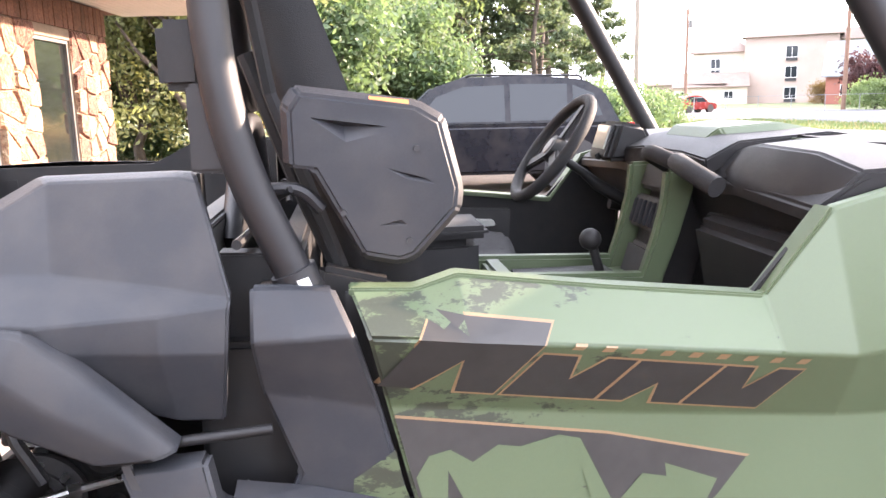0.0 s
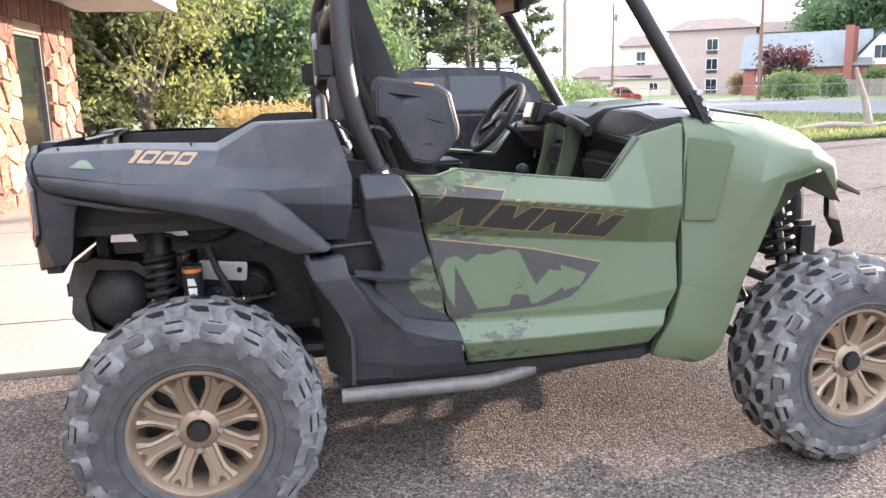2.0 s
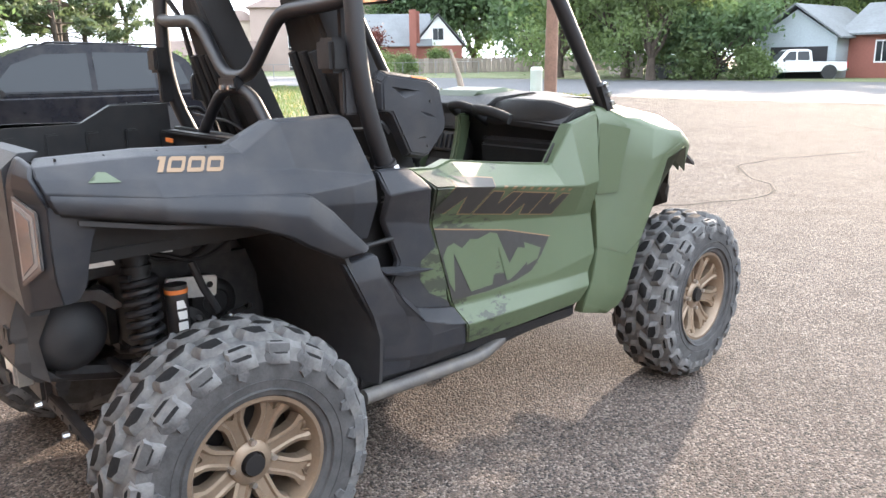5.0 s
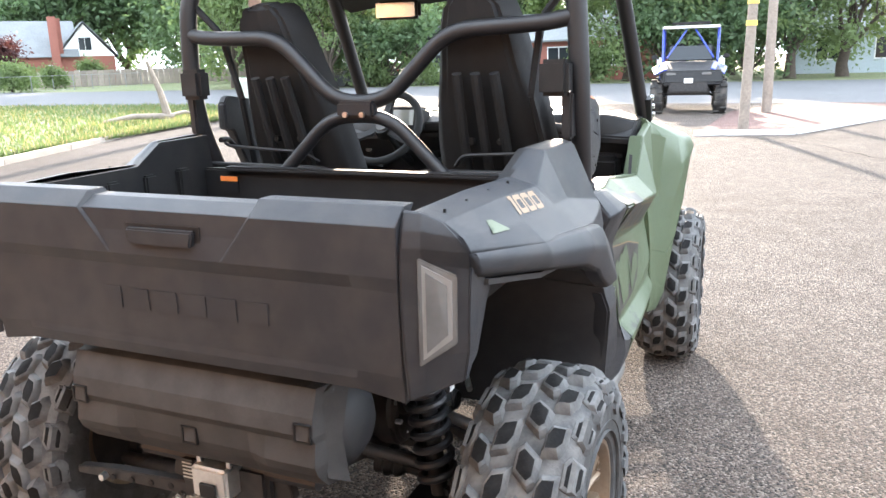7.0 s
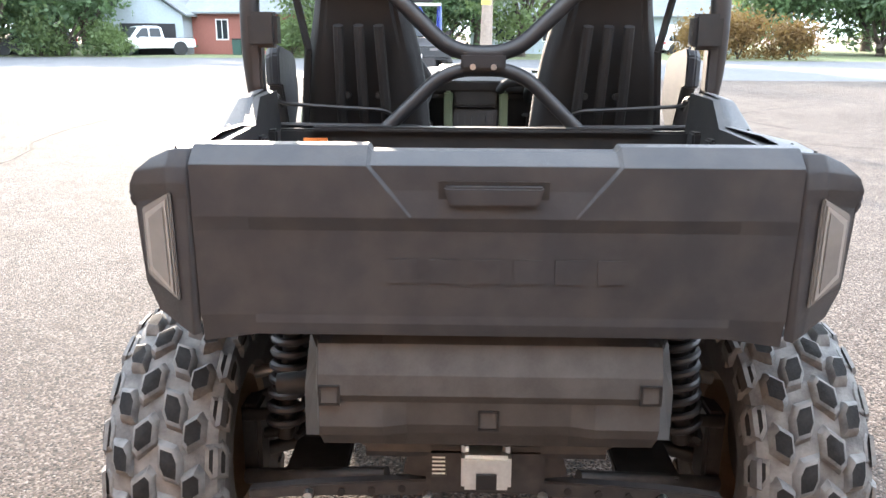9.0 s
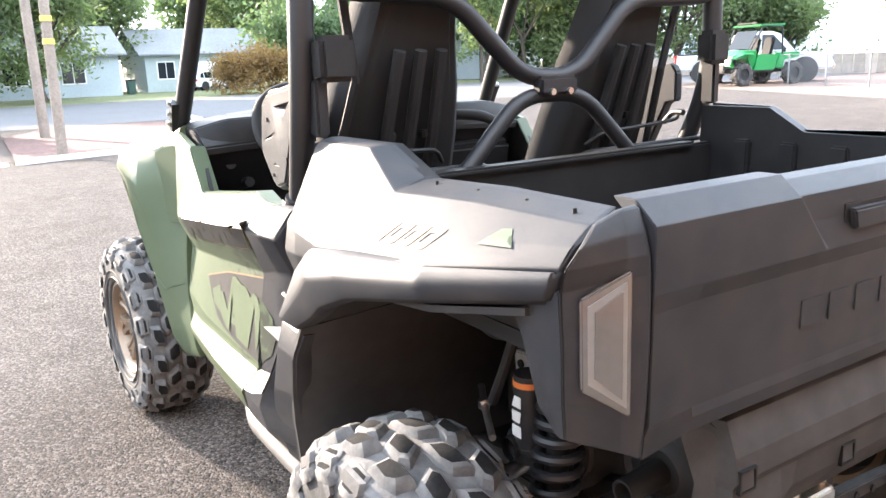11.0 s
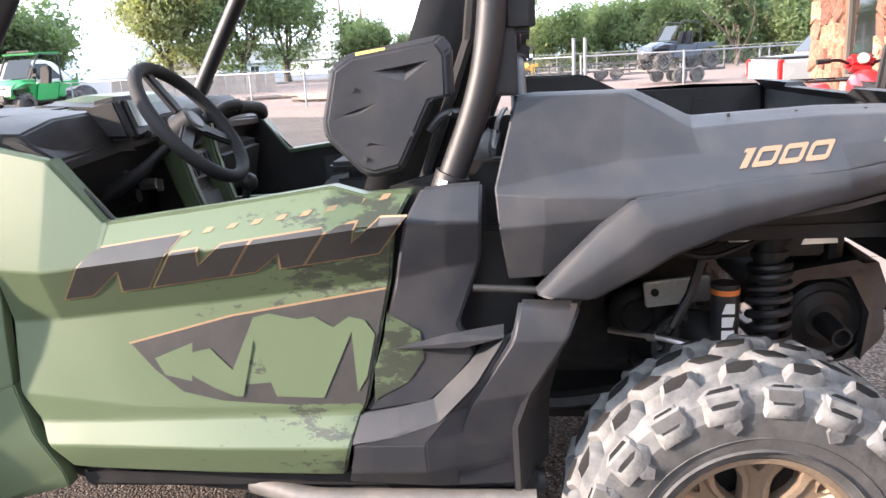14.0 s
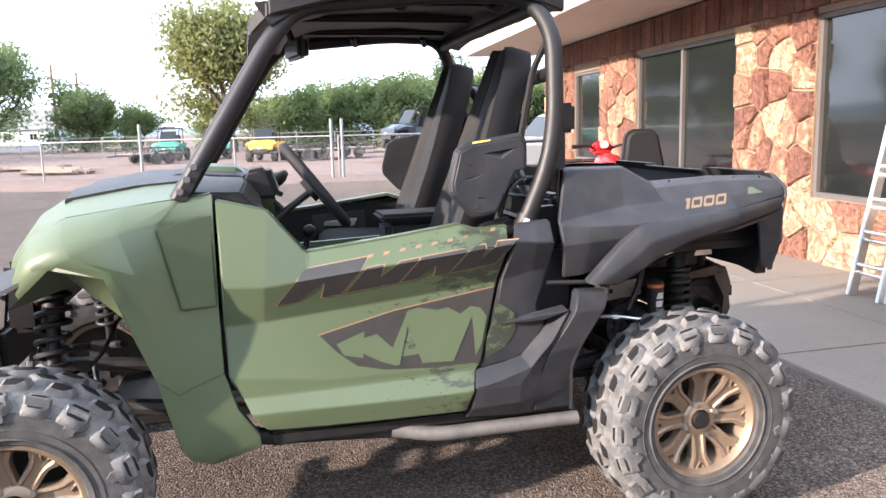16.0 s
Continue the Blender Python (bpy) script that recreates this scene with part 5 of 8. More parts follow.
# --- cab: tub, dash, console, steering ---
bm = bmesh.new()
box(bm, (1.08, 0, .63), (1.10, 1.36, .05), None, 0.01)
box(bm, (.55, 0, .83), (.06, 1.34, .52), None, 0.01)
box(bm, (1.62, 0, .78), (.06, 1.34, .36), rot(0, 20, 0), 0.01)
part("cab_tub", bm, BLACK, utv, "black plastic cab floor and bulkheads")
for s in (1, -1):
    bm = bmesh.new()
    prism(bm, side([(.66, .69, 1.08), (1.32, .675, 1.04), (1.44, .66, 1.17), (1.56, .655, 1.20), (1.56, .66, .62), (.66, .69, .62)], s), (0, .012 * s, 0))
    dl = part("door_liner", bm, BLACK, utv, "black inner door panel")
    plate("door_handle", side([(.98, .672, .985), (1.14, .668, .975), (1.15, .668, .955), (1.0, .672, .945)], s), (0, -.02 * s, 0), SHIELD, dl, "silver inner door handle", 0.004)
    bm = bmesh.new()
    sheet(bm, [[(x, .706, z + .003) for x, _, z in DOOR[0][:6]], [(x, .655, z + .001) for x, _, z in DOOR[0][:6]]], s, .014, (0, 0, -1), .003)
    part("door_rail", bm, GREEN, dl, "green top rail of the door")
    bm = bmesh.new()
    box(bm, (1.07, .672 * s, .965), (.26, .012, .10), rot(0, 3, 0), 0.004)
    part("handle_recess", bm, LINER, dl)
dash = new("dashboard")
dash.parent = utv
tagged(dash, "black plastic dashboard")
DT = [[(1.44, .66, 1.17), (1.46, .30, 1.185), (1.46, 0, 1.19), (1.46, -.30, 1.185), (1.44, -.66, 1.17)],
      [(1.52, .67, 1.225), (1.52, .30, 1.245), (1.52, 0, 1.25), (1.52, -.30, 1.245), (1.52, -.67, 1.225)],
      [(1.66, .67, 1.228), (1.68, .30, 1.255), (1.68, 0, 1.26), (1.68, -.30, 1.255), (1.66, -.67, 1.228)]]
bm = bmesh.new()
sheet(bm, DT, 1, 0.03, (0, 0, -1), 0.006)
part("dash_top", bm, BLACK, dash)
DF = [[(1.44, .66, 1.168), (1.46, .30, 1.18), (1.46, -.30, 1.18), (1.44, -.66, 1.168)], [(1.50, .66, 1.08), (1.50, .30, 1.08), (1.50, -.30, 1.08), (1.50, -.66, 1.08)],
      [(1.58, .66, .98), (1.56, .30, .97), (1.56, -.30, .97), (1.58, -.66, .98)], [(1.56, .66, .86), (1.54, .30, .84), (1.54, -.30, .84), (1.56, -.66, .86)]]
bm = bmesh.new()
sheet(bm, DF, 1, 0.03, (1, 0, 0), 0.006)
part("dash_face", bm, BLACK, dash)
bm = bmesh.new()
box(bm, (1.50, -.42, 1.02), (.12, .40, .17), rot(0, -12, 0), 0.02)
part("glove_box", bm, BLACK, dash)
for y, z in ((.50, 1.03), (.56, 1.10), (.25, 1.02)):
    bm = bmesh.new()
    rod(bm, (1.52, y, z), (1.485, y, z + .005), .02, .018, 14)
    part("knob", bm, CAGE, dash)
for y in (.22, .30):
    bm = bmesh.new()
    box(bm, (1.49, y, 1.085), (.02, .045, .03), rot(0, -20, 0), 0.004)
    part("switch", bm, LINER, dash)
# green centre stack: two leaning pillars with a vent and tray between them
for s in (1, -1):
    plate("stack_trim", [(1.405, .098 * s, 1.195), (1.400, .098 * s, 1.12), (1.378, .096 * s, 1.03), (1.345, .094 * s, .93), (1.325, .092 * s, .84), (1.385, .092 * s, .84), (1.405, .094 * s, .93), (1.440, .096 * s, 1.03), (1.465, .098 * s, 1.12), (1.485, .098 * s, 1.195)], (0, .036 * s, 0), GREEN, dash, "curved green centre stack trim", 0.008)
bm = bmesh.new()
box(bm, (1.47, 0, 1.0), (.10, .19, .40), rot(0, 17, 0), 0.01)
part("centre_console", bm, BLACK, dash)
bm = bmesh.new()
box(bm, (1.405, 0, .93), (.06, .17, .13), rot(0, 17, 0), 0.012)
part("stack_tray", bm, LINER, dash)
bm = bmesh.new()
box(bm, (1.418, 0, 1.075), (.02, .185, .085), rot(0, 17, 0), 0.006)
part("vent_bezel", bm, CAGE, dash)
for k in range(6):
    bm = bmesh.new()
    box(bm, (1.408, -.075 + .03 * k, 1.075), (.016, .007, .062), rot(0, 17, 0), 0.002)
    part("vent_slat", bm, GREY, dash)
bm = bmesh.new()
box(bm, (1.452, 0, 1.16), (.04, .18, .07), rot(0, 17, 0), 0.008)
part("stack_head", bm, BLACK, dash)
# key and its barrel
bm = bmesh.new()
rod(bm, (1.50, .20, 1.05), (1.455, .20, 1.05), .017, .015, 14)
box(bm, (1.447, .20, 1.045), (.02, .006, .034), None, 0.002)
part("ignition_key", bm, STEEL, dash)
# moulded pod over the passenger's side
POD = [[(1.475, -.24, 1.19), (1.455, -.36, 1.205), (1.455, -.56, 1.20), (1.47, -.655, 1.18)], [(1.53, -.22, 1.245), (1.50, -.36, 1.262), (1.50, -.56, 1.258), (1.515, -.668, 1.232)], [(1.66, -.20, 1.262), (1.66, -.36, 1.272), (1.66, -.56, 1.262), (1.66, -.675, 1.238)]]
bm = bmesh.new()
sheet(bm, POD, 1, .05, (0, 0, -1), .006)
part("dash_pod", bm, BLACK, dash, "angular black dash pod")
bm = bmesh.new()
sheet(bm, POD, -1, .05, (0, 0, -1), .006)
part("dash_pod", bm, BLACK, dash, "angular black dash pod")
# shelf and glove box lid on the passenger's side
plate("dash_shelf", [(1.47, -.20, 1.085), (1.47, -.62, 1.085), (1.60, -.62, 1.07), (1.60, -.20, 1.07)], (0, 0, .018), GREY, dash, "", 0.004)
bm = bmesh.new()
box(bm, (1.47, -.50, 1.035), (.012, .05, .03), rot(0, 10, 0), 0.004)
part("lid_latch", bm, CAGE, dash)
# instrument pod in front of the wheel
bm = bmesh.new()
prism(bm, [(1.388, .245, 1.185), (1.425, .245, 1.298), (1.50, .245, 1.285), (1.545, .245, 1.19)], (0, .17, 0))
bmesh.ops.recalc_face_normals(bm, faces=bm.faces)
bmesh.ops.bevel(bm, geom=list(bm.edges), offset=.014, segments=3, affect='EDGES', clamp_overlap=True)
pod = part("instrument_pod", bm, BLACK, dash)
bm = bmesh.new()
box(bm, (1.404, .33, 1.243), (.008, .135, .098), rot(0, 18, 0), .004)
part("display_bezel", bm, CAGE, dash)
bm = bmesh.new()
box(bm, (1.4005, .33, 1.252), (.006, .100, .068), rot(0, 18, 0))
part("display", bm, SCREEN, dash, "pale green instrument display")
bm = bmesh.new()
box(bm, (1.385, .33, 1.198), (.022, .055, .018), rot(0, 18, 0), .005)
part("display_button", bm, BLACK, dash)
# tunnel: green rails either side of a recessed black tray
bm = bmesh.new()
box(bm, (1.08, 0, .85), (.66, .28, .14), None, 0.02)
tunnel = part("tunnel", bm, GREEN, utv, "green centre tunnel")
for s in (1, -1):
    bm = bmesh.new()
    box(bm, (1.13, .115 * s, .935), (.46, .045, .05), rot(0, 2, 0), 0.010)
    part("tunnel_rail", bm, GREEN, tunnel)
bm = bmesh.new()
box(bm, (1.03, 0, .935), (.05, .20, .045), None, 0.010)
part("tunnel_rail", bm, GREEN, tunnel)
bm = bmesh.new()
box(bm, (1.20, 0, .926), (.26, .15, .014), None, 0.006)
part("tunnel_tray", bm, BLACK, tunnel)
bm = bmesh.new()
box(bm, (.84, 0, .975), (.26, .20, .16), None, 0.03)
box(bm, (.85, 0, 1.062), (.28, .22, .03), None, 0.012)
part("armrest", bm, FABRIC, utv, "black padded armrest box")
bm = bmesh.new()
rod(bm, (1.30, 0, .90), (1.27, .0, 1.0), .012)
bmesh.ops.create_uvsphere(bm, u_segments=14, v_segments=10, radius=.028, matrix=Matrix.Translation((1.265, 0, 1.015)))
part("gear_lever", bm, BLACK, utv)
# steering wheel
sw = new("steering_wheel")
sw.parent = utv
tagged(sw, "black three-spoke steering wheel")
AX = Vector((-.80, 0, .60)).normalized()
sw.matrix_basis = Matrix.Translation((1.262, .36, 1.222)) @ AX.to_track_quat('Z', 'Y').to_matrix().to_4x4()
bm = bmesh.new()
lathe(bm, (0, 0, 0), (0, 0, 1), [(.017 * math.sin(a), .170 + .017 * math.cos(a)) for a in (2 * math.pi * k / 12 for k in range(12))], 56, closed=True)
part("wheel_rim", bm, FABRIC, sw)
bm = bmesh.new()
rod(bm, (0, 0, -.035), (0, 0, .012), .045, .038, 20)
part("wheel_hub", bm, BLACK, sw)
bm = bmesh.new()
rod(bm, (0, 0, .012), (0, 0, .016), .026, .024, 20)
part("wheel_badge", bm, STEPTUBE, sw)
for a in (90, 205, 335):
    bm = bmesh.new()
    c, d = math.cos(radians(a)), math.sin(radians(a))
    box(bm, (c * .10, d * .10, -.008), (.13, .038, .016), rot(0, 0, a), 0.005)
    part("wheel_spoke", bm, BLACK, sw)
bm = bmesh.new()
tube(bm, [(1.275, .36, 1.205), (1.36, .36, 1.145), (1.40, .36, 1.11), (1.52, .36, 1.04)], .02, 14, [.012, .013, .018, .020])
part("steering_column", bm, BLACK, utv)
# passenger grab bar
bm = bmesh.new()
tube(bm, rounded([(1.50, -.22, 1.15), (1.40, -.22, 1.215), (1.36, -.28, 1.225), (1.34, -.40, 1.215), (1.36, -.47, 1.19)], .04), .021, 12)
part("grab_bar", bm, FABRIC, utv, "black padded passenger grab bar")
bm = bmesh.new()
tube(bm, rounded([(1.42, -.10, 1.20), (1.36, -.12, 1.235), (1.34, -.20, 1.24), (1.37, -.26, 1.22)], .03), .018, 10)
part("grab_bar", bm, FABRIC, utv)
# --- hood ---
HOOD = [
    [(1.60, .685, 1.236), (1.62, .45, 1.262), (1.63, .20, 1.268), (1.63, 0, 1.27), (1.63, -.20, 1.268), (1.62, -.45, 1.262), (1.60, -.685, 1.236)],
    [(1.80, .69, 1.212), (1.82, .46, 1.250), (1.85, .22, 1.270), (1.85, 0, 1.265), (1.85, -.22, 1.270), (1.82, -.46, 1.250), (1.80, -.69, 1.212)],
    [(2.02, .69, 1.182), (2.04, .46, 1.215), (2.06, .22, 1.232), (2.06, 0, 1.225), (2.06, -.22, 1.232), (2.04, -.46, 1.215), (2.02, -.69, 1.182)],
    [(2.122, .66, 1.118), (2.158, .44, 1.140), (2.187, .22, 1.155), (2.187, 0, 1.15), (2.187, -.22, 1.155), (2.158, -.44, 1.140), (2.122, -.66, 1.118)],
    [(2.158, .62, 1.04), (2.245, .42, 1.02), (2.288, .22, 1.02), (2.288, 0, 1.02), (2.288, -.22, 1.02), (2.245, -.42, 1.02), (2.158, -.62, 1.04)],
]
bm = bmesh.new()
sheet(bm, HOOD, 1, 0.03, (0, 0, -1), 0.006)
hood = part("hood", bm, GREEN, utv, "green moulded plastic hood", smooth=50)
HB = [[(1.44, .25, 1.225), (1.44, .12, 1.235), (1.44, -.12, 1.235), (1.44, -.25, 1.225)], [(1.52, .24, 1.262), (1.52, .14, 1.272), (1.52, -.14, 1.272), (1.52, -.24, 1.262)], [(1.72, .26, 1.278), (1.72, .14, 1.286), (1.72, -.14, 1.286), (1.72, -.26, 1.278)], [(2.0, .22, 1.238), (2.0, .12, 1.242), (2.0, -.12, 1.242), (2.0, -.22, 1.238)]]
bm = bmesh.new()
sheet(bm, HB, 1, 0.04, (0, 0, -1), 0.004)
part("hood_scoop", bm, BLACK, hood, "black cowl panel behind the hood")
COVER = [[(1.50, .115, 1.262), (1.50, -.115, 1.262)], [(1.53, .13, 1.288), (1.53, -.13, 1.288)], [(1.66, .15, 1.298), (1.66, -.15, 1.298)], [(1.76, .17, 1.278), (1.76, -.17, 1.278)]]
bm = bmesh.new()
sheet(bm, [[(r[0][0] + .01, r[0][1] + .05, r[0][2] - .05), *r, (r[1][0] + .01, r[1][1] - .05, r[1][2] - .05)] for r in COVER], 1, 0.03, (0, 0, -1), 0.004)
part("scoop_cover", bm, GREEN, hood, "green raised cowl cover", smooth=9)
HC = [[(p[0] + .02, p[1], p[2] + .005) for p in r[1:-1]] for r in HOOD[:3]]
bm = bmesh.new()
sheet(bm, HC, 1, 0.02, (0, 0, -1), 0.004)
part("hood_centre", bm, BLACK, hood, "black textured hood centre panel", smooth=30)
bm = bmesh.new()
box(bm, (2.23, 0, .90), (.10, .80, .24), None, 0.02)
part("grille", bm, BLACK, utv, "black front grille")
bm = bmesh.new()
box(bm, (2.36, 0, .70), (.10, .70, .18), None, 0.02)
part("skid_bumper", bm, BLACK, utv)
# --- running gear ---
bm = bmesh.new()
for s in (1, -1):
    tube(bm, rounded([(-.32, .26 * s, .56), (.30, .28 * s, .42), (1.7, .28 * s, .42), (2.35, .24 * s, .50)], .1), .03, 8)
    tube(bm, rounded([(-.32, .30 * s, .90), (.42, .34 * s, .92), (.45, .34 * s, .45)], .06), .024, 8)
    tube(bm, [(-.32, .26 * s, .56), (-.32, .30 * s, .90)], .024, 8)
    tube(bm, rounded([(1.70, .30 * s, .45), (1.95, .32 * s, 1.0), (2.35, .28 * s, .95), (2.40, .24 * s, .52)], .08), .024, 8)
for x in (-.30, .15, 2.30):
    rod(bm, (x, -.27, .52), (x, .27, .52), .022, .022, 8)
rod(bm, (-.32, -.30, .90), (-.32, .30, .90), .022, .022, 8)
part("chassis", bm, FRAME, utv, "black welded steel chassis")
bm = bmesh.new()
box(bm, (1.1, 0, .405), (1.9, .62, .03), None, 0.006)
part("skid_plate", bm, BLACK, utv)
bm = bmesh.new()
box(bm, (.18, 0, .66), (.42, .46, .36), None, 0.03)
engine = part("engine", bm, FRAME, utv, "dark engine block")
bm = bmesh.new()
box(bm, (.05, .12, .58), (.22, .20, .24), None, 0.03)
part("gear_case", bm, FRAME, engine)
for s in (1, -1):
    bm = bmesh.new()
    lathe(bm, (.02, .18 * s, .56), (0, s, 0), [(0, .088), (.155, .078), (.16, .070), (.165, .071), (.17, .060), (.175, .061), (.18, .048), (.185, .030), (.186, .001)], 28)
    part("engine_cover", bm, FRAME, engine)
    # ribbed casting and its bolts, above the half shaft
    for k in range(9):
        a = radians(40 * k)
        bm = bmesh.new()
        rod(bm, (.03 + .078 * math.cos(a), .345 * s, .60 + .078 * math.sin(a)), (.03 + .078 * math.cos(a), .362 * s, .60 + .078 * math.sin(a)), .008, .007, 6)
        part("bolt", bm, STEEL, engine)
    bm = bmesh.new()
    lathe(bm, (.03, .33 * s, .60), (0, s, 0), [(0, .098), (.012, .096), (.016, .066), (.022, .064), (.024, .045), (.034, .042), (.036, .001)], 36)
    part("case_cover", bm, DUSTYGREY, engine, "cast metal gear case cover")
for s in (1, -1):
    bm = bmesh.new()
    box(bm, (.07, .36 * s, .755), (.16, .02, .065), rot(0, 6, 0), 0.004)
    hs = part("heat_shield", bm, SHIELD, utv, "bare aluminium heat shield")
    # black disc on the uncut shield, for the dark inside of a hole
    bm = bmesh.new()
    rod(bm, (.125, .37 * s, .755), (.125, .374 * s, .755), .010, .010, 10)
    part("shield_hole", bm, BLACK, hs)
    # rear shock with coil
    top, low = Vector((-.120, .44 * s, .955)), Vector((-.115, .50 * s, .44))
    sh = new("rear_shock")
    sh.parent = utv
    tagged(sh, "black coil-over shock with a remote reservoir")
    ax = (low - top).normalized()
    bm = bmesh.new()
    rod(bm, top, top + ax * .12, .032, .036, 18)
    rod(bm, top + ax * .1, low, .026, .022, 14)
    part("shock_body", bm, BLACK, sh)
    for k in range(5):
        bm = bmesh.new()
        rod(bm, top + ax * (.02 + .03 * k), top + ax * (.035 + .03 * k), .041, .041, 18)
        part("shock_collar", bm, BLACK, sh)
    bm = bmesh.new()
    u = ax.orthogonal().normalized()
    w = ax.cross(u)
    tube(bm, [top + ax * (.11 + .39 * (k / 168) ** 1.25) + .043 * (math.cos(k * 2 * math.pi / 14) * u + math.sin(k * 2 * math.pi / 14) * w) for k in range(169)], .0105, 8)
    part("coil_spring", bm, CAGE, sh)
    c = Vector((-.02, .465 * s, -.025))
    bm = bmesh.new()
    rod(bm, c + Vector((0, 0, .64)), c + Vector((0, 0, .83)), .032, .032, 20)
    part("reservoir", bm, FRAME, sh, "black reservoir with a white mark and orange cap band")
    bm = bmesh.new()
    rod(bm, c + Vector((0, 0, .806)), c + Vector((0, 0, .818)), .0335, .0335, 20)
    part("cap_band", bm, ORANGEPRINT, sh)
    bm = bmesh.new()
    rod(bm, c + Vector((0, 0, .660)), c + Vector((0, 0, .674)), .0335, .0335, 20)
    part("clamp_band", bm, STEEL, sh)
    for k in range(3):
        z0 = .675 + .032 * k
        plate("reservoir_mark", [(c.x - .014 + .004 * (k == 1), c.y + .0325 * s, z0), (c.x + .014, c.y + .0325 * s, z0), (c.x + .014 - .008 * (k == 2), c.y + .0325 * s, z0 + .024), (c.x - .014, c.y + .0325 * s, z0 + .024)], (0, .0015 * s, 0), WHITEPRINT, sh)
    # front shock
    top, low = Vector((2.12, .42 * s, 1.02)), Vector((2.14, .55 * s, .50))
    fs = new("front_shock")
    fs.parent = utv
    tagged(fs, "black front coil-over shock")
    ax = (low - top).normalized()
    bm = bmesh.new()
    rod(bm, top, top + ax * .2, .035, .035, 16)
    rod(bm, top + ax * .1, low, .022, .02, 12)
    part("shock_body", bm, BLACK, fs)
    bm = bmesh.new()
    u = ax.orthogonal().normalized()
    w = ax.cross(u)
    tube(bm, [top + ax * (.06 + .40 * k / 126) + .05 * (math.cos(k * 2 * math.pi / 14) * u + math.sin(k * 2 * math.pi / 14) * w) for k in range(127)], .009, 7)
    part("coil_spring", bm, CAGE, fs)
    # arms, shafts, uprights
    for x in (0, 2.2):
        nm = "rear_arm" if x == 0 else "front_arm"
        for dx in (-.16, .16):
            for p, q, r in (((x + dx, .24 * s, .36), (x + dx * .4, .62 * s, .29), .021), ((x + dx, .26 * s, .55), (x + dx * .3, .62 * s, .46), .017)):
                bm = bmesh.new()
                tube(bm, [p, q], r, 10)
                part(nm, bm, FRAME, utv, "black tubular suspension arm")
        bm = bmesh.new()
        box(bm, (x - .02, .43 * s, .325), (.18, .16, .02), None, 0.005)
        part("arm_plate", bm, FRAME, utv)
        bm = bmesh.new()
        tube(bm, [(x, .22 * s, .44), (x, .60 * s, .38)], .016, 10)
        lathe(bm, (x, .27 * s, .435), (0, s, -.12), [(0, .045), (.02, .04), (.03, .046), (.05, .036), (.06, .040), (.08, .028)], 16)
        part("drive_shaft", bm, BLACK, utv)
        bm = bmesh.new()
        box(bm, (x, .61 * s, .375), (.09, .05, .22), None, 0.01)
        part("upright", bm, FRAME, utv)
    bm = bmesh.new()
    rod(bm, (2.05, .30 * s, .62), (1.98, .62 * s, .46), .010)
    part("brake_line", bm, STEEL, utv)
    bm = bmesh.new()
    rod(bm, (-.06, .515 * s, .455), (-.06, .525 * s, .455), .012, .012, 6)
    rod(bm, (-.09, .50 * s, .46), (-.105, .50 * s, .46), .012, .012, 6)
    part("bolt", bm, STEEL, utv)
# muffler lying across, with its shield
bm = bmesh.new()
rod(bm, (-.285, -.34, .685), (-.285, .34, .685), .10, .10, 28)
part("muffler", bm, LINER, utv, "dark exhaust muffler lying across")
bm = bmesh.new()
lathe(bm, (-.278, .34, .672), (-.06, 1, -.05), [(0, .105), (.02, .10), (.03, .085), (.02, .075), (.025, .05), (.03, .045), (.03, .027), (.13, .024), (.13, .019), (.10, .018), (.10, .0005)], 28)
part("tailpipe", bm, BLACK, utv, "short black tailpipe")
bm = bmesh.new()
lathe(bm, (-.285, -.34, .685), (0, -1, 0), [(0, .105), (.03, .09), (.05, .06), (.055, 0.001)], 28)
part("muffler_cap", bm, LINER, utv)
SH = []
for z, x in ((.842, -.37), (.815, -.405), (.755, -.428), (.712, -.434), (.694, -.424), (.640, -.418), (.615, -.408), (.575, -.385), (.560, -.33)):
    row = []
    for y in (-.365, -.352, -.325, -.22, -.17, 0, .17, .22, .325, .352, .365):
        zz, xx = z, x
        if z > .83 and abs(y) > .26:
            zz = .818 if abs(y) < .36 else .79
        if abs(y) > .36:
            xx += .05
        if abs(y) > .2 and .65 > z > .60:
            xx += -.014
        row.append((xx, y, zz))
    SH.append(row)
bm = bmesh.new()
sheet(bm, SH, 1, 0.008, (1, 0, 0), 0.004)
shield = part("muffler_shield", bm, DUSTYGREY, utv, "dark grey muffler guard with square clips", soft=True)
for y, z, x in ((.328, .712, -.433), (-.328, .720, -.433), (0, .653, -.421)):
    bm = bmesh.new()
    box(bm, (x, y, z), (.006, .036, .036), rot(0, 6, 0), 0.002)
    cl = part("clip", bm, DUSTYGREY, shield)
    bm = bmesh.new()
    for dy, dz, sy, sz in ((0, .020, .044, .004), (0, -.020, .044, .004), (.020, 0, .004, .040), (-.020, 0, .004, .040)):
        box(bm, (x - .001, y + dy, z + dz), (.008, sy, sz))
    part("clip_edge", bm, BLACK, shield)
for s in (1, -1):
    bm = bmesh.new()
    prism(bm, side([(-.405, .35, .79), (-.34, .385, .83), (-.20, .395, .81), (-.14, .39, .75), (-.17, .39, .745), (-.22, .395, .785), (-.33, .385, .79), (-.375, .39, .70), (-.36, .395, .58), (-.395, .36, .60)], s), (.0, -.04 * s, 0))
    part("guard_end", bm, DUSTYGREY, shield)
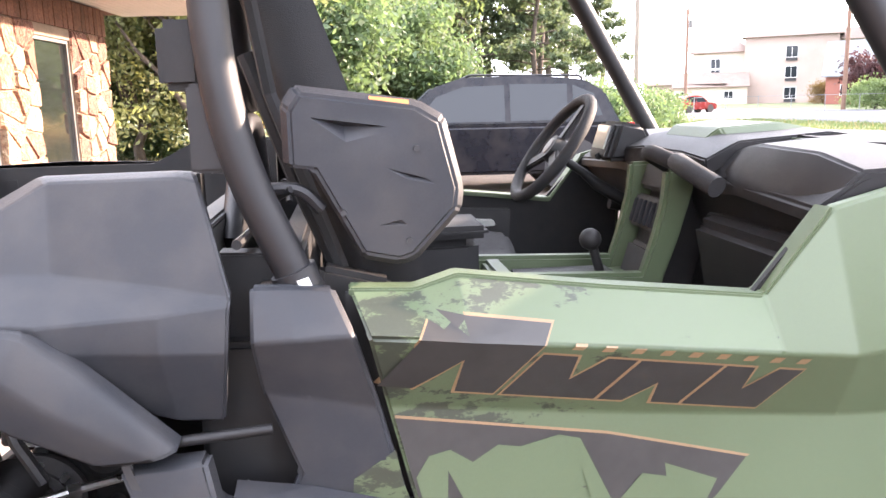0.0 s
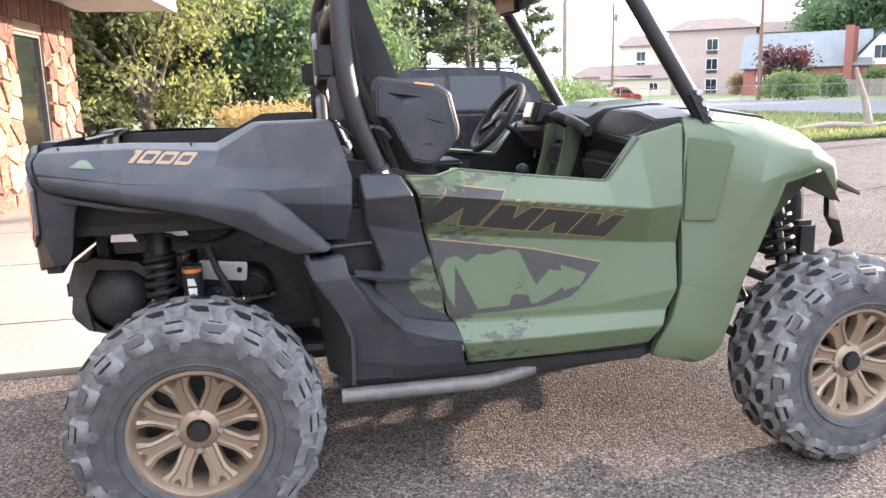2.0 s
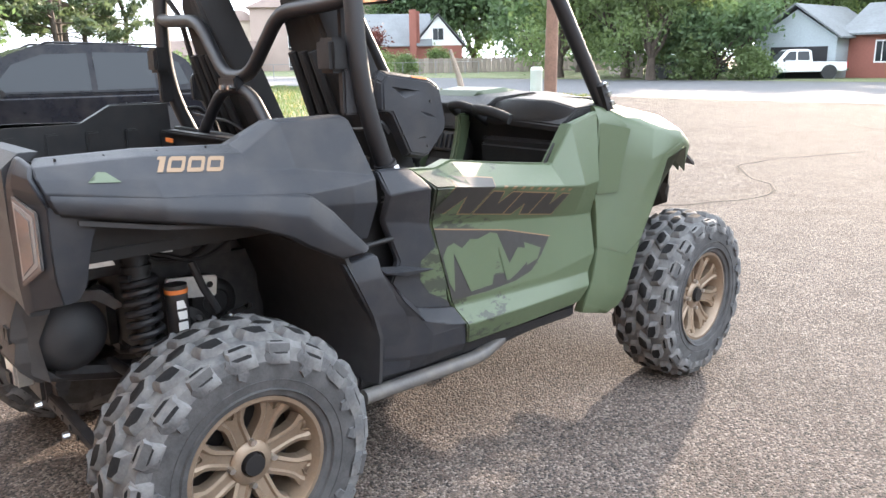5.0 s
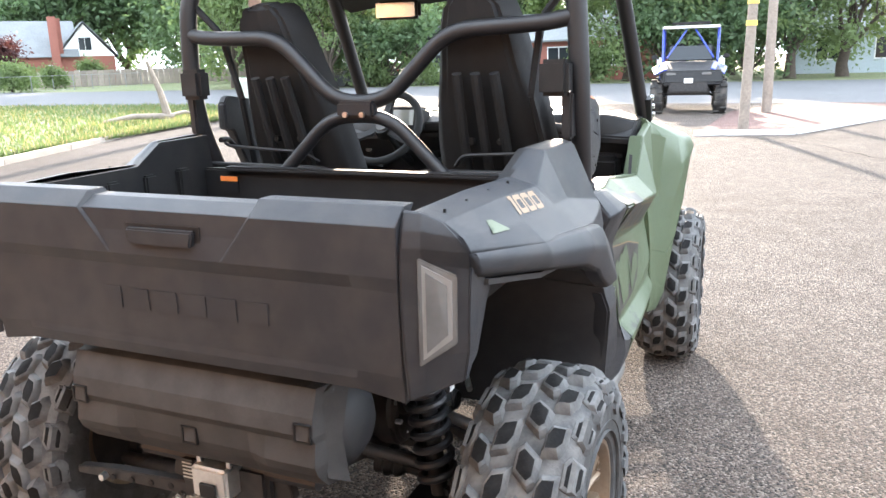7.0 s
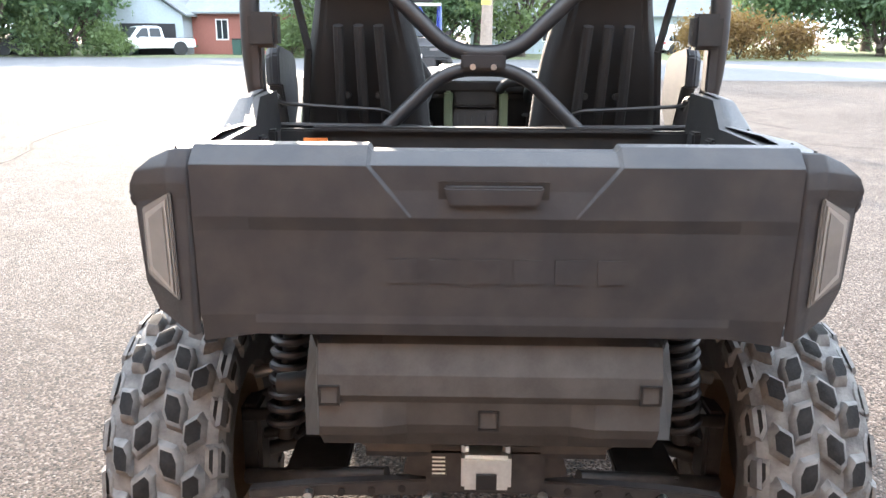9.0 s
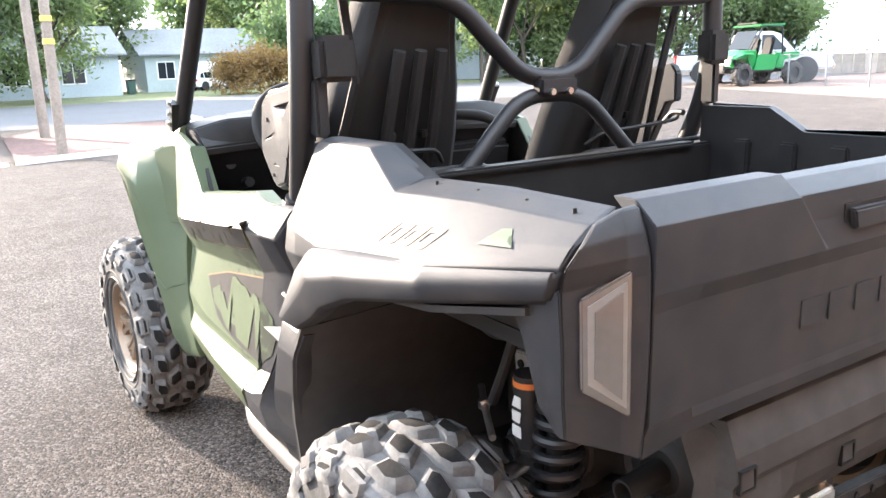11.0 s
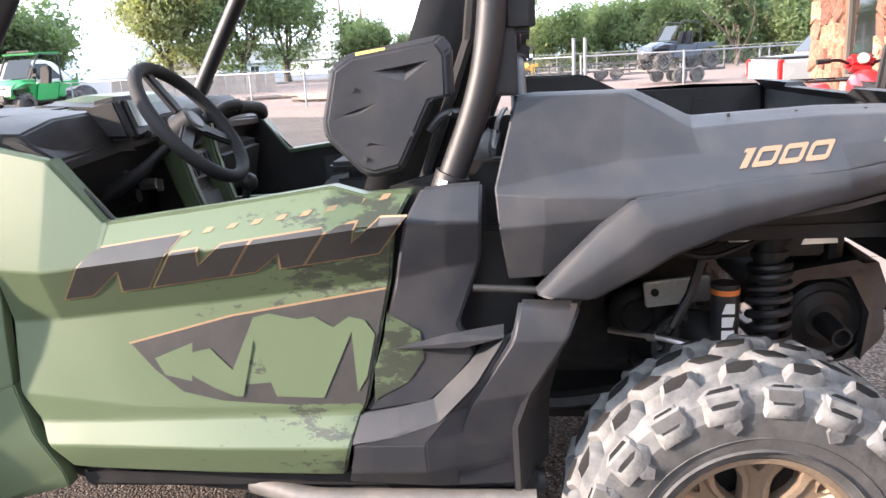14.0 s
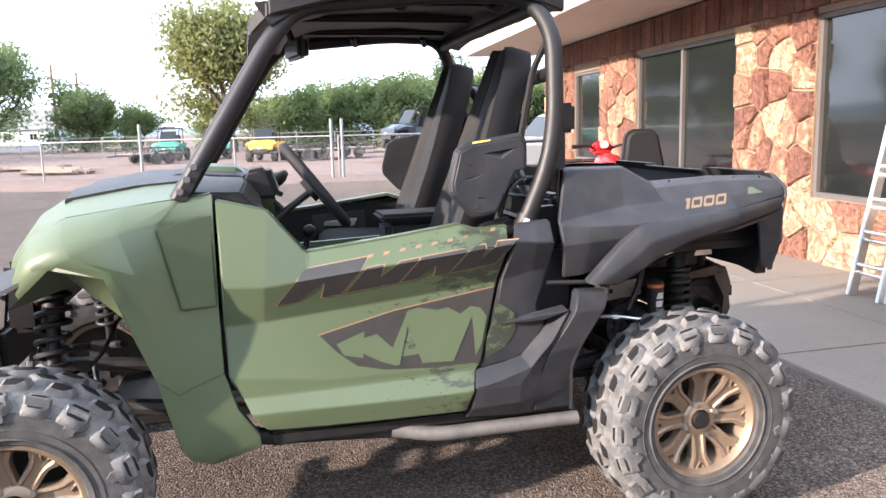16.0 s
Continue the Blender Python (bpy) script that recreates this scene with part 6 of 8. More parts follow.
# hitch receiver and labels
bm = bmesh.new()
box(bm, (-.33, 0, .50), (.10, .11, .085), None, 0.008)
hitch = part("hitch_receiver", bm, SHIELD, utv, "bare metal hitch receiver")
# black block for the shaded mouth of the receiver, which is solid
bm = bmesh.new()
box(bm, (-.383, 0, .485), (.01, .045, .035))
part("receiver_hole", bm, BLACK, hitch)
for y in (-.045, .045):
    bm = bmesh.new()
    rod(bm, (-.35, y, .54), (-.35, y, .556), .010, .009, 6)
    part("bolt", bm, STEEL, hitch)
bm = bmesh.new()
box(bm, (-.31, 0, .475), (.04, .27, .12), None, 0.012)
rear = part("rear_frame", bm, FRAME, utv, "black steel rear frame with a hitch plate")
for s in (1, -1):
    plate("frame_bar", side([(-.315, .12, .445), (-.31, .40, .425), (-.30, .55, .40), (-.30, .55, .378), (-.31, .40, .393), (-.315, .12, .405)], s), (.03, 0, 0), FRAME, rear, "", 0.003)
    # black discs in place of shaded holes through the bar
    for k in range(4):
        bm = bmesh.new()
        rod(bm, (-.3165, (.19 + .07 * k) * s, .420 - .006 * k), (-.312, (.19 + .07 * k) * s, .420 - .006 * k), .009, .009, 12)
        part("frame_hole", bm, BLACK, rear)
    plate("frame_web", side([(-.30, .13, .53), (-.30, .17, .53), (-.30, .19, .45), (-.30, .13, .44)], s), (.03, 0, 0), FRAME, rear, "", 0.003)
bm = bmesh.new()
box(bm, (-.333, .105, .495), (.004, .035, .06))
part("plate_label", bm, DARKPRINT, rear)
for k in range(5):
    bm = bmesh.new()
    box(bm, (-.336, .105, .475 + .010 * k), (.003, .029, .003))
    part("label_bar", bm, WHITEPRINT, rear)
for y in (-.13, .13, -.40, .40):
    bm = bmesh.new()
    rod(bm, (-.335, y, .42), (-.352, y, .42), .012, .010, 8)
    part("bolt", bm, STEEL, rear)
for pts in ([(.20, .40, .90), (.10, .43, .875), (.02, .44, .88), (-.08, .42, .93)], [(.15, -.40, .92), (.05, -.43, .87), (-.05, -.44, .88), (-.15, -.42, .93)], [(1.95, .35, .80), (2.0, .45, .70), (2.10, .50, .62)]):
    bm = bmesh.new()
    tube(bm, curve_points(pts, 5), .007, 6)
    part("cable", bm, BLACK, utv)
# machinery behind each rear wheel
for s in (1, -1):
    bm = bmesh.new()
    box(bm, (-.03, .33 * s, .862), (.50, .03, .062), None, 0.006)
    rail = part("frame_rail", bm, FRAME, utv, "black square frame rail")
    for x in (.10, -.06, -.20):
        bm = bmesh.new()
        rod(bm, (x, .344 * s, .868), (x, .354 * s, .868), .010, .009, 6)
        part("bolt", bm, FRAME, rail)
    for x0, x1, z in ((-.02, -.13, .915), (-.18, -.26, .905)):
        plate("heat_shield", side([(x0, .47, z - .012), (x1, .47, z - .010), (x1 + .005, .47, z + .016), (x0 - .015, .47, z + .018)], s), (0, .004 * s, 0), SHIELD, utv, "bare metal heat shield strip", 0.001)
    bm = bmesh.new()
    tube(bm, curve_points([(.14, .50 * s, .915), (.08, .51 * s, .888), (.02, .51 * s, .880), (-.06, .50 * s, .905), (-.12, .49 * s, .925)], 5), .0065, 6)
    part("cable", bm, BLACK, utv)
    bm = bmesh.new()
    tube(bm, [(.035, .46 * s, .86), (.06, .47 * s, .78), (.10, .47 * s, .70)], .012, 8)
    part("strut", bm, FRAME, utv)
    # corrugated joint boot and half shaft
    bm = bmesh.new()
    prof = [(.36, .062)] + [(.37 + .012 * k, (.060 if k % 2 else .050) - .0022 * k) for k in range(11)] + [(.505, .024)]
    lathe(bm, (0, 0, 0), (0, 1, 0), [(y * s, r) for y, r in prof], 20)
    bm.transform(Matrix.Translation((.0, 0, .64)))
    boot = part("joint_boot", bm, BLACK, utv, "black corrugated rubber boot", smooth=30)
    bm = bmesh.new()
    rod(bm, (0, .20 * s, .66), (0, .60 * s, .56), .016, .016, 10)
    part("half_shaft", bm, STEEL, utv)
    bm = bmesh.new()
    tube(bm, [(.24, .40 * s, .67), (.13, .47 * s, .675), (.02, .53 * s, .665)], .008, 8)
    rod(bm, (.155, .455 * s, .674), (.135, .467 * s, .675), .014, .014, 6)
    part("tie_rod", bm, STEEL, utv)
    bm = bmesh.new()
    lathe(bm, (0, 0, 0), (0, 1, 0), [(.22 * s, .075), (.315 * s, .075), (.33 * s, .06), (.332 * s, .045), (.325 * s, .040), (.325 * s, .002)], 28)
    bm.transform(Matrix.Translation((.16, 0, .68)))
    part("drive_cover", bm, BLACK, utv, "round black drive cover")
    # thin rail across the back of the seat
    bm = bmesh.new()
    tube(bm, rounded([(.585, .655 * s, 1.235), (.555, .62 * s, 1.215), (.55, .44 * s, 1.205), (.56, .30 * s, 1.198), (.60, .26 * s, 1.16)], .03), .006, 8)
    part("seat_rail", bm, CAGE, utv, "thin black rail behind the seat")


# ---- plants ----
def leaf_mesh(name, blobs, n, size, mat, seed, flat_z=1.0):
    """Many small leaves scattered through uneven clumps."""
    rnd = np.random.RandomState(seed)
    w = np.array([b[3] ** 2.2 for b in blobs])
    pick = rnd.choice(len(blobs), n, p=w / w.sum())
    B = np.array(blobs)[pick]
    d = rnd.normal(size=(n, 3))
    d /= np.linalg.norm(d, axis=1)[:, None]
    r = B[:, 3] * (rnd.uniform(0, 1, n) ** 0.6)
    c = B[:, :3] + d * (r * rnd.uniform(0.7, 1.45, n))[:, None] * np.array([1, 1, flat_z])
    a = rnd.normal(size=(n, 3))
    a /= np.linalg.norm(a, axis=1)[:, None]
    b = np.cross(a, rnd.normal(size=(n, 3)))
    b /= np.linalg.norm(b, axis=1)[:, None]
    s = size * rnd.uniform(0.6, 1.4, n)[:, None]
    v = np.stack([c - a * s, c + b * s * 0.45, c + a * s, c - b * s * 0.45], 1).reshape(-1, 3)
    me = bpy.data.meshes.new(name)
    me.from_pydata(v.tolist(), [], [(4 * i, 4 * i + 1, 4 * i + 2, 4 * i + 3) for i in range(n)])
    me.materials.append(mat)
    return me


def limb(bm, p, d, length, r, depth, rnd, tips, bend=0.25):
    pts, radii = [Vector(p)], [r]
    d = Vector(d).normalized()
    n = 4
    for k in range(n):
        d = (d + Vector((rnd.uniform(-bend, bend), rnd.uniform(-bend, bend), rnd.uniform(-.05, .2)))).normalized()
        pts.append(pts[-1] + d * length / n)
        radii.append(r * (1 - 0.55 * (k + 1) / n))
    tube(bm, pts, r, 7 if depth else 10, radii)
    tips.append(pts[-1])
    if depth < 2:
        for k in range(3 if depth == 0 else 2):
            i = rnd.randint(2, n)
            a = rnd.uniform(0, 2 * math.pi)
            dd = (d * 0.5 + Vector((math.cos(a), math.sin(a), rnd.uniform(0.1, 0.6)))).normalized()
            limb(bm, pts[i], dd, length * rnd.uniform(0.45, 0.65), radii[i] * 0.6, depth + 1, rnd, tips, bend)


def make_tree(label, height, spread, mat, seed, leaves=5200, size=0.16, trunk_r=0.2, bare=0.28, dense=1.0, shape="round"):
    rnd = random.Random(seed)
    t = thing("tree", label, "tree")
    bm = bmesh.new()
    tips = []
    if shape == "pine":
        pts = [Vector((rnd.uniform(-.12, .12) * k, rnd.uniform(-.12, .12) * k, height * k / 6)) for k in range(7)]
        tube(bm, pts, trunk_r, 9, [trunk_r * (1 - k / 6.6) for k in range(7)])
        for k in range(44):
            f = bare + (1 - bare) * k / 44
            a = rnd.uniform(0, 6.28)
            ln = spread * (1.15 - f) * rnd.uniform(0.6, 1.2)
            i = min(5, int(f * 6))
            base = pts[i].lerp(pts[i + 1], f * 6 - i)
            e = base + Vector((math.cos(a) * ln, math.sin(a) * ln, rnd.uniform(-.2, .5)))
            tube(bm, [base, base.lerp(e, .5) + Vector((0, 0, .1)), e], .03, 5, [.045, .03, .012])
            tips += [base.lerp(e, .6), e]
        blobs = [(p.x + rnd.uniform(-.3, .3), p.y + rnd.uniform(-.3, .3), p.z + rnd.uniform(-.1, .3), rnd.uniform(.22, .55) * dense) for p in tips]
        flat_z = 0.55
    else:
        trunk_top = height * bare
        tube(bm, [(0, 0, -.1), (rnd.uniform(-.1, .1), rnd.uniform(-.1, .1), trunk_top * .5), (rnd.uniform(-.2, .2), rnd.uniform(-.2, .2), trunk_top)], trunk_r, 10, [trunk_r * 1.35, trunk_r, trunk_r * .85])
        for k in range(6):
            a = 2 * math.pi * k / 6 + rnd.uniform(-.4, .4)
            lean = rnd.uniform(0.25, 0.9)
            limb(bm, (0, 0, trunk_top * rnd.uniform(.8, 1)), (math.cos(a) * lean, math.sin(a) * lean, 1), height * rnd.uniform(.35, .5), trunk_r * .5, 0, rnd, tips)
        blobs = []
        for p in tips:
            k = min(1.0, spread / max(.1, Vector((p.x, p.y, 0)).length))
            blobs.append((p.x * k, p.y * k, min(p.z, height * .93), rnd.uniform(.45, 1.0) * spread * .34 * dense))
        for k in range(22 if bare < .2 else 8):
            a = rnd.uniform(0, 6.28)
            f = rnd.uniform(bare * .6 + .04, .8)
            w = spread * rnd.uniform(.35, .85) * (1 - .35 * f)
            blobs.append((math.cos(a) * w, math.sin(a) * w, height * f, spread * rnd.uniform(.18, .34) * dense))
        flat_z = 0.85
    part("trunk", bm, BARK, t)
    me = leaf_mesh("crown", blobs, leaves, size, mat, seed, flat_z)
    cr = new("crown", me)
    cr.parent = t
    return t


def scatter(t, spots):
    """The first of the spots takes the tree itself, the others copies."""
    x, y, sc, rz = spots[0]
    t.matrix_basis = pose(x, y, gz(x, y) - .03, 0, 0, rz) @ Matrix.Scale(sc, 4)
    for x, y, sc, rz in spots[1:]:
        o = copy_thing(t, pose(x, y, gz(x, y) - .03, 0, 0, rz))
        o.scale = (sc, sc, sc)


NEAR = [
    (make_tree("tall green broadleaf tree in full leaf", 9.5, 3.4, LEAF, 1, 24000, .11, .20, .10, 1.2), [(-5.6, 23.81, 1, 0), (-0.46, 25.5, 1, 70), (-9.54, 22.16, 1.05, 120), (-13.39, 20.52, 1.1, 200), (1.88, 27.08, 0.95, 310)]),
    (make_tree("thin yellow-green tree with drooping bare twigs", 6.8, 2.6, LEAF_YELLOW, 2, 26000, .07, .13, .18, 1.15), [(-2.6, 15.71, 1, 30), (-4.16, 17.25, 0.9, 110)]),
    (make_tree("dark green bushy tree", 6.4, 2.7, LEAF_DARK, 3, 24000, .10, .15, .03, 1.3), [(-0.16, 20, 1, 0), (-3.09, 20.7, 1, 80), (-6.42, 18.97, 1.05, 150), (2.45, 22.6, 0.85, 220), (-9.6, 18.26, 1, 20)]),
    (make_tree("tall thin pine with sparse needles and bare stem", 13.0, 2.3, NEEDLE, 4, 13000, .11, .17, .22, 1.2, "pine"), [(3.01, 29.12, 1, 0), (4.26, 33.17, 1.1, 90), (6.15, 30.74, 0.95, 200), (7.39, 35.29, 1.1, 40), (9.1, 32.35, 1, 130), (10.75, 36.41, 1.05, 310), (0.94, 31.05, 1.05, 250), (8.39, 29.82, 0.85, 20), (12.07, 38.46, 0.95, 77), (-1.93, 32.95, 1.1, 15), (13.71, 37.52, 0.85, 160), (5.35, 28.21, 0.8, 120)]),
    (make_tree("dark green leafy shrub", 1.8, 1.7, LEAF_DARK, 5, 15000, .07, .07, .03, 1.35), [(4.27, 22.17, 1, 0), (6.81, 23.76, 1.1, 120), (9.57, 24.86, 1.15, 210), (11.86, 27.95, 1.1, 60), (14.13, 31.53, 1, 10), (1.76, 19.57, 0.8, 45), (-4.31, 18.65, 0.6, 90), (10.8, 29.41, 1.2, 250), (16.14, 36.61, 1, 170)]),
]
FAR = [
    (make_tree("large green street tree in full leaf", 9.0, 3.8, LEAF, 21, 12000, .14, .26, .14, 1.2), [(43.5, 27, 1.1, 40), (47, 31.5, 1.15, 200), (47.5, 38, 1.2, 10), (47.6, 8.2, 1, 90), (48.5, 3.2, 1.15, 150), (47.6, -1, 1.1, 20), (50, -3.8, 1.2, 300), (58, 3, 1.4, 10), (60, 14, 1.3, 80), (61, 24, 1.3, 170), (66, -10, 1.3, 60), (70, -24, 1.4, 200), (42.9, -40.0, 1.2, 10), (43.3, -45.1, 1.25, 80), (38.9, -45.0, 1.15, 190), (39.8, -50.6, 1.1, 260), (32.1, -73.4, 1.45, 120), (29.2, -77.8, 1.5, 300), (25.8, -82.1, 1.4, 200)]),
    (make_tree("dark green roadside tree", 7.2, 3.4, LEAF_DARK, 22, 6500, .18, .22, .08, 1.3), [(46, 24, 1, 60), (50, 28, 1.1, 0), (56, -30, 1.3, 0), (52, -40, 1.4, 130), (46, -47, 1.3, 70), (40, -54, 1.4, 210), (58, -24, 1.2, 90), (47.5, 5.6, 1, 250), (46.8, 1.2, 0.9, 30), (60, -34, 1.5, 140), (49, -45, 1.4, 200), (52, 34, 1.2, 100)]),
    (make_tree("green clipped shrub by the street", 3.0, 2.2, LEAF, 23, 4500, .13, .08, .04, 1.35), [(46, 21.5, 0.8, 0), (45.8, 10.2, 0.9, 100), (56.08, 73.03, 1, 0), (61.75, 79.33, 1.1, 60), (50.29, 68.72, 1, 200), (44.77, 59.42, 1, 30), (66.06, 73.55, 1.2, 90), (53.5, 64.88, 0.9, 0), (45, 25, 0.9, 40), (52, -46, 0.8, 20), (45.5, -27, 0.9, 60)]),
    (make_tree("large cottonwood turning yellow", 8.4, 3.9, LEAF_YELLOW, 6, 24000, .15, .30, .24, 1.3), [(2.58, -57.72, 1.32, 0), (33.4, -69.6, 1.25, 220)]),
    (make_tree("leafy green tree behind the yard", 6.0, 3.0, LEAF, 7, 11000, .14, .15, .03, 1.3), [(-11.06, -60.02, 1.09, 0), (-15.07, -62.31, 1.15, 80), (-19.43, -61.16, 1.09, 150), (-23.67, -64.6, 1.2, 220), (-28.83, -64.6, 1.26, 30), (-34.56, -66.89, 1.26, 270), (11.28, -76.06, 0.86, 10), (16.56, -85.23, 0.92, 60), (-2.93, -64.6, 1.03, 100), (36.5, -54, 1.3, 0), (-7.05, -66.89, 1.03, 40), (16.33, -76.06, 1.26, 290), (-41.43, -63.45, 1.26, 200), (-12.78, -69.18, 1.26, 120), (-20.8, -71.48, 1.38, 60), (-31.12, -73.77, 1.38, 10), (-5.7, -71.7, 1.1, 10), (-8.1, -69.4, 1.2, 95), (-11.0, -72.1, 1.15, 170), (-13.2, -69.7, 1.2, 250), (-16.3, -72.1, 1.2, 330), (-18.4, -69.5, 1.15, 60), (-21.8, -71.7, 1.2, 140), (-24.3, -68.8, 1.2, 15), (-29.1, -70.2, 1.3, 45), (0.1, -67.9, 0.9, 200), (3.8, -68.8, 0.85, 20)]),
    (make_tree("dark narrow poplar tree", 8.5, 1.5, LEAF_DARK, 8, 5200, .15, .16, .10, 1.3), [(-13.93, -53.14, 0.97, 0)]),
    (make_tree("small ornamental tree with plum-coloured leaves", 5.6, 3.0, PLUM, 9, 5200, .18, .15, .14, 1.25), [(60.4, 82.5, 1.25, 0)]),
    (make_tree("rust and yellow roadside shrub", 3.2, 2.6, RUST, 10, 5200, .12, .08, .05, 1.25), [(46.5, -14.3, 0.9, 0), (47.5, -17, 1, 100), (46.2, -19.6, 0.8, 210), (41, -37, 0.5, 10), (68.49, 103.72, 1.1, 40)]),
    (make_tree("white-stemmed birch beside the lawn", 8.0, 2.4, LEAF, 12, 5200, .16, .13, .38, 1.1), [(46, -33, 1, 0), (45, -35.5, 1.05, 90), (44, -31, 0.9, 200), (41.5, -40, 1, 30)]),
    (make_tree("huge shade tree behind the houses", 17, 8.5, LEAF_DARK, 13, 12000, .36, .5, .12, 1.2), [(94.8, 113, 1.35, 80), (99.6, 102, 1.3, 200), (102.5, 92, 1.2, 300), (74, -8, .85, 20), (78, 6, .9, 100), (72, 24, .8, 170), (80, -24, .9, 250), (74, -38, .85, 310), (84, 40, 1.0, 60), (66, -54, .8, 130), (70, 34, .75, 10), (90.25, 108.87, 1.25, 0), (78.36, 68.19, 1, 90), (93.13, 72.97, 1.1, 30), (67.21, 51.58, 1, 200), (62, 38, 0.8, 60), (84.98, 56.52, 1, 140)]),
]
for t, spots in NEAR + FAR:
    scatter(t, spots)


def plume_clump(at, seed, label="clump of tall straw-coloured grass plumes"):
    rnd = random.Random(seed)
    g = thing("grass_clump", label, "grass", "straw grass clumps", at, "stuff")
    bm = bmesh.new()
    for k in range(70):
        a, r = rnd.uniform(0, 6.28), rnd.uniform(0, .35)
        b = Vector((math.cos(a) * r, math.sin(a) * r, 0))
        e = b * 1.8 + Vector((0, 0, rnd.uniform(.7, 1.25)))
        tube(bm, [b, b.lerp(e, .6), e], .006, 3, [.008, .006, .004])
        for j in range(14):
            c = b.lerp(e, rnd.uniform(.62, 1.04)) + Vector((rnd.uniform(-.06, .06), rnd.uniform(-.06, .06), 0))
            u = Vector((rnd.uniform(-1, 1), rnd.uniform(-1, 1), rnd.uniform(.2, 1))).normalized() * .06
            w = u.orthogonal().normalized() * .014
            bm.faces.new([bm.verts.new(q) for q in (c - u, c + w, c + u, c - w)])
    part("plumes", bm, STRAW, g)
    return g


pc = plume_clump(pose(-.75, 16.65, 0), 1)
for x, y, k in ((-.3, 16.85, 1.0), (.6, 16.6, 1.05), (1.75, 16.65, .95), (2.15, 16.9, 1.05), (11.0, 44.4, 1.6), (12.4, 45.5, 1.7), (14.3, 47.6, 1.6), (16.2, 49.7, 1.7), (19.3, 56.8, 1.7)):
    copy_thing(pc, pose(x, y, gz(x, y), 0, 0, x * 70)).scale = (k * 1.25, k * 1.25, k)


def blades(name, outline, n, h, mat, label, seed):
    """Grass blades strewn over a convex outline."""
    rnd = np.random.RandomState(seed)
    P = np.array(outline)
    tri = rnd.randint(1, len(P) - 1, n)
    u, v = rnd.uniform(0, 1, n), rnd.uniform(0, 1, n)
    f = u + v > 1
    u[f], v[f] = 1 - u[f], 1 - v[f]
    c = P[0] + (P[tri] - P[0]) * u[:, None] + (P[tri + 1] - P[0]) * v[:, None]
    a = rnd.uniform(0, 6.28, n)
    hh = h * rnd.uniform(.4, 1.3, n)
    w = np.stack([np.cos(a), np.sin(a)], 1) * .02
    l = np.stack([np.cos(a * 3), np.sin(a * 3)], 1) * (hh * .5)[:, None]
    V = np.zeros((n, 3, 3))
    V[:, 0, :2], V[:, 1, :2], V[:, 2, :2] = c - w, c + w, c + l
    V[:, 2, 2] = hh
    V[:, :, 2] += .045 + np.array([gz(px, py) for px, py in c])[:, None]
    me = bpy.data.meshes.new(name)
    me.from_pydata(V.reshape(-1, 3).tolist(), [], [(3 * i, 3 * i + 1, 3 * i + 2) for i in range(n)])
    me.materials.append(mat)
    return tagged(new(name, me), label, "grass", kind="stuff")


GRASSBLADE = leaf("grass_blade", (0.070, 0.100, 0.040))
GRASSDRY = leaf("dry_grass_blade", (0.17, 0.15, 0.08))
ISLAND = [(7.5, 11.5), (15.3, 14.5), (22.5, 15.4), (23.8, 24), (23.5, 40), (12, 40)]
blades("grass", ISLAND, 26000, .13, GRASSBLADE, "uncut green grass on the island", 1)
blades("grass", ISLAND, 5500, .16, GRASSDRY, "dry straw-coloured grass on the island", 2)
blades("grass", [(-9, 15), (6.8, 15), (6.8, 30), (-9, 30)], 12000, .25, GRASSDRY, "tall dry grass under the trees", 3)


# ---- vehicles ----
def paint(name, c, rough=0.25, coat=0.6, spec=0.5):
    return material(name, c, rough, spread=0.06, grain=200, blotch=2, coat=coat, dust=0.04, spec=spec)


AUTOGLASS = material("tinted_car_glass", (0.02, 0.024, 0.028), 0.04, spread=0.0, spec=0.35, coat=0.0)
CHROME = material("chrome", (0.75, 0.75, 0.75), 0.12, metal=1.0, spread=0.03)
TYRE = material("road_tyre", (0.025, 0.025, 0.025), 0.8, dust=0.2)


def road_wheel(parent, x, y, r, w, s, rim_mat):
    wl = new("wheel")
    wl.parent = parent
    wl.matrix_basis = pose(x, y, r) @ Matrix.Diagonal((1, s, 1, 1))
    bm = bmesh.new()
    lathe(bm, (0, 0, 0), (0, 1, 0), [(-w / 2, r * .62), (-w / 2, r * .93), (-w * .38, r), (w * .38, r), (w / 2, r * .93), (w / 2, r * .62)], 32)
    part("tyre", bm, TYRE, wl)
    bm = bmesh.new()
    lathe(bm, (0, 0, 0), (0, 1, 0), [(w * .5, r * .64), (w * .44, r * .58), (w * .1, r * .55), (w * .1, 0.001)], 32)
    for k in range(10):
        a = 2 * math.pi * k / 10
        box(bm, (math.cos(a) * r * .33, w * .36, math.sin(a) * r * .33), (r * .56, .03, r * .1), rot(0, -math.degrees(a), 0))
    rod(bm, (0, w * .2, 0), (0, w * .44, 0), r * .14, r * .12, 16)
    part("rim", bm, rim_mat, wl)


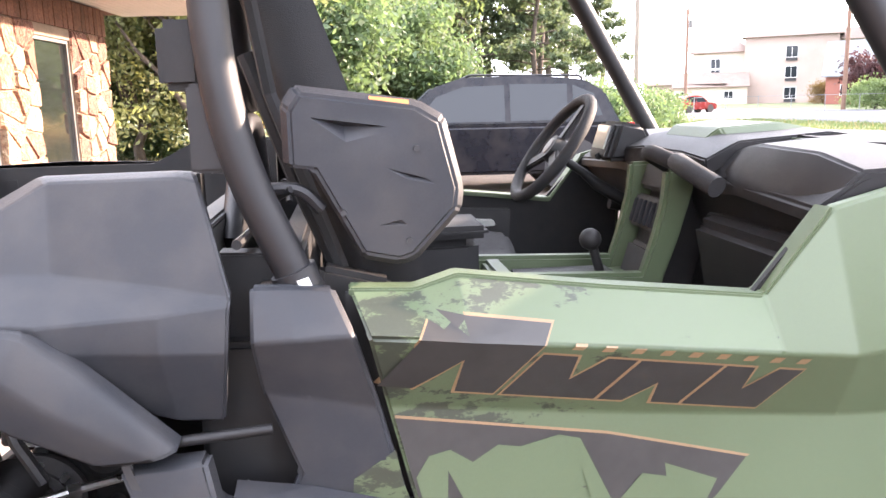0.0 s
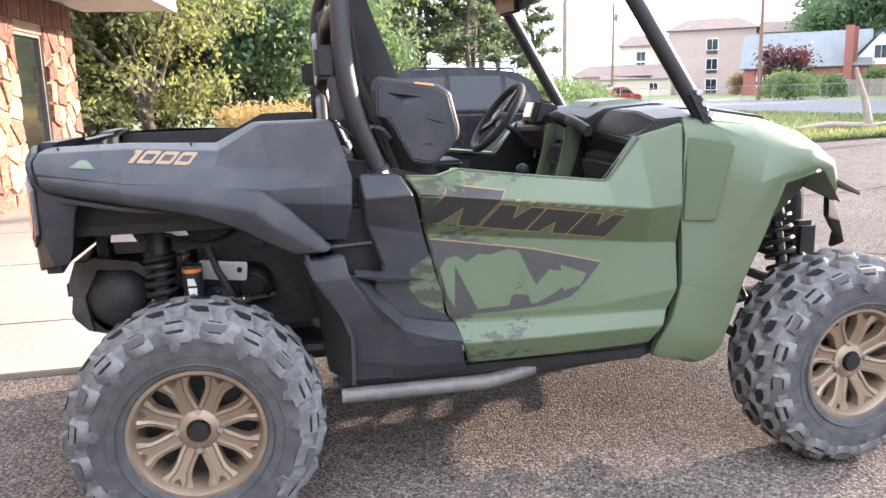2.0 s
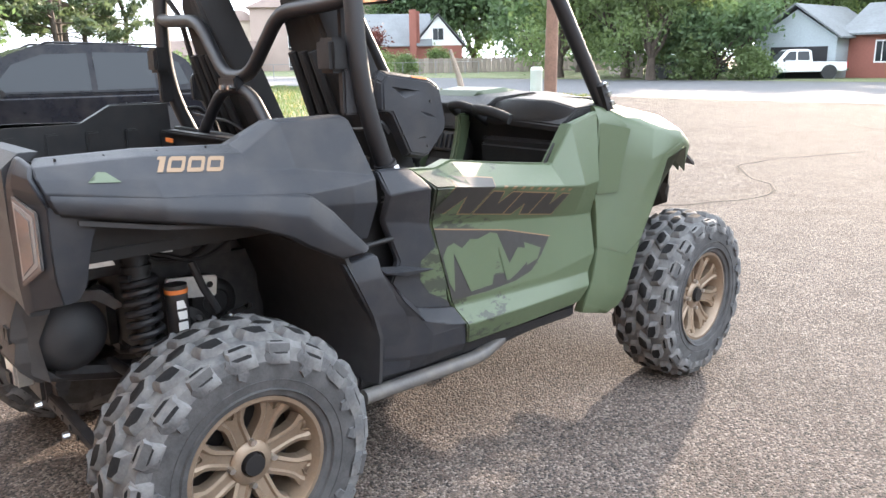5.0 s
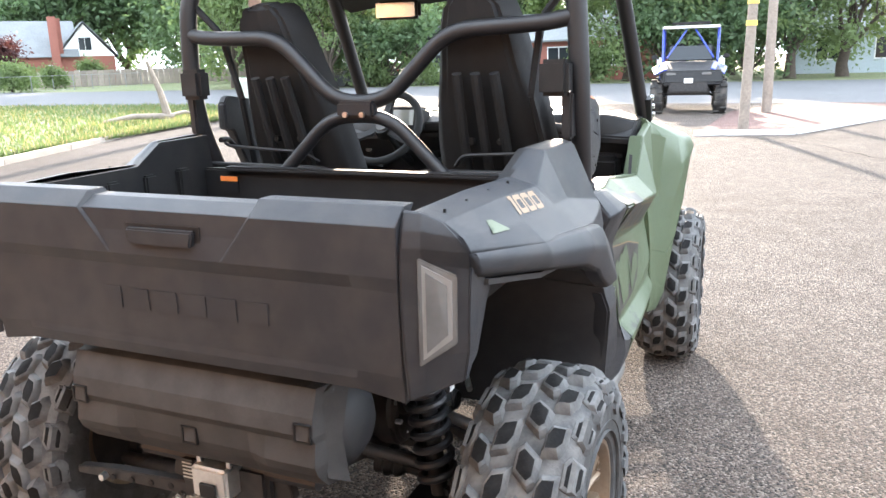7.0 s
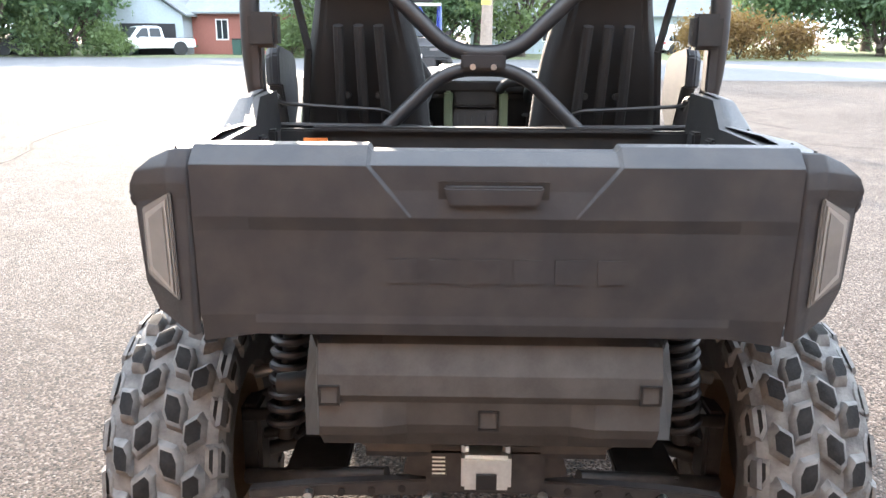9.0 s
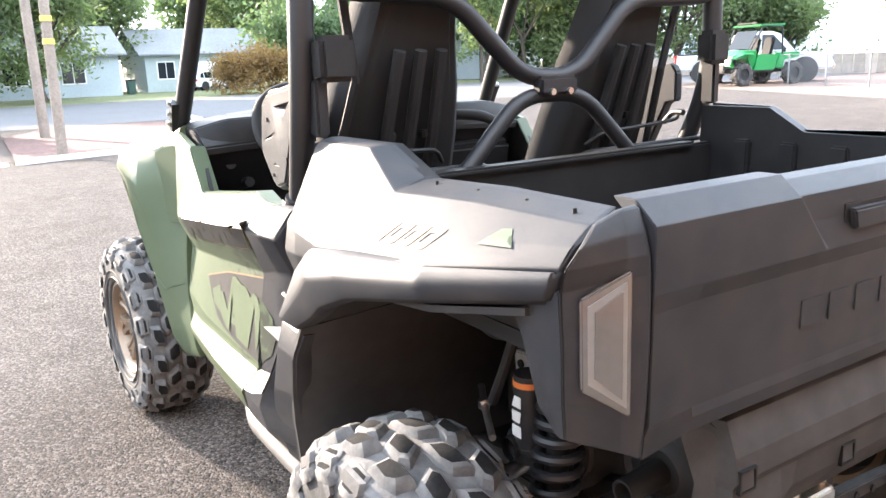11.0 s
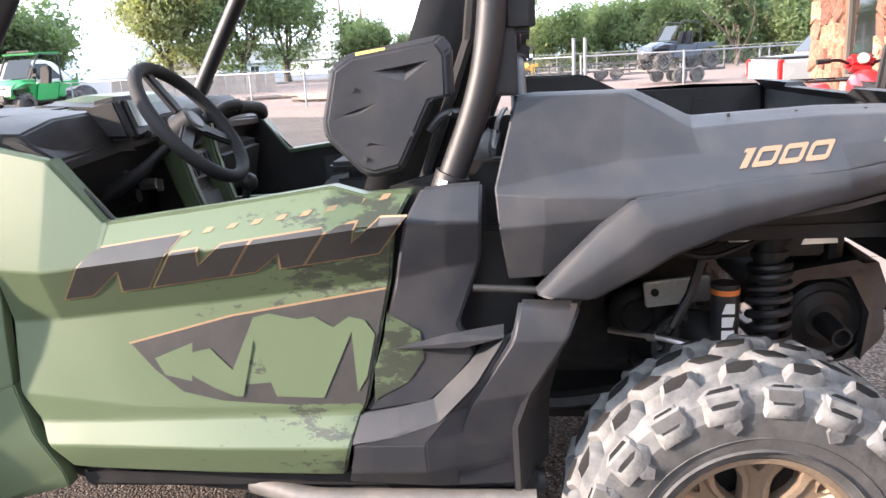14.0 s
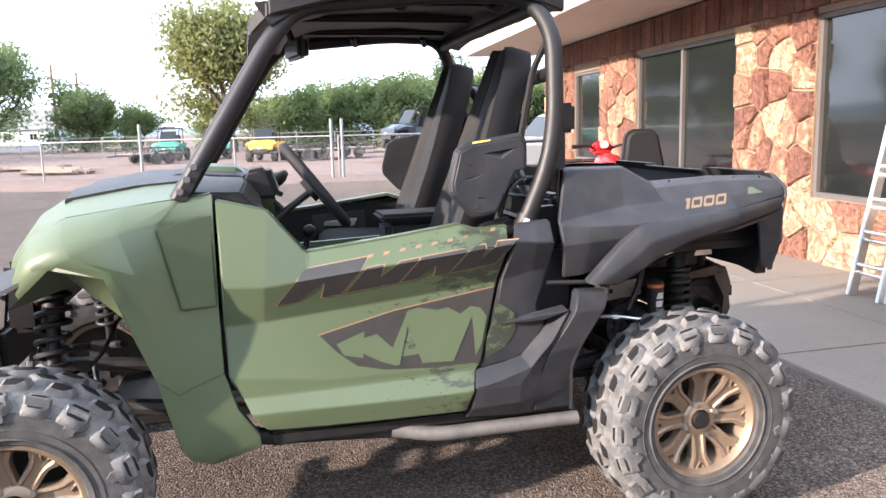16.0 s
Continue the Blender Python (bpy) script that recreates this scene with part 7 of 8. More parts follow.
def car(name, label, cat, at, mat, L, W, lower, cabin, wins, wheels, r, lamps, rim_mat, group=""):
    """A road car from its side outlines: lower body, cabin and window openings, nose towards +x."""
    c = thing(name, label, cat, group, at)
    bm = bmesh.new()
    prism(bm, [(x, -W / 2, z) for x, z in lower], (0, W, 0))
    bmesh.ops.recalc_face_normals(bm, faces=bm.faces)
    bmesh.ops.bevel(bm, geom=list(bm.edges), offset=.055, segments=3, affect='EDGES', clamp_overlap=True)
    part("body", bm, mat, c)
    bm = bmesh.new()
    zlo, zhi = min(z for _, z in cabin), max(z for _, z in cabin)
    a = [bm.verts.new((x, -W / 2 + .06 + .16 * (z - zlo) / (zhi - zlo), z)) for x, z in cabin]
    b = [bm.verts.new((x, W / 2 - .06 - .16 * (z - zlo) / (zhi - zlo), z)) for x, z in cabin]
    bm.faces.new(a), bm.faces.new(b[::-1])
    for i in range(len(a)):
        j = (i + 1) % len(a)
        bm.faces.new((a[i], b[i], b[j], a[j]))
    bmesh.ops.recalc_face_normals(bm, faces=bm.faces)
    bmesh.ops.bevel(bm, geom=list(bm.edges), offset=.035, segments=2, affect='EDGES', clamp_overlap=True)
    part("cabin", bm, mat, c)
    for s in (1, -1):
        for wn_ in wins:
            pts = []
            for x, z in wn_:
                pts.append((x, s * (W / 2 - .052 - .16 * (z - zlo) / (zhi - zlo)), z))
            plate("side_window", pts, (0, -.012 * s, 0), AUTOGLASS, c)
        for x in wheels:
            bm = bmesh.new()
            rod(bm, (x, s * (W / 2 - .30), r + .01), (x, s * (W / 2 + .006), r + .01), r * 1.17, r * 1.17, 28)
            part("wheel_arch", bm, LINER, c)
            road_wheel(c, x, s * (W / 2 - .115), r, .24, s, rim_mat)
        for x, z, lx, lz, m in lamps:
            bm = bmesh.new()
            box(bm, (x, s * (W / 2 - .09), z), (lx, .16, lz), None, .015)
            part("lamp", bm, m, c)
        bm = bmesh.new()
        xm = max(x for w0 in wins for x, _ in w0) - .12
        box(bm, (xm, s * (W / 2 + .08), zlo + .06), (.10, .16, .12), None, .03)
        part("wing_mirror", bm, BLACK, c)
        for wn_ in wins[:2]:
            bm = bmesh.new()
            xc = min(x for x, _ in wn_) + .12
            box(bm, (xc, s * (W / 2 + .004), zlo - .10), (.16, .02, .03), None, .006)
            part("door_handle", bm, mat, c)
    return c


SUV_LOW = [(0, .42), (.02, .78), (.12, .98), (.35, 1.02), (3.35, 1.03), (4.35, .96), (4.70, .80), (4.76, .45), (4.60, .30), (.15, .30)]
SUV_CAB = [(.22, 1.0), (.45, 1.48), (.75, 1.66), (1.6, 1.735), (2.6, 1.71), (3.0, 1.58), (3.62, 1.02)]
SUV_WIN = [[(1.95, 1.07), (1.95, 1.60), (2.55, 1.585), (2.95, 1.45), (3.28, 1.08)], [(1.02, 1.08), (1.02, 1.60), (1.87, 1.61), (1.87, 1.07)], [(.50, 1.13), (.62, 1.45), (.94, 1.585), (.94, 1.09)]]


def suv(name, label, at, mat, rim):
    c = car(name, label, "car", at, mat, 4.76, 1.92, SUV_LOW, SUV_CAB, SUV_WIN, (.95, 3.80), .37, [(.06, .92, .12, .20, REDLENS), (4.60, .80, .16, .14, LENSCORE)], rim)
    bm = bmesh.new()
    prism(bm, [(.285, -.70, 1.08), (.285, .70, 1.08), (.475, .62, 1.47), (.475, -.62, 1.47)], (-.02, 0, .008))
    part("rear_window", bm, AUTOGLASS, c)
    bm = bmesh.new()
    prism(bm, [(3.60, -.76, 1.06), (3.60, .76, 1.06), (3.02, .64, 1.565), (3.02, -.64, 1.565)], (.018, 0, .014))
    part("windscreen", bm, AUTOGLASS, c)
    for s in (1, -1):
        bm = bmesh.new()
        tube(bm, rounded([(.75, .62 * s, 1.66), (.80, .62 * s, 1.72), (2.45, .62 * s, 1.755), (2.55, .62 * s, 1.70)], .05), .018, 8)
        part("roof_rail", bm, BLACK, c)
    bm = bmesh.new()
    box(bm, (.0, 0, .52), (.10, 1.6, .22), None, .03)
    part("bumper", bm, BLACK, c)
    bm = bmesh.new()
    box(bm, (-.0, 0, .84), (.05, .34, .12), None, .005)
    part("plate_bar", bm, WHITEPRINT, c)
    return c


suv("sport_utility_car", "dark navy sport utility car with tinted windows", pose(4.98, 10.2, 0, 0, 0, 176), paint("navy_car_paint", (0.004, 0.005, 0.009), 0.2, 0.0, 0.25), BLACK)
suv("sport_utility_car", "dark red car parked far off by the hotel", pose(29.5, 64.5, 0, 0, 0, 20) @ Matrix.Scale(.86, 4), paint("dark_red_car_paint", (0.20, 0.015, 0.015)), CHROME)
suv("sport_utility_car", "white sport utility car parked in a drive", pose(60.5, -15.2, 0, 0, 0, -65) @ Matrix.Scale(.86, 4), paint("white_car_paint", (0.72, 0.72, 0.72)), CHROME)
suv("sport_utility_car", "dark car parked beneath roadside trees", pose(48, 24.5, 0, 0, 0, 95), paint("black_car_paint", (0.02, 0.02, 0.022)), CHROME)

PU_LOW = [(0, .55), (.0, 1.02), (2.0, 1.04), (3.9, 1.06), (5.1, 1.0), (5.38, .92), (5.42, .55), (5.3, .40), (.2, .45)]
PU_CAB = [(2.02, 1.03), (2.12, 1.70), (2.4, 1.79), (3.3, 1.79), (3.6, 1.70), (4.15, 1.05)]
PU_WIN = [[(3.0, 1.12), (3.0, 1.66), (3.38, 1.66), (3.85, 1.13)], [(2.2, 1.12), (2.26, 1.66), (2.92, 1.66), (2.92, 1.12)]]


def pickup(name, label, at, mat):
    c = car(name, label, "pickup truck", at, mat, 5.4, 1.98, PU_LOW, PU_CAB, PU_WIN, (1.05, 4.45), .39, [(.04, .82, .10, .40, REDLENS), (5.32, .78, .14, .15, LENSCORE)], CHROME, "pickups")
    bm = bmesh.new()
    box(bm, (1.02, 0, 1.045), (1.84, 1.66, .05), None, .01)
    part("bed_opening", bm, BLACK, c)
    bm = bmesh.new()
    prism(bm, [(4.13, -.80, 1.10), (4.13, .80, 1.10), (3.62, .68, 1.685), (3.62, -.68, 1.685)], (.018, 0, .014))
    part("windscreen", bm, AUTOGLASS, c)
    gr = new("grille")
    gr.parent = c
    for k in range(5):
        bm = bmesh.new()
        box(bm, (5.40, 0, .68 + .055 * k), (.06, 1.05, .022), None, .006)
        part("grille_bar", bm, CHROME, gr)
    bm = bmesh.new()
    box(bm, (5.43, 0, .50), (.12, 1.9, .18), None, .03)
    part("bumper", bm, CHROME, c)
    bm = bmesh.new()
    box(bm, (-.05, 0, .55), (.12, 1.85, .16), None, .03)
    part("rear_bumper", bm, CHROME, c)
    return c


WHITEPAINT = paint("white_truck_paint", (0.74, 0.74, 0.72))
pickup("pickup_truck", "silver-white pickup truck parked beside the shop", pose(-4.7, -15.44, -.03, 0, 0, 184), paint("silver_white_paint", (0.40, 0.41, 0.42)))
pickup("pickup_truck", "silver pickup truck facing the lot", pose(-11.06, -19.79, -.03, 0, 0, 8), paint("silver_truck_paint", (0.34, 0.34, 0.35)))
pickup("pickup_truck", "white pickup truck before a garage", pose(50.6, 17.9, 0, 0, 0, 130), WHITEPAINT)
pickup("pickup_truck", "white pickup truck across the street", pose(25.9, -29.8, 0, 0, 0, 222) @ Matrix.Scale(1.3, 4), paint("street_truck_paint", (0.42, 0.42, 0.42)))


def side_by_side(label, at, mat, white=None, roofed=True, z0=0.0, group="side-by-sides"):
    """A smaller off-road side-by-side, seen from afar."""
    c = thing("side_by_side", label, "off-road vehicle", group, at)
    for x in (0.0, 2.1):
        for s in (1, -1):
            wl = new("wheel")
            wl.parent = c
            wl.matrix_basis = pose(x, s * .66, .36 + z0) @ Matrix.Diagonal((1, s, 1, 1))
            bm = bmesh.new()
            lathe(bm, (0, 0, 0), (0, 1, 0), [(-.13, .19), (-.14, .30), (-.10, .355), (.10, .355), (.14, .30), (.13, .19)], 24)
            for k in range(18):
                a = 2 * math.pi * k / 18
                box(bm, (math.cos(a) * .36, .07 * (-1) ** k, math.sin(a) * .36), (.05, .12, .06), rot(0, -math.degrees(a), 0))
            part("tyre", bm, TYRE, wl)
            bm = bmesh.new()
            lathe(bm, (0, 0, 0), (0, 1, 0), [(.13, .19), (.09, .17), (.07, .06), (.09, .001)], 20)
            part("rim", bm, BLACK, wl)
    bm = bmesh.new()
    prism(bm, [(-.35, -.62, 1.02 + z0), (.55, -.62, 1.0 + z0), (.70, -.62, .55 + z0), (.35, -.62, .50 + z0), (.28, -.62, .78 + z0), (-.35, -.62, .85 + z0)], (0, 1.24, 0))
    bmesh.ops.recalc_face_normals(bm, faces=bm.faces)
    bmesh.ops.bevel(bm, geom=list(bm.edges), offset=.03, segments=2, affect='EDGES', clamp_overlap=True)
    part("bed", bm, mat, c)
    bm = bmesh.new()
    prism(bm, [(1.45, -.60, 1.12 + z0), (2.0, -.60, 1.10 + z0), (2.55, -.52, .92 + z0), (2.62, -.50, .66 + z0), (2.5, -.55, .60 + z0), (2.45, -.60, .82 + z0), (1.85, -.62, .86 + z0), (1.70, -.62, .50 + z0), (1.45, -.62, .50 + z0)], (0, 1.2, 0))
    bmesh.ops.recalc_face_normals(bm, faces=bm.faces)
    bmesh.ops.bevel(bm, geom=list(bm.edges), offset=.035, segments=2, affect='EDGES', clamp_overlap=True)
    part("hood", bm, BLACK if white else mat, c)
    bm = bmesh.new()
    box(bm, (1.0, 0, .48 + z0), (2.6, .9, .16), None, .03)
    box(bm, (2.55, 0, .62 + z0), (.10, .80, .30), None, .03)
    part("chassis", bm, FRAME, c)
    for s in (1, -1):
        bm = bmesh.new()
        prism(bm, [(.62, .60 * s, .95 + z0), (1.45, .60 * s, .98 + z0), (1.60, .60 * s, .48 + z0), (.75, .60 * s, .48 + z0)], (0, .05 * s, 0))
        part("door", bm, mat, c)
        bm = bmesh.new()
        tube(bm, rounded([(.40, .60 * s, .95 + z0), (.45, .60 * s, 1.82 + z0), (1.25, .60 * s, 1.85 + z0), (1.72, .58 * s, 1.12 + z0)], .12), .026, 8)
        part("cage_tube", bm, mat if white else CAGE, c)
        bm = bmesh.new()
        box(bm, (.72, .30 * s, 1.15 + z0), (.14, .42, .70), rot(0, -14, 0), .05)
        box(bm, (.98, .30 * s, .86 + z0), (.48, .42, .14), None, .05)
        part("seat", bm, FABRIC, c)
        bm = bmesh.new()
        FW = [[(1.7, .50, 1.08 + z0), (2.1, .50, 1.10 + z0), (2.5, .44, .98 + z0)], [(1.68, .74, .98 + z0), (2.1, .78, 1.0 + z0), (2.5, .72, .86 + z0)]]
        sheet(bm, FW, s, .03, (0, 0, -1), .008)
        part("fender", bm, mat, c)
        bm = bmesh.new()
        box(bm, (2.56, .36 * s, .86 + z0), (.05, .20, .07), None, .015)
        part("headlamp", bm, LENSCORE, c)
        bm = bmesh.new()
        tube(bm, [(2.1, .2 * s, .50 + z0), (2.1, .6 * s, .36 + z0)], .03, 8)
        tube(bm, [(2.15, .30 * s, .95 + z0), (2.15, .52 * s, .45 + z0)], .045, 8)
        part("suspension", bm, FRAME, c)
        bm = bmesh.new()
        box(bm, (1.66, .76 * s, 1.22 + z0), (.05, .14, .09), None, .02)
        part("mirror", bm, BLACK, c)
    if roofed:
        bm = bmesh.new()
        box(bm, (.86, 0, 1.875 + z0), (1.05, 1.26, .06), rot(0, 1.5, 0), .025)
        part("roof", bm, white or (mat if mat.name == "bright_green_plastic" else BLACK), c)
        bm = bmesh.new()
        box(bm, (1.36, 0, 1.94 + z0), (.06, .86, .06), None, .02)
        part("light_bar", bm, BLACK, c)
    zt, xt = (1.44, 1.50) if white else (1.70, 1.33)
    bm = bmesh.new()
    prism(bm, [(1.68, -.46, 1.14 + z0), (1.68, .46, 1.14 + z0), (xt, .44, zt + z0), (xt, -.44, zt + z0)], (.01, 0, .008))
    part("windscreen", bm, AUTOGLASS, c)
    if white:
        for s in (1, -1):
            bm = bmesh.new()
            tube(bm, [(1.66, .50 * s, 1.18 + z0), (1.30, .10 * s, 1.80 + z0)], .022, 6)
            part("brace", bm, mat, c)
            bm = bmesh.new()
            box(bm, (.05, .70 * s, 1.0 + z0), (.75, .14, .34), rot(0, -8, 0), .05)
            part("rear_fender", bm, white, c)
    bm = bmesh.new()
    box(bm, (2.625, 0, .72 + z0), (.02, .18, .10), None, .004)
    part("plate_bar", bm, WHITEPRINT, c)
    return c


BLUE = paint("blue_plastic", (0.02, 0.045, 0.32), .35, .2)
WHITEPL = paint("white_plastic", (0.72, 0.73, 0.75), .35, .2)
LIME = paint("bright_green_plastic", (0.012, 0.20, 0.045), .35, .2)
TEAL = paint("sea_green_plastic", (0.05, 0.30, 0.20), .35, .2)
YELLOW = paint("yellow_plastic", (0.75, 0.40, 0.02), .35, .2)
REDPL = paint("red_plastic", (0.55, 0.015, 0.02), .3, .4)
side_by_side("blue and white side-by-side facing the lot", pose(22.0, 1.5, 0, 0, 0, 186) @ Matrix.Scale(1.18, 4), BLUE, WHITEPL)
side_by_side("bright green side-by-side by the street", pose(20.95, -30.9, -.03, 0, 0, 80) @ Matrix.Scale(1.36, 4), LIME)
for x, y, a in ((5.44, -43.51, 82), (3.38, -43.86, 98)):
    side_by_side("sea-green side-by-side behind the fence", pose(x, y, gz(x, y) - .03, 0, 0, a) @ Matrix.Scale(.94, 4), TEAL)
side_by_side("yellow side-by-side with a black roof", pose(0.28, -38.01, -.03, 0, 0, 75) @ Matrix.Scale(.94, 4), YELLOW)
side_by_side("grey-blue sport side-by-side on a trailer", pose(-6.82, -31.14, -.03, 0, 0, 20), material("grey_blue_plastic", (0.04, 0.055, 0.075), .35), None, False, .52)


def trailer(label, at, L=3.0):
    t = thing("trailer", label, "trailer", "flat trailers", at)
    bm = bmesh.new()
    for s in (1, -1):
        box(bm, (0, .75 * s, .48), (L, .06, .08))
        box(bm, (0, .75 * s, .80), (L, .04, .04))
        for k in range(6):
            box(bm, (-L / 2 + L * k / 5, .75 * s, .64), (.04, .04, .30))
    for x in (-L / 2, L / 2):
        box(bm, (x, 0, .48), (.06, 1.5, .08))
    tube(bm, [(L / 2, .5, .48), (L / 2 + .9, 0, .45)], .03, 6), tube(bm, [(L / 2, -.5, .48), (L / 2 + .9, 0, .45)], .03, 6)
    part("trailer_frame", bm, FRAME, t)
    for k in range(7):
        bm = bmesh.new()
        box(bm, (0, -.63 + .21 * k, .535), (L, .19, .035), None, .005)
        part("plank", bm, POLEGREY, t)
    for x in (-.38, .38):
        for s in (1, -1):
            bm = bmesh.new()
            lathe(bm, (x, .90 * s, .31), (0, s, 0), [(-.09, .18), (-.09, .29), (.09, .29), (.09, .18), (.05, .16), (.05, .001)], 20)
            part("trailer_wheel", bm, TYRE, t)
    return t


for lab, x, y, a, l in (("flat trailer with a rusty rail frame", -1.66, -35.95, 5, 3.0), ("flat trailer carrying a side-by-side", -5.79, -30.79, 20, 3.4), ("flat trailer with a plank deck", 6.13, -38.24, 40, 3.0), ("flat trailer with a low rail", -3.84, -37.67, -10, 2.6)):
    trailer(lab, pose(x, y, gz(x, y) - .03, 0, 0, a), l)

def rounded_outline(w0, w1, z0, z1, r, n=5):
    """A pad's outline: narrower at the top, with round upper corners."""
    pts = [(-w0 / 2, z0), (w0 / 2, z0)]
    for sg, a0 in ((1, 0), (-1, 90)):
        for k in range(n + 1):
            a = radians(a0 + 90 * k / n)
            pts.append((sg * (w1 / 2 - r) + r * math.cos(a), z1 - r + r * math.sin(a)))
    return pts


# red quad bike by the wall
quad = thing("quad_bike", "red quad bike with a black back box", "quad bike", at=pose(-2.9, -5.70, gz(-2.9, -5.7) + .03, 0, 0, -93) @ Matrix.Scale(1.12, 4))
for x in (-.62, .62):
    for s in (1, -1):
        wl = new("wheel")
        wl.parent = quad
        wl.matrix_basis = pose(x, s * .43, .30) @ Matrix.Diagonal((1, s, 1, 1))
        bm = bmesh.new()
        lathe(bm, (0, 0, 0), (0, 1, 0), [(-.11, .15), (-.12, .25), (-.08, .30), (.08, .30), (.12, .25), (.11, .15)], 28)
        for k in range(20):
            a = 2 * math.pi * k / 20
            box(bm, (math.cos(a) * .30, .05 * (-1) ** k, math.sin(a) * .30), (.035, .10, .04), rot(0, -math.degrees(a), 0))
        part("tyre", bm, TYRE, wl)
        bm = bmesh.new()
        lathe(bm, (0, 0, 0), (0, 1, 0), [(.11, .15), (.07, .13), (.05, .05), (.07, .001)], 20)
        part("rim", bm, BLACK, wl)
bm = bmesh.new()
tube(bm, curve_points([(.40, 0, .66), (.20, 0, .76), (-.02, 0, .72), (-.2, 0, .66)], 5), .14, 14, [.09 + .06 * math.sin(math.pi * k / 15) for k in range(16)])
part("tank_cover", bm, REDPL, quad)
for x, l in ((.60, .62), (-.62, .66)):
    for s in (1, -1):
        bm = bmesh.new()
        FN_ = [[(x - l / 2, .22 * s, .70), (x - l / 4, .22 * s, .78), (x + l / 4, .22 * s, .78), (x + l / 2, .22 * s, .68)], [(x - l / 2, .54 * s, .60), (x - l / 4, .56 * s, .70), (x + l / 4, .56 * s, .70), (x + l / 2, .54 * s, .56)]]
        sheet(bm, FN_, 1, .02, (0, 0, -1), .006)
        part("fender", bm, REDPL, quad)
bm = bmesh.new()
box(bm, (-.25, 0, .74), (.62, .30, .12), rot(0, -4, 0), .04)
part("saddle", bm, FABRIC, quad)
bm = bmesh.new()
prism(bm, [(-.66 + .12 * (z - .72), y, z) for y, z in rounded_outline(.50, .38, .70, 1.17, .13)], (-.13, 0, 0))
bmesh.ops.recalc_face_normals(bm, faces=bm.faces)
bmesh.ops.bevel(bm, geom=[e for e in bm.edges if e.calc_face_angle(0) > .8], offset=.04, segments=3, affect='EDGES', clamp_overlap=True)
part("backrest", bm, FABRIC, quad, "black padded back rest")
bm = bmesh.new()
box(bm, (-.70, 0, .685), (.44, .84, .07), None, .03)
part("rack_box", bm, BLACK, quad)
for x0, z in ((.68, .80), (-.72, .735)):
    bm = bmesh.new()
    for y in (-.40, -.2, 0, .2, .40):
        tube(bm, [(x0 - .25, y, z), (x0 + .25, y, z)], .011, 6)
    for xx in (-.25, .25):
        tube(bm, [(x0 + xx, -.42, z), (x0 + xx, .42, z)], .011, 6)
    part("rack", bm, BLACK, quad)
bm = bmesh.new()
tube(bm, rounded([(.22, -.38, .98), (.26, -.20, .99), (.34, 0, .91), (.26, .20, .99), (.22, .38, .98)], .05), .014, 8)
part("handlebar", bm, BLACK, quad)
for s in (1, -1):
    bm = bmesh.new()
    tube(bm, [(.215, .40 * s, .98), (.235, .28 * s, .985)], .022, 10)
    part("grip", bm, FABRIC, quad)
bm = bmesh.new()
box(bm, (.34, 0, .95), (.18, .24, .13), rot(0, 20, 0), .04)
part("instrument_pod", bm, REDPL, quad)
bm = bmesh.new()
rod(bm, (.275, 0, .985), (.245, 0, 1.0), .05, .05, 16)
part("gauge", bm, SCREEN, quad)
bm = bmesh.new()
box(bm, (0, 0, .45), (1.1, .34, .34), None, .05)
part("engine", bm, FRAME, quad)
for s in (1, -1):
    bm = bmesh.new()
    box(bm, (-.93, .30 * s, .70), (.06, .20, .08), None, .02)
    part("tail_lamp", bm, REDLENS, quad)

# aluminium ladder leaning on the wall
lad = thing("ladder", "white aluminium extension ladder leaning on the wall", "ladder", at=FACADE @ pose(1.84, 0, .03))
LB, LT = Vector((0, -.60, .0)), Vector((0, -.06, 2.62))
for x in (-.2, .2, -.16, .16):
    bm = bmesh.new()
    off = Vector((x, -.035 if abs(x) < .2 else 0, 0))
    d = (LT - LB)
    m = (LB + LT) / 2 + off
    box(bm, m, (.04, .08, d.length), rot(-math.degrees(math.atan2(d.y, d.z)), 0, 0), .006)
    part("rail", bm, SHIELD, lad)
for k in range(10):
    for dy in (0, -.035):
        p = LB.lerp(LT, (k + .7) / 10.4) + Vector((0, dy, .07 * (dy < 0)))
        bm = bmesh.new()
        rod(bm, p - Vector((.19, 0, 0)), p + Vector((.19, 0, 0)), .016, .016, 8)
        part("rung", bm, SHIELD, lad)


# ---- fences, poles ----
WIRE = material("galvanised_steel", (0.22, 0.225, 0.23), 0.5, metal=0.4)


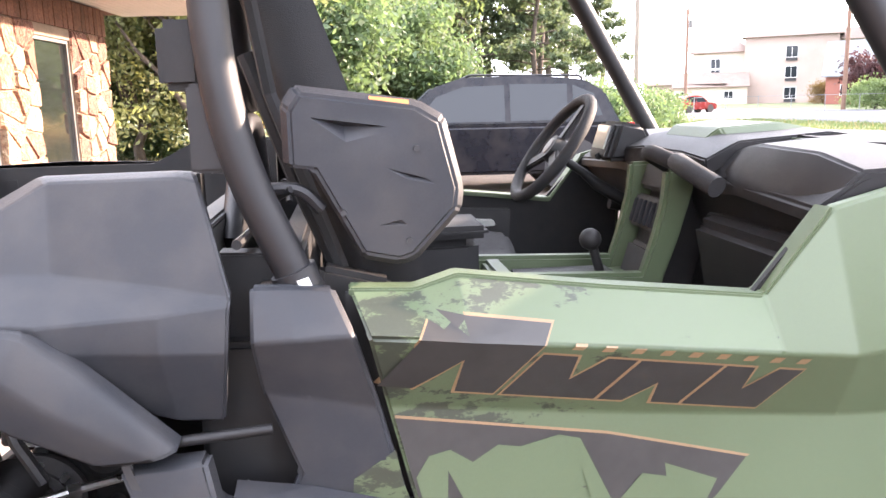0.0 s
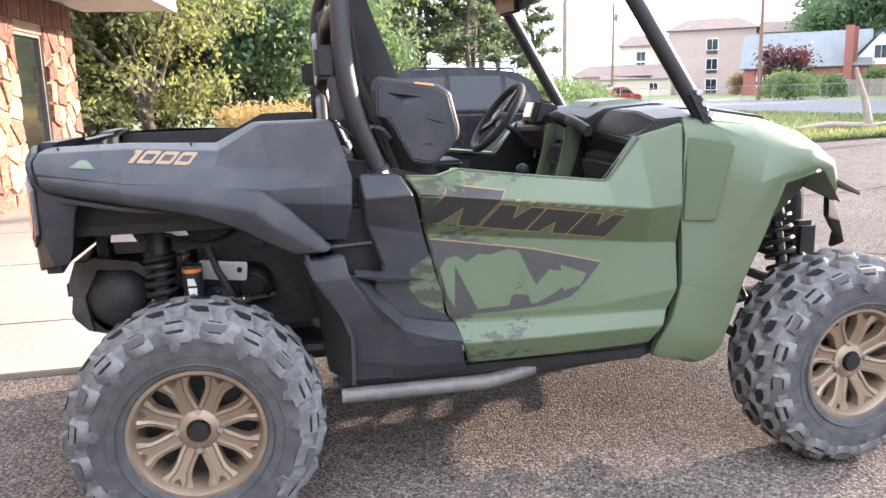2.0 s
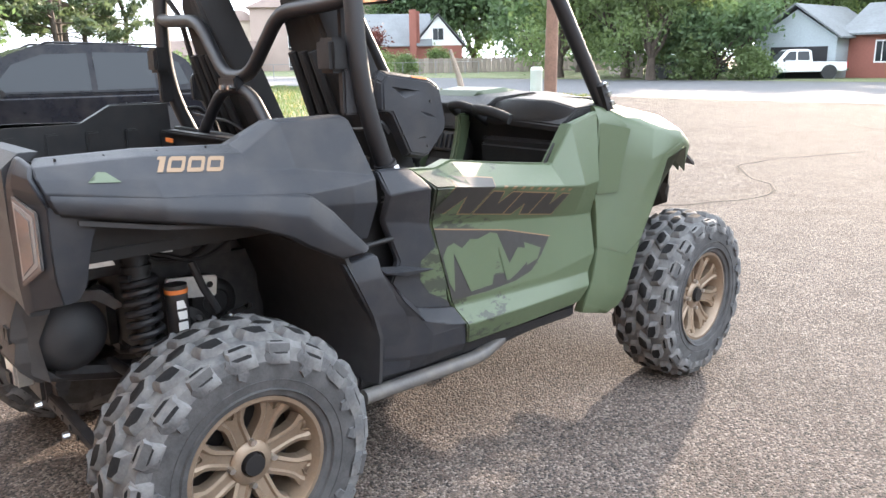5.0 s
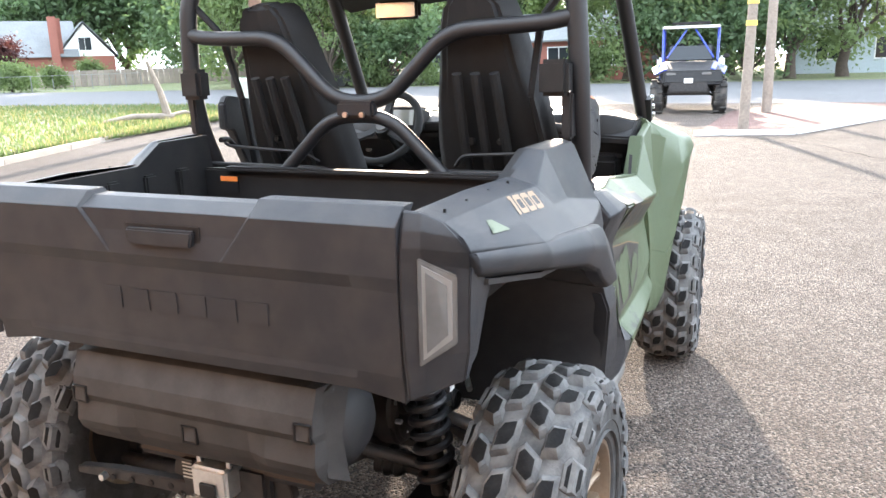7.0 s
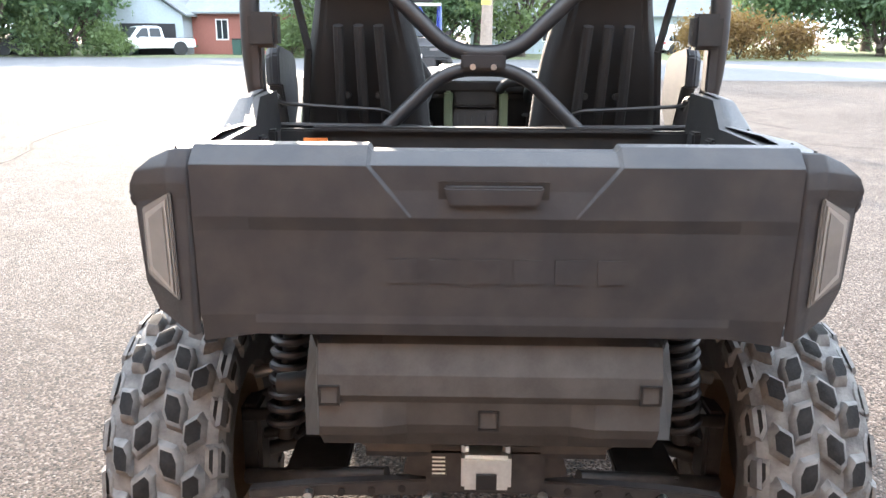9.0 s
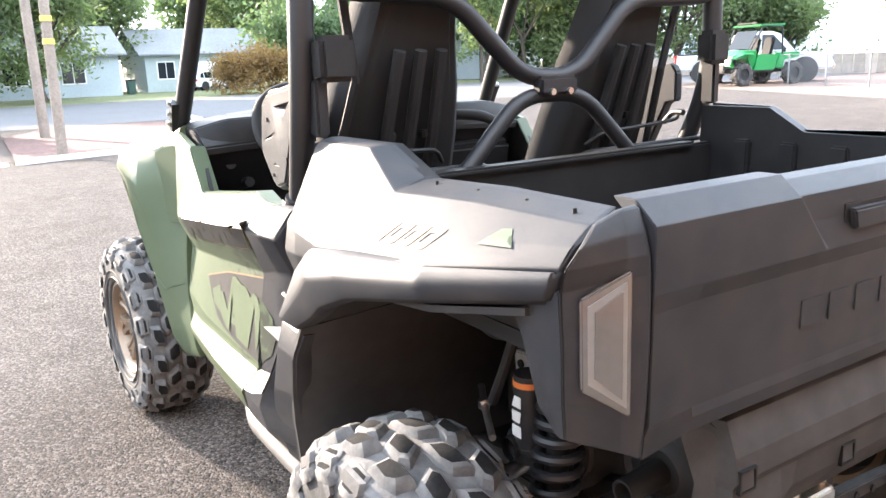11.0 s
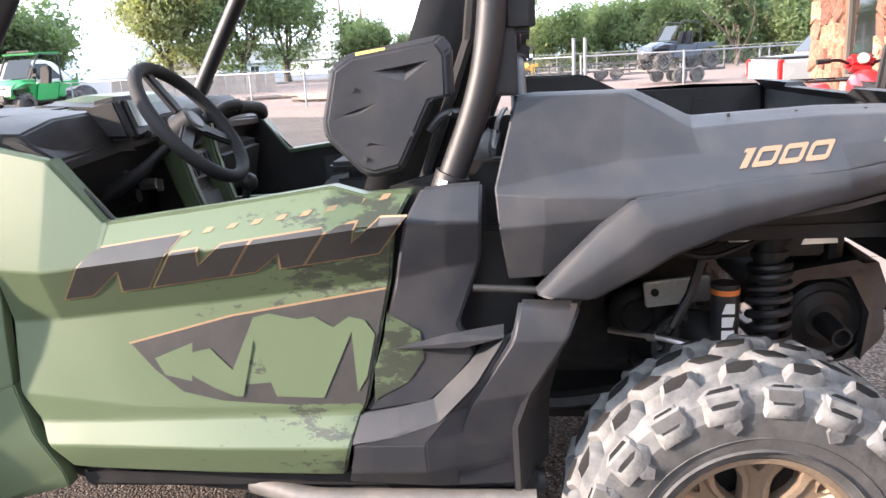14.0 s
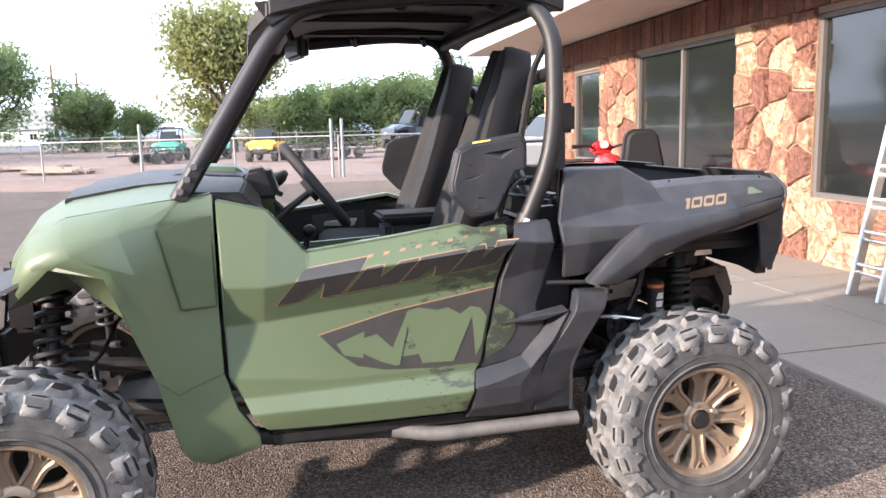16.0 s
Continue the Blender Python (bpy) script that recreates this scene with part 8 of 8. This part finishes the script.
def chain_fence(pts, h, label, mesh=True, tall=()):
    f = thing("chain_link_fence", label, "fence", "chain-link fences", pose(0, 0, gz(*pts[-1])))
    posts, k = [], 0
    for (x0, y0), (x1, y1) in zip(pts, pts[1:]):
        d = Vector((x1 - x0, y1 - y0, 0))
        n = max(1, round(d.length / 2.6))
        for i in range(n):
            posts.append(Vector((x0, y0, 0)) + d * i / n)
        bm = bmesh.new()
        rod(bm, (x0, y0, h), (x1, y1, h), .022, .022, 6)
        rod(bm, (x0, y0, .08), (x1, y1, .08), .008, .008, 5)
        part("rail", bm, WIRE, f)
        if mesh:
            bm = bmesh.new()
            u = d.normalized()
            step, L = .11, d.length
            for sg in (1, -1):
                c = -h
                while c < L:
                    a0 = max(0, c)
                    b0 = min(L, c + h)
                    z0, z1 = (a0 - c, b0 - c) if sg > 0 else (h - (a0 - c), h - (b0 - c))
                    p, q = Vector((x0, y0, 0)) + u * a0 + Vector((0, 0, z0)), Vector((x0, y0, 0)) + u * b0 + Vector((0, 0, z1))
                    w = Vector((-u.y, u.x, 0)) * .0015 + Vector((0, 0, .0022))
                    bm.faces.new([bm.verts.new(t) for t in (p - w, q - w, q + w, p + w)])
                    c += step
            part("wire_mesh", bm, WIRE, f, "diamond wire mesh", smooth=0)
    posts.append(Vector((*pts[-1], 0)))
    for p in posts:
        bm = bmesh.new()
        rod(bm, p + Vector((0, 0, -.05)), p + Vector((0, 0, h + .04)), .032, .032, 8)
        part("post", bm, WIRE, f)
    for x, y in tall:
        bm = bmesh.new()
        rod(bm, (x, y, -.05), (x, y, h + .52), .05, .05, 10)
        part("gate_post", bm, WIRE, f)
    return f


chain_fence([(21.94, -30.79), (8.08, -25.06), (4.82, -23.69), (-1.06, -21.17)], 1.24, "galvanised chain-link fence before the yard", True, [(4.82, -23.69), (-1.06, -21.11)])
chain_fence([(-1.26, -21.05), (-4.07, -20.59), (-13.7, -25.64)], 1.24, "galvanised chain-link gate and fence", True, [(-1.38, -21.05)])
chain_fence([(21.94, -30.79), (30.77, -50.85), (11.28, -55.43), (-23.1, -48.56)], 1.3, "galvanised chain-link fence behind the yard", False)
chain_fence([(30, 62), (44, 56), (60, 60)], 1.3, "chain-link fence along a far garden", False)


def board_fence(p, q, h, label, mat):
    f = thing("board_fence", label, "fence", "board fences")
    d = Vector((q[0] - p[0], q[1] - p[1], 0))
    n = int(d.length / .6)
    a = math.degrees(math.atan2(d.y, d.x))
    m = None
    for i in range(n):
        c = Vector((p[0], p[1], h / 2)) + d * (i + .5) / n
        if m is None:
            bm = bmesh.new()
            box(bm, (0, 0, 0), (.58, .03, h), None, .01)
            m = part("board", bm, mat, f)
            m.matrix_basis = pose(*c, 0, 0, a)
        else:
            again(m, pose(c.x, c.y, c.z + .04 * math.sin(i * 2.3), 0, 0, a))


FENCEWOOD = varied(material("weathered_fence_boards", (0.26, 0.22, 0.185), .9, spread=.3), .8, 1.2)
board_fence((56, 70), (84, 58), 1.7, "weathered grey board fence", FENCEWOOD)
board_fence((47, 30), (62, 44), 1.7, "weathered grey board fence", FENCEWOOD)
board_fence((15.87, -46.26), (38.79, -39.39), 1.2, "low pale board fence", FENCEWOOD)


def utility_pole(label, x, y, h, r, mat=POLEWOOD, arms=(), lean=0, bands=(), can=None):
    p = thing("utility_pole", label, "utility pole", "utility poles", pose(x, y, 0, lean, 0, 0))
    bm = bmesh.new()
    rod(bm, (0, 0, -.1), (0, 0, h), r, r * .72, 14)
    part("pole_shaft", bm, mat, p)
    for z, l, a in arms:
        bm = bmesh.new()
        box(bm, (0, 0, z), (l, .10, .12), rot(0, 0, a), .01)
        part("crossarm", bm, mat, p)
        for k in (-.45, -.2, .2, .45):
            bm = bmesh.new()
            c = rot(0, 0, a) @ Vector((l * k, 0, 0))
            rod(bm, (c.x, c.y, z + .06), (c.x, c.y, z + .2), .04, .03, 8)
            part("insulator", bm, BLACK, p)
    for z in bands:
        bm = bmesh.new()
        rod(bm, (0, 0, z - .045), (0, 0, z + .045), r * 1.0 + .004, r * 1.0, 14)
        part("band", bm, YELLOWPRINT, p, "yellow reflective band")
    if can:
        bm = bmesh.new()
        rod(bm, (r + .2, 0, can), (r + .2, 0, can + .8), .2, .2, 14)
        part("transformer", bm, ALUM, p)
    return p


utility_pole("thick reddish-brown wooden utility pole by the kerb", 17.5, 13.2, 9.5, .20, POLEWOOD, [(8.8, 2.2, 40)], 1)
utility_pole("short wooden pole with yellow bands", 14.45, -.4, 5.5, .10, POLEGREY, (), 1.2, (2.42, 2.03))
utility_pole("weathered grey wooden pole", 19.5, -.66, 8.5, .12, POLEGREY)
utility_pole("wooden pole far behind the lawn", 17.8, 43.4, 13, .17, POLEGREY, [(12.6, 2.0, 60)])
utility_pole("wooden pole with a transformer", 38.8, 83.5, 11, .19, POLEWOOD, [(10.6, 2.6, 50)], 0, (), 9)
utility_pole("wooden pole with crossarms before the houses", 43.1, 61.2, 14, .19, POLEWOOD, [(13.2, 2.6, 45), (9.6, 2.2, 45)])
utility_pole("far wooden pole with a crossarm", 23.89, -101.27, 10.08, .19, POLEWOOD, [(8.4, 2.4, 10)])
utility_pole("far wooden pole with a lamp arm", 21.14, -101.27, 9.17, .17, POLEWOOD, [(7.7, 3.4, 0)])
ped = thing("utility_box", "pale grey-green utility pedestal on the grass", "utility box", at=pose(18.0, 14.2, .03))
bm = bmesh.new()
rod(bm, (0, 0, 0), (0, 0, 1.05), .19, .19, 18)
part("pedestal_body", bm, material("pale_green_plastic", (.42, .47, .42), .5), ped)
bm = bmesh.new()
rod(bm, (0, 0, 1.05), (0, 0, 1.16), .205, .15, 18)
part("pedestal_cap", bm, material("pale_green_cap", (.46, .50, .45), .5), ped)
log = thing("broken_post", "broken leaning grey post in the grass", "post", at=pose(16.2, 15.6, .05))
bm = bmesh.new()
tube(bm, [(0, 0, 0), (-.12, .1, .8), (-.38, .25, 1.7)], .09, 8, [.13, .09, .05])
tube(bm, [(.1, -.1, .1), (-.9, .5, .16), (-1.6, .9, .05)], .08, 8, [.10, .08, .05])
tube(bm, [(.0, .1, .1), (.9, .2, .18), (1.5, .1, .05)], .05, 8, [.06, .05, .03])
part("post_wood", bm, POLEGREY, log)
for a, b, z0, z1 in (((43.1, 61.2), (17.5, 13.2), 13, 8.8), ((43.1, 61.2), (38.8, 83.5), 13, 10.6), ((17.5, 13.2), (14.45, -.4), 8.7, 5.4), ((17.5, 13.2), (19.5, -.66), 8.7, 8.4)):
    for o in (-.5, .5):
        w = thing("power_line", "thin black overhead power line", "cable", "power lines")
        bm = bmesh.new()
        tube(bm, [Vector((a[0] + o * .5, a[1], z0)).lerp(Vector((b[0] + o * .5, b[1], z1)), t) - Vector((0, 0, 2.2 * t * (1 - t))) for t in (k / 10 for k in range(11))], .012, 4)
        part("wire", bm, BLACK, w)


# ---- houses ----
def wallmat(name, c):
    return material(name, c, .8, spread=.1, grain=8, blotch=.6)


HOTEL = wallmat("beige_render", (.36, .28, .24))
CREAM = wallmat("cream_render", (.50, .43, .34))
BRICKRED = wallmat("red_brick_wall", (.26, .10, .075))
WHITEWALL = wallmat("white_siding", (.72, .72, .70))
GREYWALL = wallmat("blue_grey_siding", (.36, .40, .42))
TANWALL = wallmat("tan_siding", (.45, .38, .30))
ROOFGREY = material("grey_shingles", (.17, .18, .185), .9, spread=.2, grain=6, blotch=.8)
ROOFBROWN = material("brown_shingles", (.20, .15, .125), .9, spread=.2, grain=6, blotch=.8)


def window(h, x, y, z, w, ht, normal):
    win = new("window")
    win.parent = h
    t = rot(0, 0, 0) if normal == 'y' else rot(0, 0, 90)
    bm = bmesh.new()
    box(bm, (0, 0, 0), (w + .16, .06, ht + .16), t, 0)
    part("window_frame", bm, WHITEWALL, win)
    bm = bmesh.new()
    box(bm, (0, 0, 0), (w, .085, ht), t, 0)
    part("pane", bm, AUTOGLASS, win)
    bm = bmesh.new()
    box(bm, (0, 0, 0), (.05, .10, ht), t, 0)
    part("mullion", bm, WHITEWALL, win)
    win.matrix_basis = pose(x, y, z)


def house(label, at, L, W, H, roof_h, wmat, rmat, wins=(), gable=None, over=.4, chimney=None, ridge='x', door=None, group="houses", cat="house"):
    """A house: length along x, ridge along x or y, windows as (face, along, height, w, h)."""
    h = thing("house", label, cat, group, at)
    bm = bmesh.new()
    box(bm, (0, 0, H / 2), (L, W, H))
    part("wall", bm, wmat, h, smooth=0)
    a, b = (L / 2 + over, W / 2 + over) if ridge == 'x' else (W / 2 + over, L / 2 + over)
    turn = rot(0, 0, 0 if ridge == 'x' else 90)
    for s in (1, -1):
        bm = bmesh.new()
        e = .12
        q = [Vector((-a, s * b, H - .1)), Vector((a, s * b, H - .1)), Vector((a, -s * .0, H + roof_h)), Vector((-a, -s * .0, H + roof_h))]
        prism(bm, [turn @ v for v in q], (0, 0, e))
        part("roof", bm, rmat, h, smooth=0)
    for s in (1, -1):
        bm = bmesh.new()
        q = [Vector((s * (a - over), -b + over, H - .002)), Vector((s * (a - over), b - over, H - .002)), Vector((s * (a - over), 0, H + roof_h - .25))]
        prism(bm, [turn @ v for v in q], turn @ Vector((-s * .15, 0, 0)))
        part("gable_wall", bm, gable or wmat, h, smooth=0)
    for face, u, z, w, ht in wins:
        if face in 'NS':
            window(h, u, (W / 2 if face == 'N' else -W / 2), z, w, ht, 'y')
        else:
            window(h, (L / 2 if face == 'E' else -L / 2), u, z, w, ht, 'x')
    # a garage door, or for an open garage a panel coloured as its shade
    if door:
        face, u, w, ht, m = door
        bm = bmesh.new()
        if face in 'NS':
            box(bm, (u, (W / 2 if face == 'N' else -W / 2), ht / 2), (w, .10, ht))
        else:
            box(bm, ((L / 2 if face == 'E' else -L / 2), u, ht / 2), (.10, w, ht))
        part("garage_door", bm, m, h, smooth=0)
    if chimney:
        bm = bmesh.new()
        box(bm, (*chimney[:2], chimney[2] / 2), (1.0, .8, chimney[2]))
        part("chimney", bm, BRICKRED, h, smooth=0)
    return h


# hotel with wings
hx, hy = 79.8, 131
hotel = thing("hotel", "three-storey beige and cream hotel with brown roofs", "building", at=pose(hx, hy, -.3, 0, 0, -34) @ Matrix.Scale(1.13, 4))
for x, y, L, W, H, m, nm in ((0, 0, 13, 12, 10.2, HOTEL, "wall"), (-10.5, 1.5, 8, 11, 8.3, CREAM, "wing_wall"), (10, 1.5, 9, 11, 9.4, CREAM, "wing_wall"), (-15, -6, 12, 8, 3.4, HOTEL, "porch_wall")):
    bm = bmesh.new()
    box(bm, (x, y, H / 2), (L, W, H))
    part(nm, bm, m, hotel, smooth=0)
    bm = bmesh.new()
    box(bm, (x, y, H + .9), (L + 1.2, W + 1.2, 1.8), None, 0, .55)
    part("roof", bm, ROOFBROWN, hotel, smooth=0)
for z in (1.8, 4.9, 7.9):
    window(hotel, 0.2, -6.02, z, 1.6, 1.6, 'y')
    bm = bmesh.new()
    box(bm, (.2, -6.1, z - 1.15), (1.6, .2, .45))
    part("vent_box", bm, FRAME, hotel)
    window(hotel, 11.5, -4.02, z, 1.4, 1.5, 'y')
    window(hotel, -11.0, -4.02, z if z < 7 else 6.6, 1.4, 1.4, 'y')
house("low brown building with a brown roof", pose(65, 132, 0, 0, 0, -25), 12, 9, 3.0, 2.4, TANWALL, ROOFBROWN, [('S', -5, 1.6, 1.4, 1.2), ('S', 3, 1.6, 1.4, 1.2)])
house("house with a white gable, red brick walls and grey roof", pose(71.8, 93.9, 0, 0, 0, -38), 15, 9, 3.6, 4.6, BRICKRED, ROOFGREY, [('S', 0, 1.8, 1.6, 1.3), ('S', 5, 1.8, 1.4, 1.3), ('S', -5, 1.8, 1.4, 1.3), ('E', 0, 5.4, 1.5, 1.5)], WHITEWALL, .5, (5.2, -4.9, 8.6), 'x')
gab = house("white-gabled front of a brick house", pose(78.8, 88.4, 0, 0, 0, -38), 7, 8, 3.6, 4.4, BRICKRED, ROOFGREY, [('S', 0, 5.2, 1.5, 1.6), ('S', -1.8, 1.8, 1.4, 1.3)], WHITEWALL, .5, (-3.2, -4.2, 8.4), 'y')
house("grey garage house with a wide open garage", pose(53.2, 20.6, 0, 0, 0, 0), 7, 5.2, 2.5, 2.0, GREYWALL, ROOFGREY, [], GREYWALL, .4, None, 'x', ('W', -.3, 3.6, 1.95, ROOMSHADE))
house("long red brick house with white windows", pose(55.5, 12.4, 0, 0, 0, 0), 8, 11.2, 2.7, 1.9, BRICKRED, ROOFGREY, [('W', 3.6, 1.6, .7, 1.2), ('W', 1.2, 1.5, 1.5, 1.4), ('W', -2.5, 1.6, 1.6, 1.2)], BRICKRED, .5, None, 'y')
house("white and pale blue house across the street", pose(62, -5.2, 0, 0, 0, 0), 9, 9, 2.8, 2.0, wallmat("pale_blue_boards", (.40, .45, .48)), ROOFGREY, [('W', -1.5, 1.6, 1.4, 1.3), ('W', 2, 1.6, 1.4, 1.3)], WHITEWALL, .5, None, 'y')
house("pale green-grey garage house", pose(66, -16.8, 0, 0, 0, 0), 9, 9, 2.8, 2.0, material("sage_siding", (.36, .41, .40), .8, spread=.1, grain=8), ROOFGREY, [('W', 3, 1.6, 1.2, 1.2)], None, .5, None, 'y', ('W', -1.5, 4.2, 2.2, WHITEWALL))
house("grey house behind birch trees", pose(60, -41, 0, 0, 0, 25), 9, 12, 2.8, 2.2, GREYWALL, ROOFGREY, [('W', -2, 1.6, 1.6, 1.3), ('W', 2.5, 1.6, 1.4, 1.3)], None, .5, None, 'y', ('W', 4.6, 2.2, 2.0, WHITEWALL))
house("brown brick house with a wide window", pose(51, -50, 0, 0, 0, 35), 9, 12, 2.8, 1.8, TANWALL, ROOFBROWN, [('W', -1, 1.7, 2.2, 1.2), ('W', 3, 1.7, 1.2, 1.2)], None, .5, None, 'y')
house("small brown house with a pale blue gable", pose(62.28, -135.65, 0, 0, 0, 60), 8, 7, 2.6, 2.8, TANWALL, ROOFBROWN, [('W', 0, 1.5, 1.2, 1.2)], material("pale_blue_siding", (.50, .60, .66), .8), .4, None, 'x')
house("grey-roofed house behind shrubs", pose(47.96, -135.65, 0, 0, 0, 20), 11, 8, 2.6, 3.2, GREYWALL, ROOFGREY, [('N', 0, 1.5, 1.4, 1.2)], None, .5, (0, 0, 6.4), 'x')
house("grey house with a dark grey roof and pale gables", pose(42.23, -164.3, 0, 0, 0, -15), 12, 9, 3.0, 3.6, GREYWALL, ROOFGREY, [('N', 2, 1.6, 1.4, 1.2), ('N', -3, 1.6, 1.4, 1.2)], WHITEWALL, .5, None, 'x')
house("pale far house with a low roof", pose(69.73, -181.49, 0, 0, 0, 10), 12, 9, 3.0, 2.4, WHITEWALL, ROOFGREY, [('N', 0, 1.6, 1.4, 1.2)], None, .5, None, 'x')
for x, y in ((50.0, 14.6), (49.6, 21.3), (59, -10.6)):
    bn = thing("wheelie_bin", "dark green wheeled rubbish bin", "bin", "wheeled bins", pose(x, y, 0))
    bm = bmesh.new()
    box(bm, (0, 0, .48), (.58, .55, .95), None, .03, 1.12)
    part("bin_body", bm, material("dark_green_plastic", (.03, .07, .055), .5), bn)
    bm = bmesh.new()
    box(bm, (0, 0, 1.0), (.70, .66, .08), None, .03)
    part("bin_lid", bm, BLACK, bn)
# timber and pallets in the yard
random.seed(9)
for k in range(9):
    x, y = random.uniform(5.0, 14.7), random.uniform(-36, -28)
    tm = thing("timber_stack", "weathered timber lying on red dirt", "timber", "timber stacks", pose(x, y, gz(x, y) - .04, 0, 0, random.uniform(-30, 30)))
    for j in range(4):
        bm = bmesh.new()
        box(bm, (random.uniform(-.2, .2), .2 * j, .08 + .08 * (j % 2)), (random.uniform(1.6, 2.8), .15, .10), None, .01)
        part("plank", bm, POLEGREY if j % 2 else POLEWOOD, tm)
# distant ridge, the blue of the air haze put into its colour
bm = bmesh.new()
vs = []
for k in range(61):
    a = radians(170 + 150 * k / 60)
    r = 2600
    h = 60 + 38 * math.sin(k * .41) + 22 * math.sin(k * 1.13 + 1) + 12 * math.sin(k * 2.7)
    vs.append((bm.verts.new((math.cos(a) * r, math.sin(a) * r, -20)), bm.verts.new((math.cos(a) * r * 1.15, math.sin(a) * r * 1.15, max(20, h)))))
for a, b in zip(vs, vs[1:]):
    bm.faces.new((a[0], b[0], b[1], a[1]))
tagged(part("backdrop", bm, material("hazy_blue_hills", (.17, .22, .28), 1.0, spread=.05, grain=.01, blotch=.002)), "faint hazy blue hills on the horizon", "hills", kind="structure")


# ---- facing stones of the shop wall ----
def clip(poly, p, n):
    out = []
    for i in range(len(poly)):
        a, b = poly[i], poly[(i + 1) % len(poly)]
        da, db = (a[0] - p[0]) * n[0] + (a[1] - p[1]) * n[1], (b[0] - p[0]) * n[0] + (b[1] - p[1]) * n[1]
        if da <= 0:
            out.append(a)
        if da * db < 0:
            t = da / (da - db)
            out.append((a[0] + t * (b[0] - a[0]), a[1] + t * (b[1] - a[1])))
    return out


def facing(x0, x1, z0, z1, cell, seed):
    """Irregular stones that fill a rectangle: cells about scattered seeds, each shrunk by the joint."""
    rnd = random.Random(seed)
    nx, nz = max(1, round((x1 - x0) / cell)), max(1, round((z1 - z0) / (cell * .8)))
    pts = []
    for i in range(nx):
        for j in range(nz):
            if rnd.random() < .12 and nx * nz > 4:
                continue
            pts.append((x0 + (x1 - x0) * (i + .5 + rnd.uniform(-.42, .42)) / nx, z0 + (z1 - z0) * (j + .5 + rnd.uniform(-.42, .42)) / nz))
    for p in pts:
        poly = [(x0, z0), (x1, z0), (x1, z1), (x0, z1)]
        for q in pts:
            if q is p or math.hypot(q[0] - p[0], q[1] - p[1]) > 5 * cell:
                continue
            n = (q[0] - p[0], q[1] - p[1])
            l = math.hypot(*n)
            n = (n[0] / l, n[1] / l)
            poly = clip(poly, ((p[0] + q[0]) / 2 - n[0] * .008, (p[1] + q[1]) / 2 - n[1] * .008), n)
            if len(poly) < 3:
                break
        if len(poly) < 3:
            continue
        cx, cz = sum(a for a, _ in poly) / len(poly), sum(b for _, b in poly) / len(poly)
        bm = bmesh.new()
        d = rnd.uniform(.02, .055)
        tilt, tz = rnd.uniform(-.06, .06), rnd.uniform(-.06, .06)
        ring_ = []
        for k, (a, b) in enumerate(poly):
            a2, b2 = poly[(k + 1) % len(poly)]
            m = ((a + a2) / 2 + rnd.uniform(-.012, .012), (b + b2) / 2 + rnd.uniform(-.012, .012))
            ring_ += [(a, b), m]
        base = [bm.verts.new((a, .042, b)) for a, b in ring_]
        top = [bm.verts.new((cx + (a - cx) * .90, .042 - d + tilt * (a - cx) + tz * (b - cz) + rnd.uniform(-.006, .006), cz + (b - cz) * .90)) for a, b in ring_]
        mid = bm.verts.new((cx, .042 - d - rnd.uniform(-.004, .016), cz))
        n = len(base)
        for i in range(n):
            j = (i + 1) % n
            bm.faces.new((base[i], base[j], top[j], top[i]))
            bm.faces.new((top[i], top[j], mid))
        part("stone", bm, STONE, wall, smooth=25)


BAND = 2.44
sd = 20
for a, b in zip(cuts[0::2], cuts[1::2]):
    facing(a + .004, b - .004, .0, BAND, .34 if (b - a) < 2.2 else .42, sd)
    sd += 1
for a, b, z0, z1, _ in OPENINGS:
    facing(a, b, .0, z0 - .004, .40, sd)
    sd += 1
# rough boards above the windows
x = S0
random.seed(31)
while x < S1 - .05:
    w = random.uniform(.10, .17)
    bm = bmesh.new()
    box(bm, (x + w / 2, .028 - random.uniform(0, .012), (BAND + WALL_H) / 2), (w - .006, .03, WALL_H - BAND - .004), None, .004)
    part("board", bm, SHAKE, wall)
    x += w
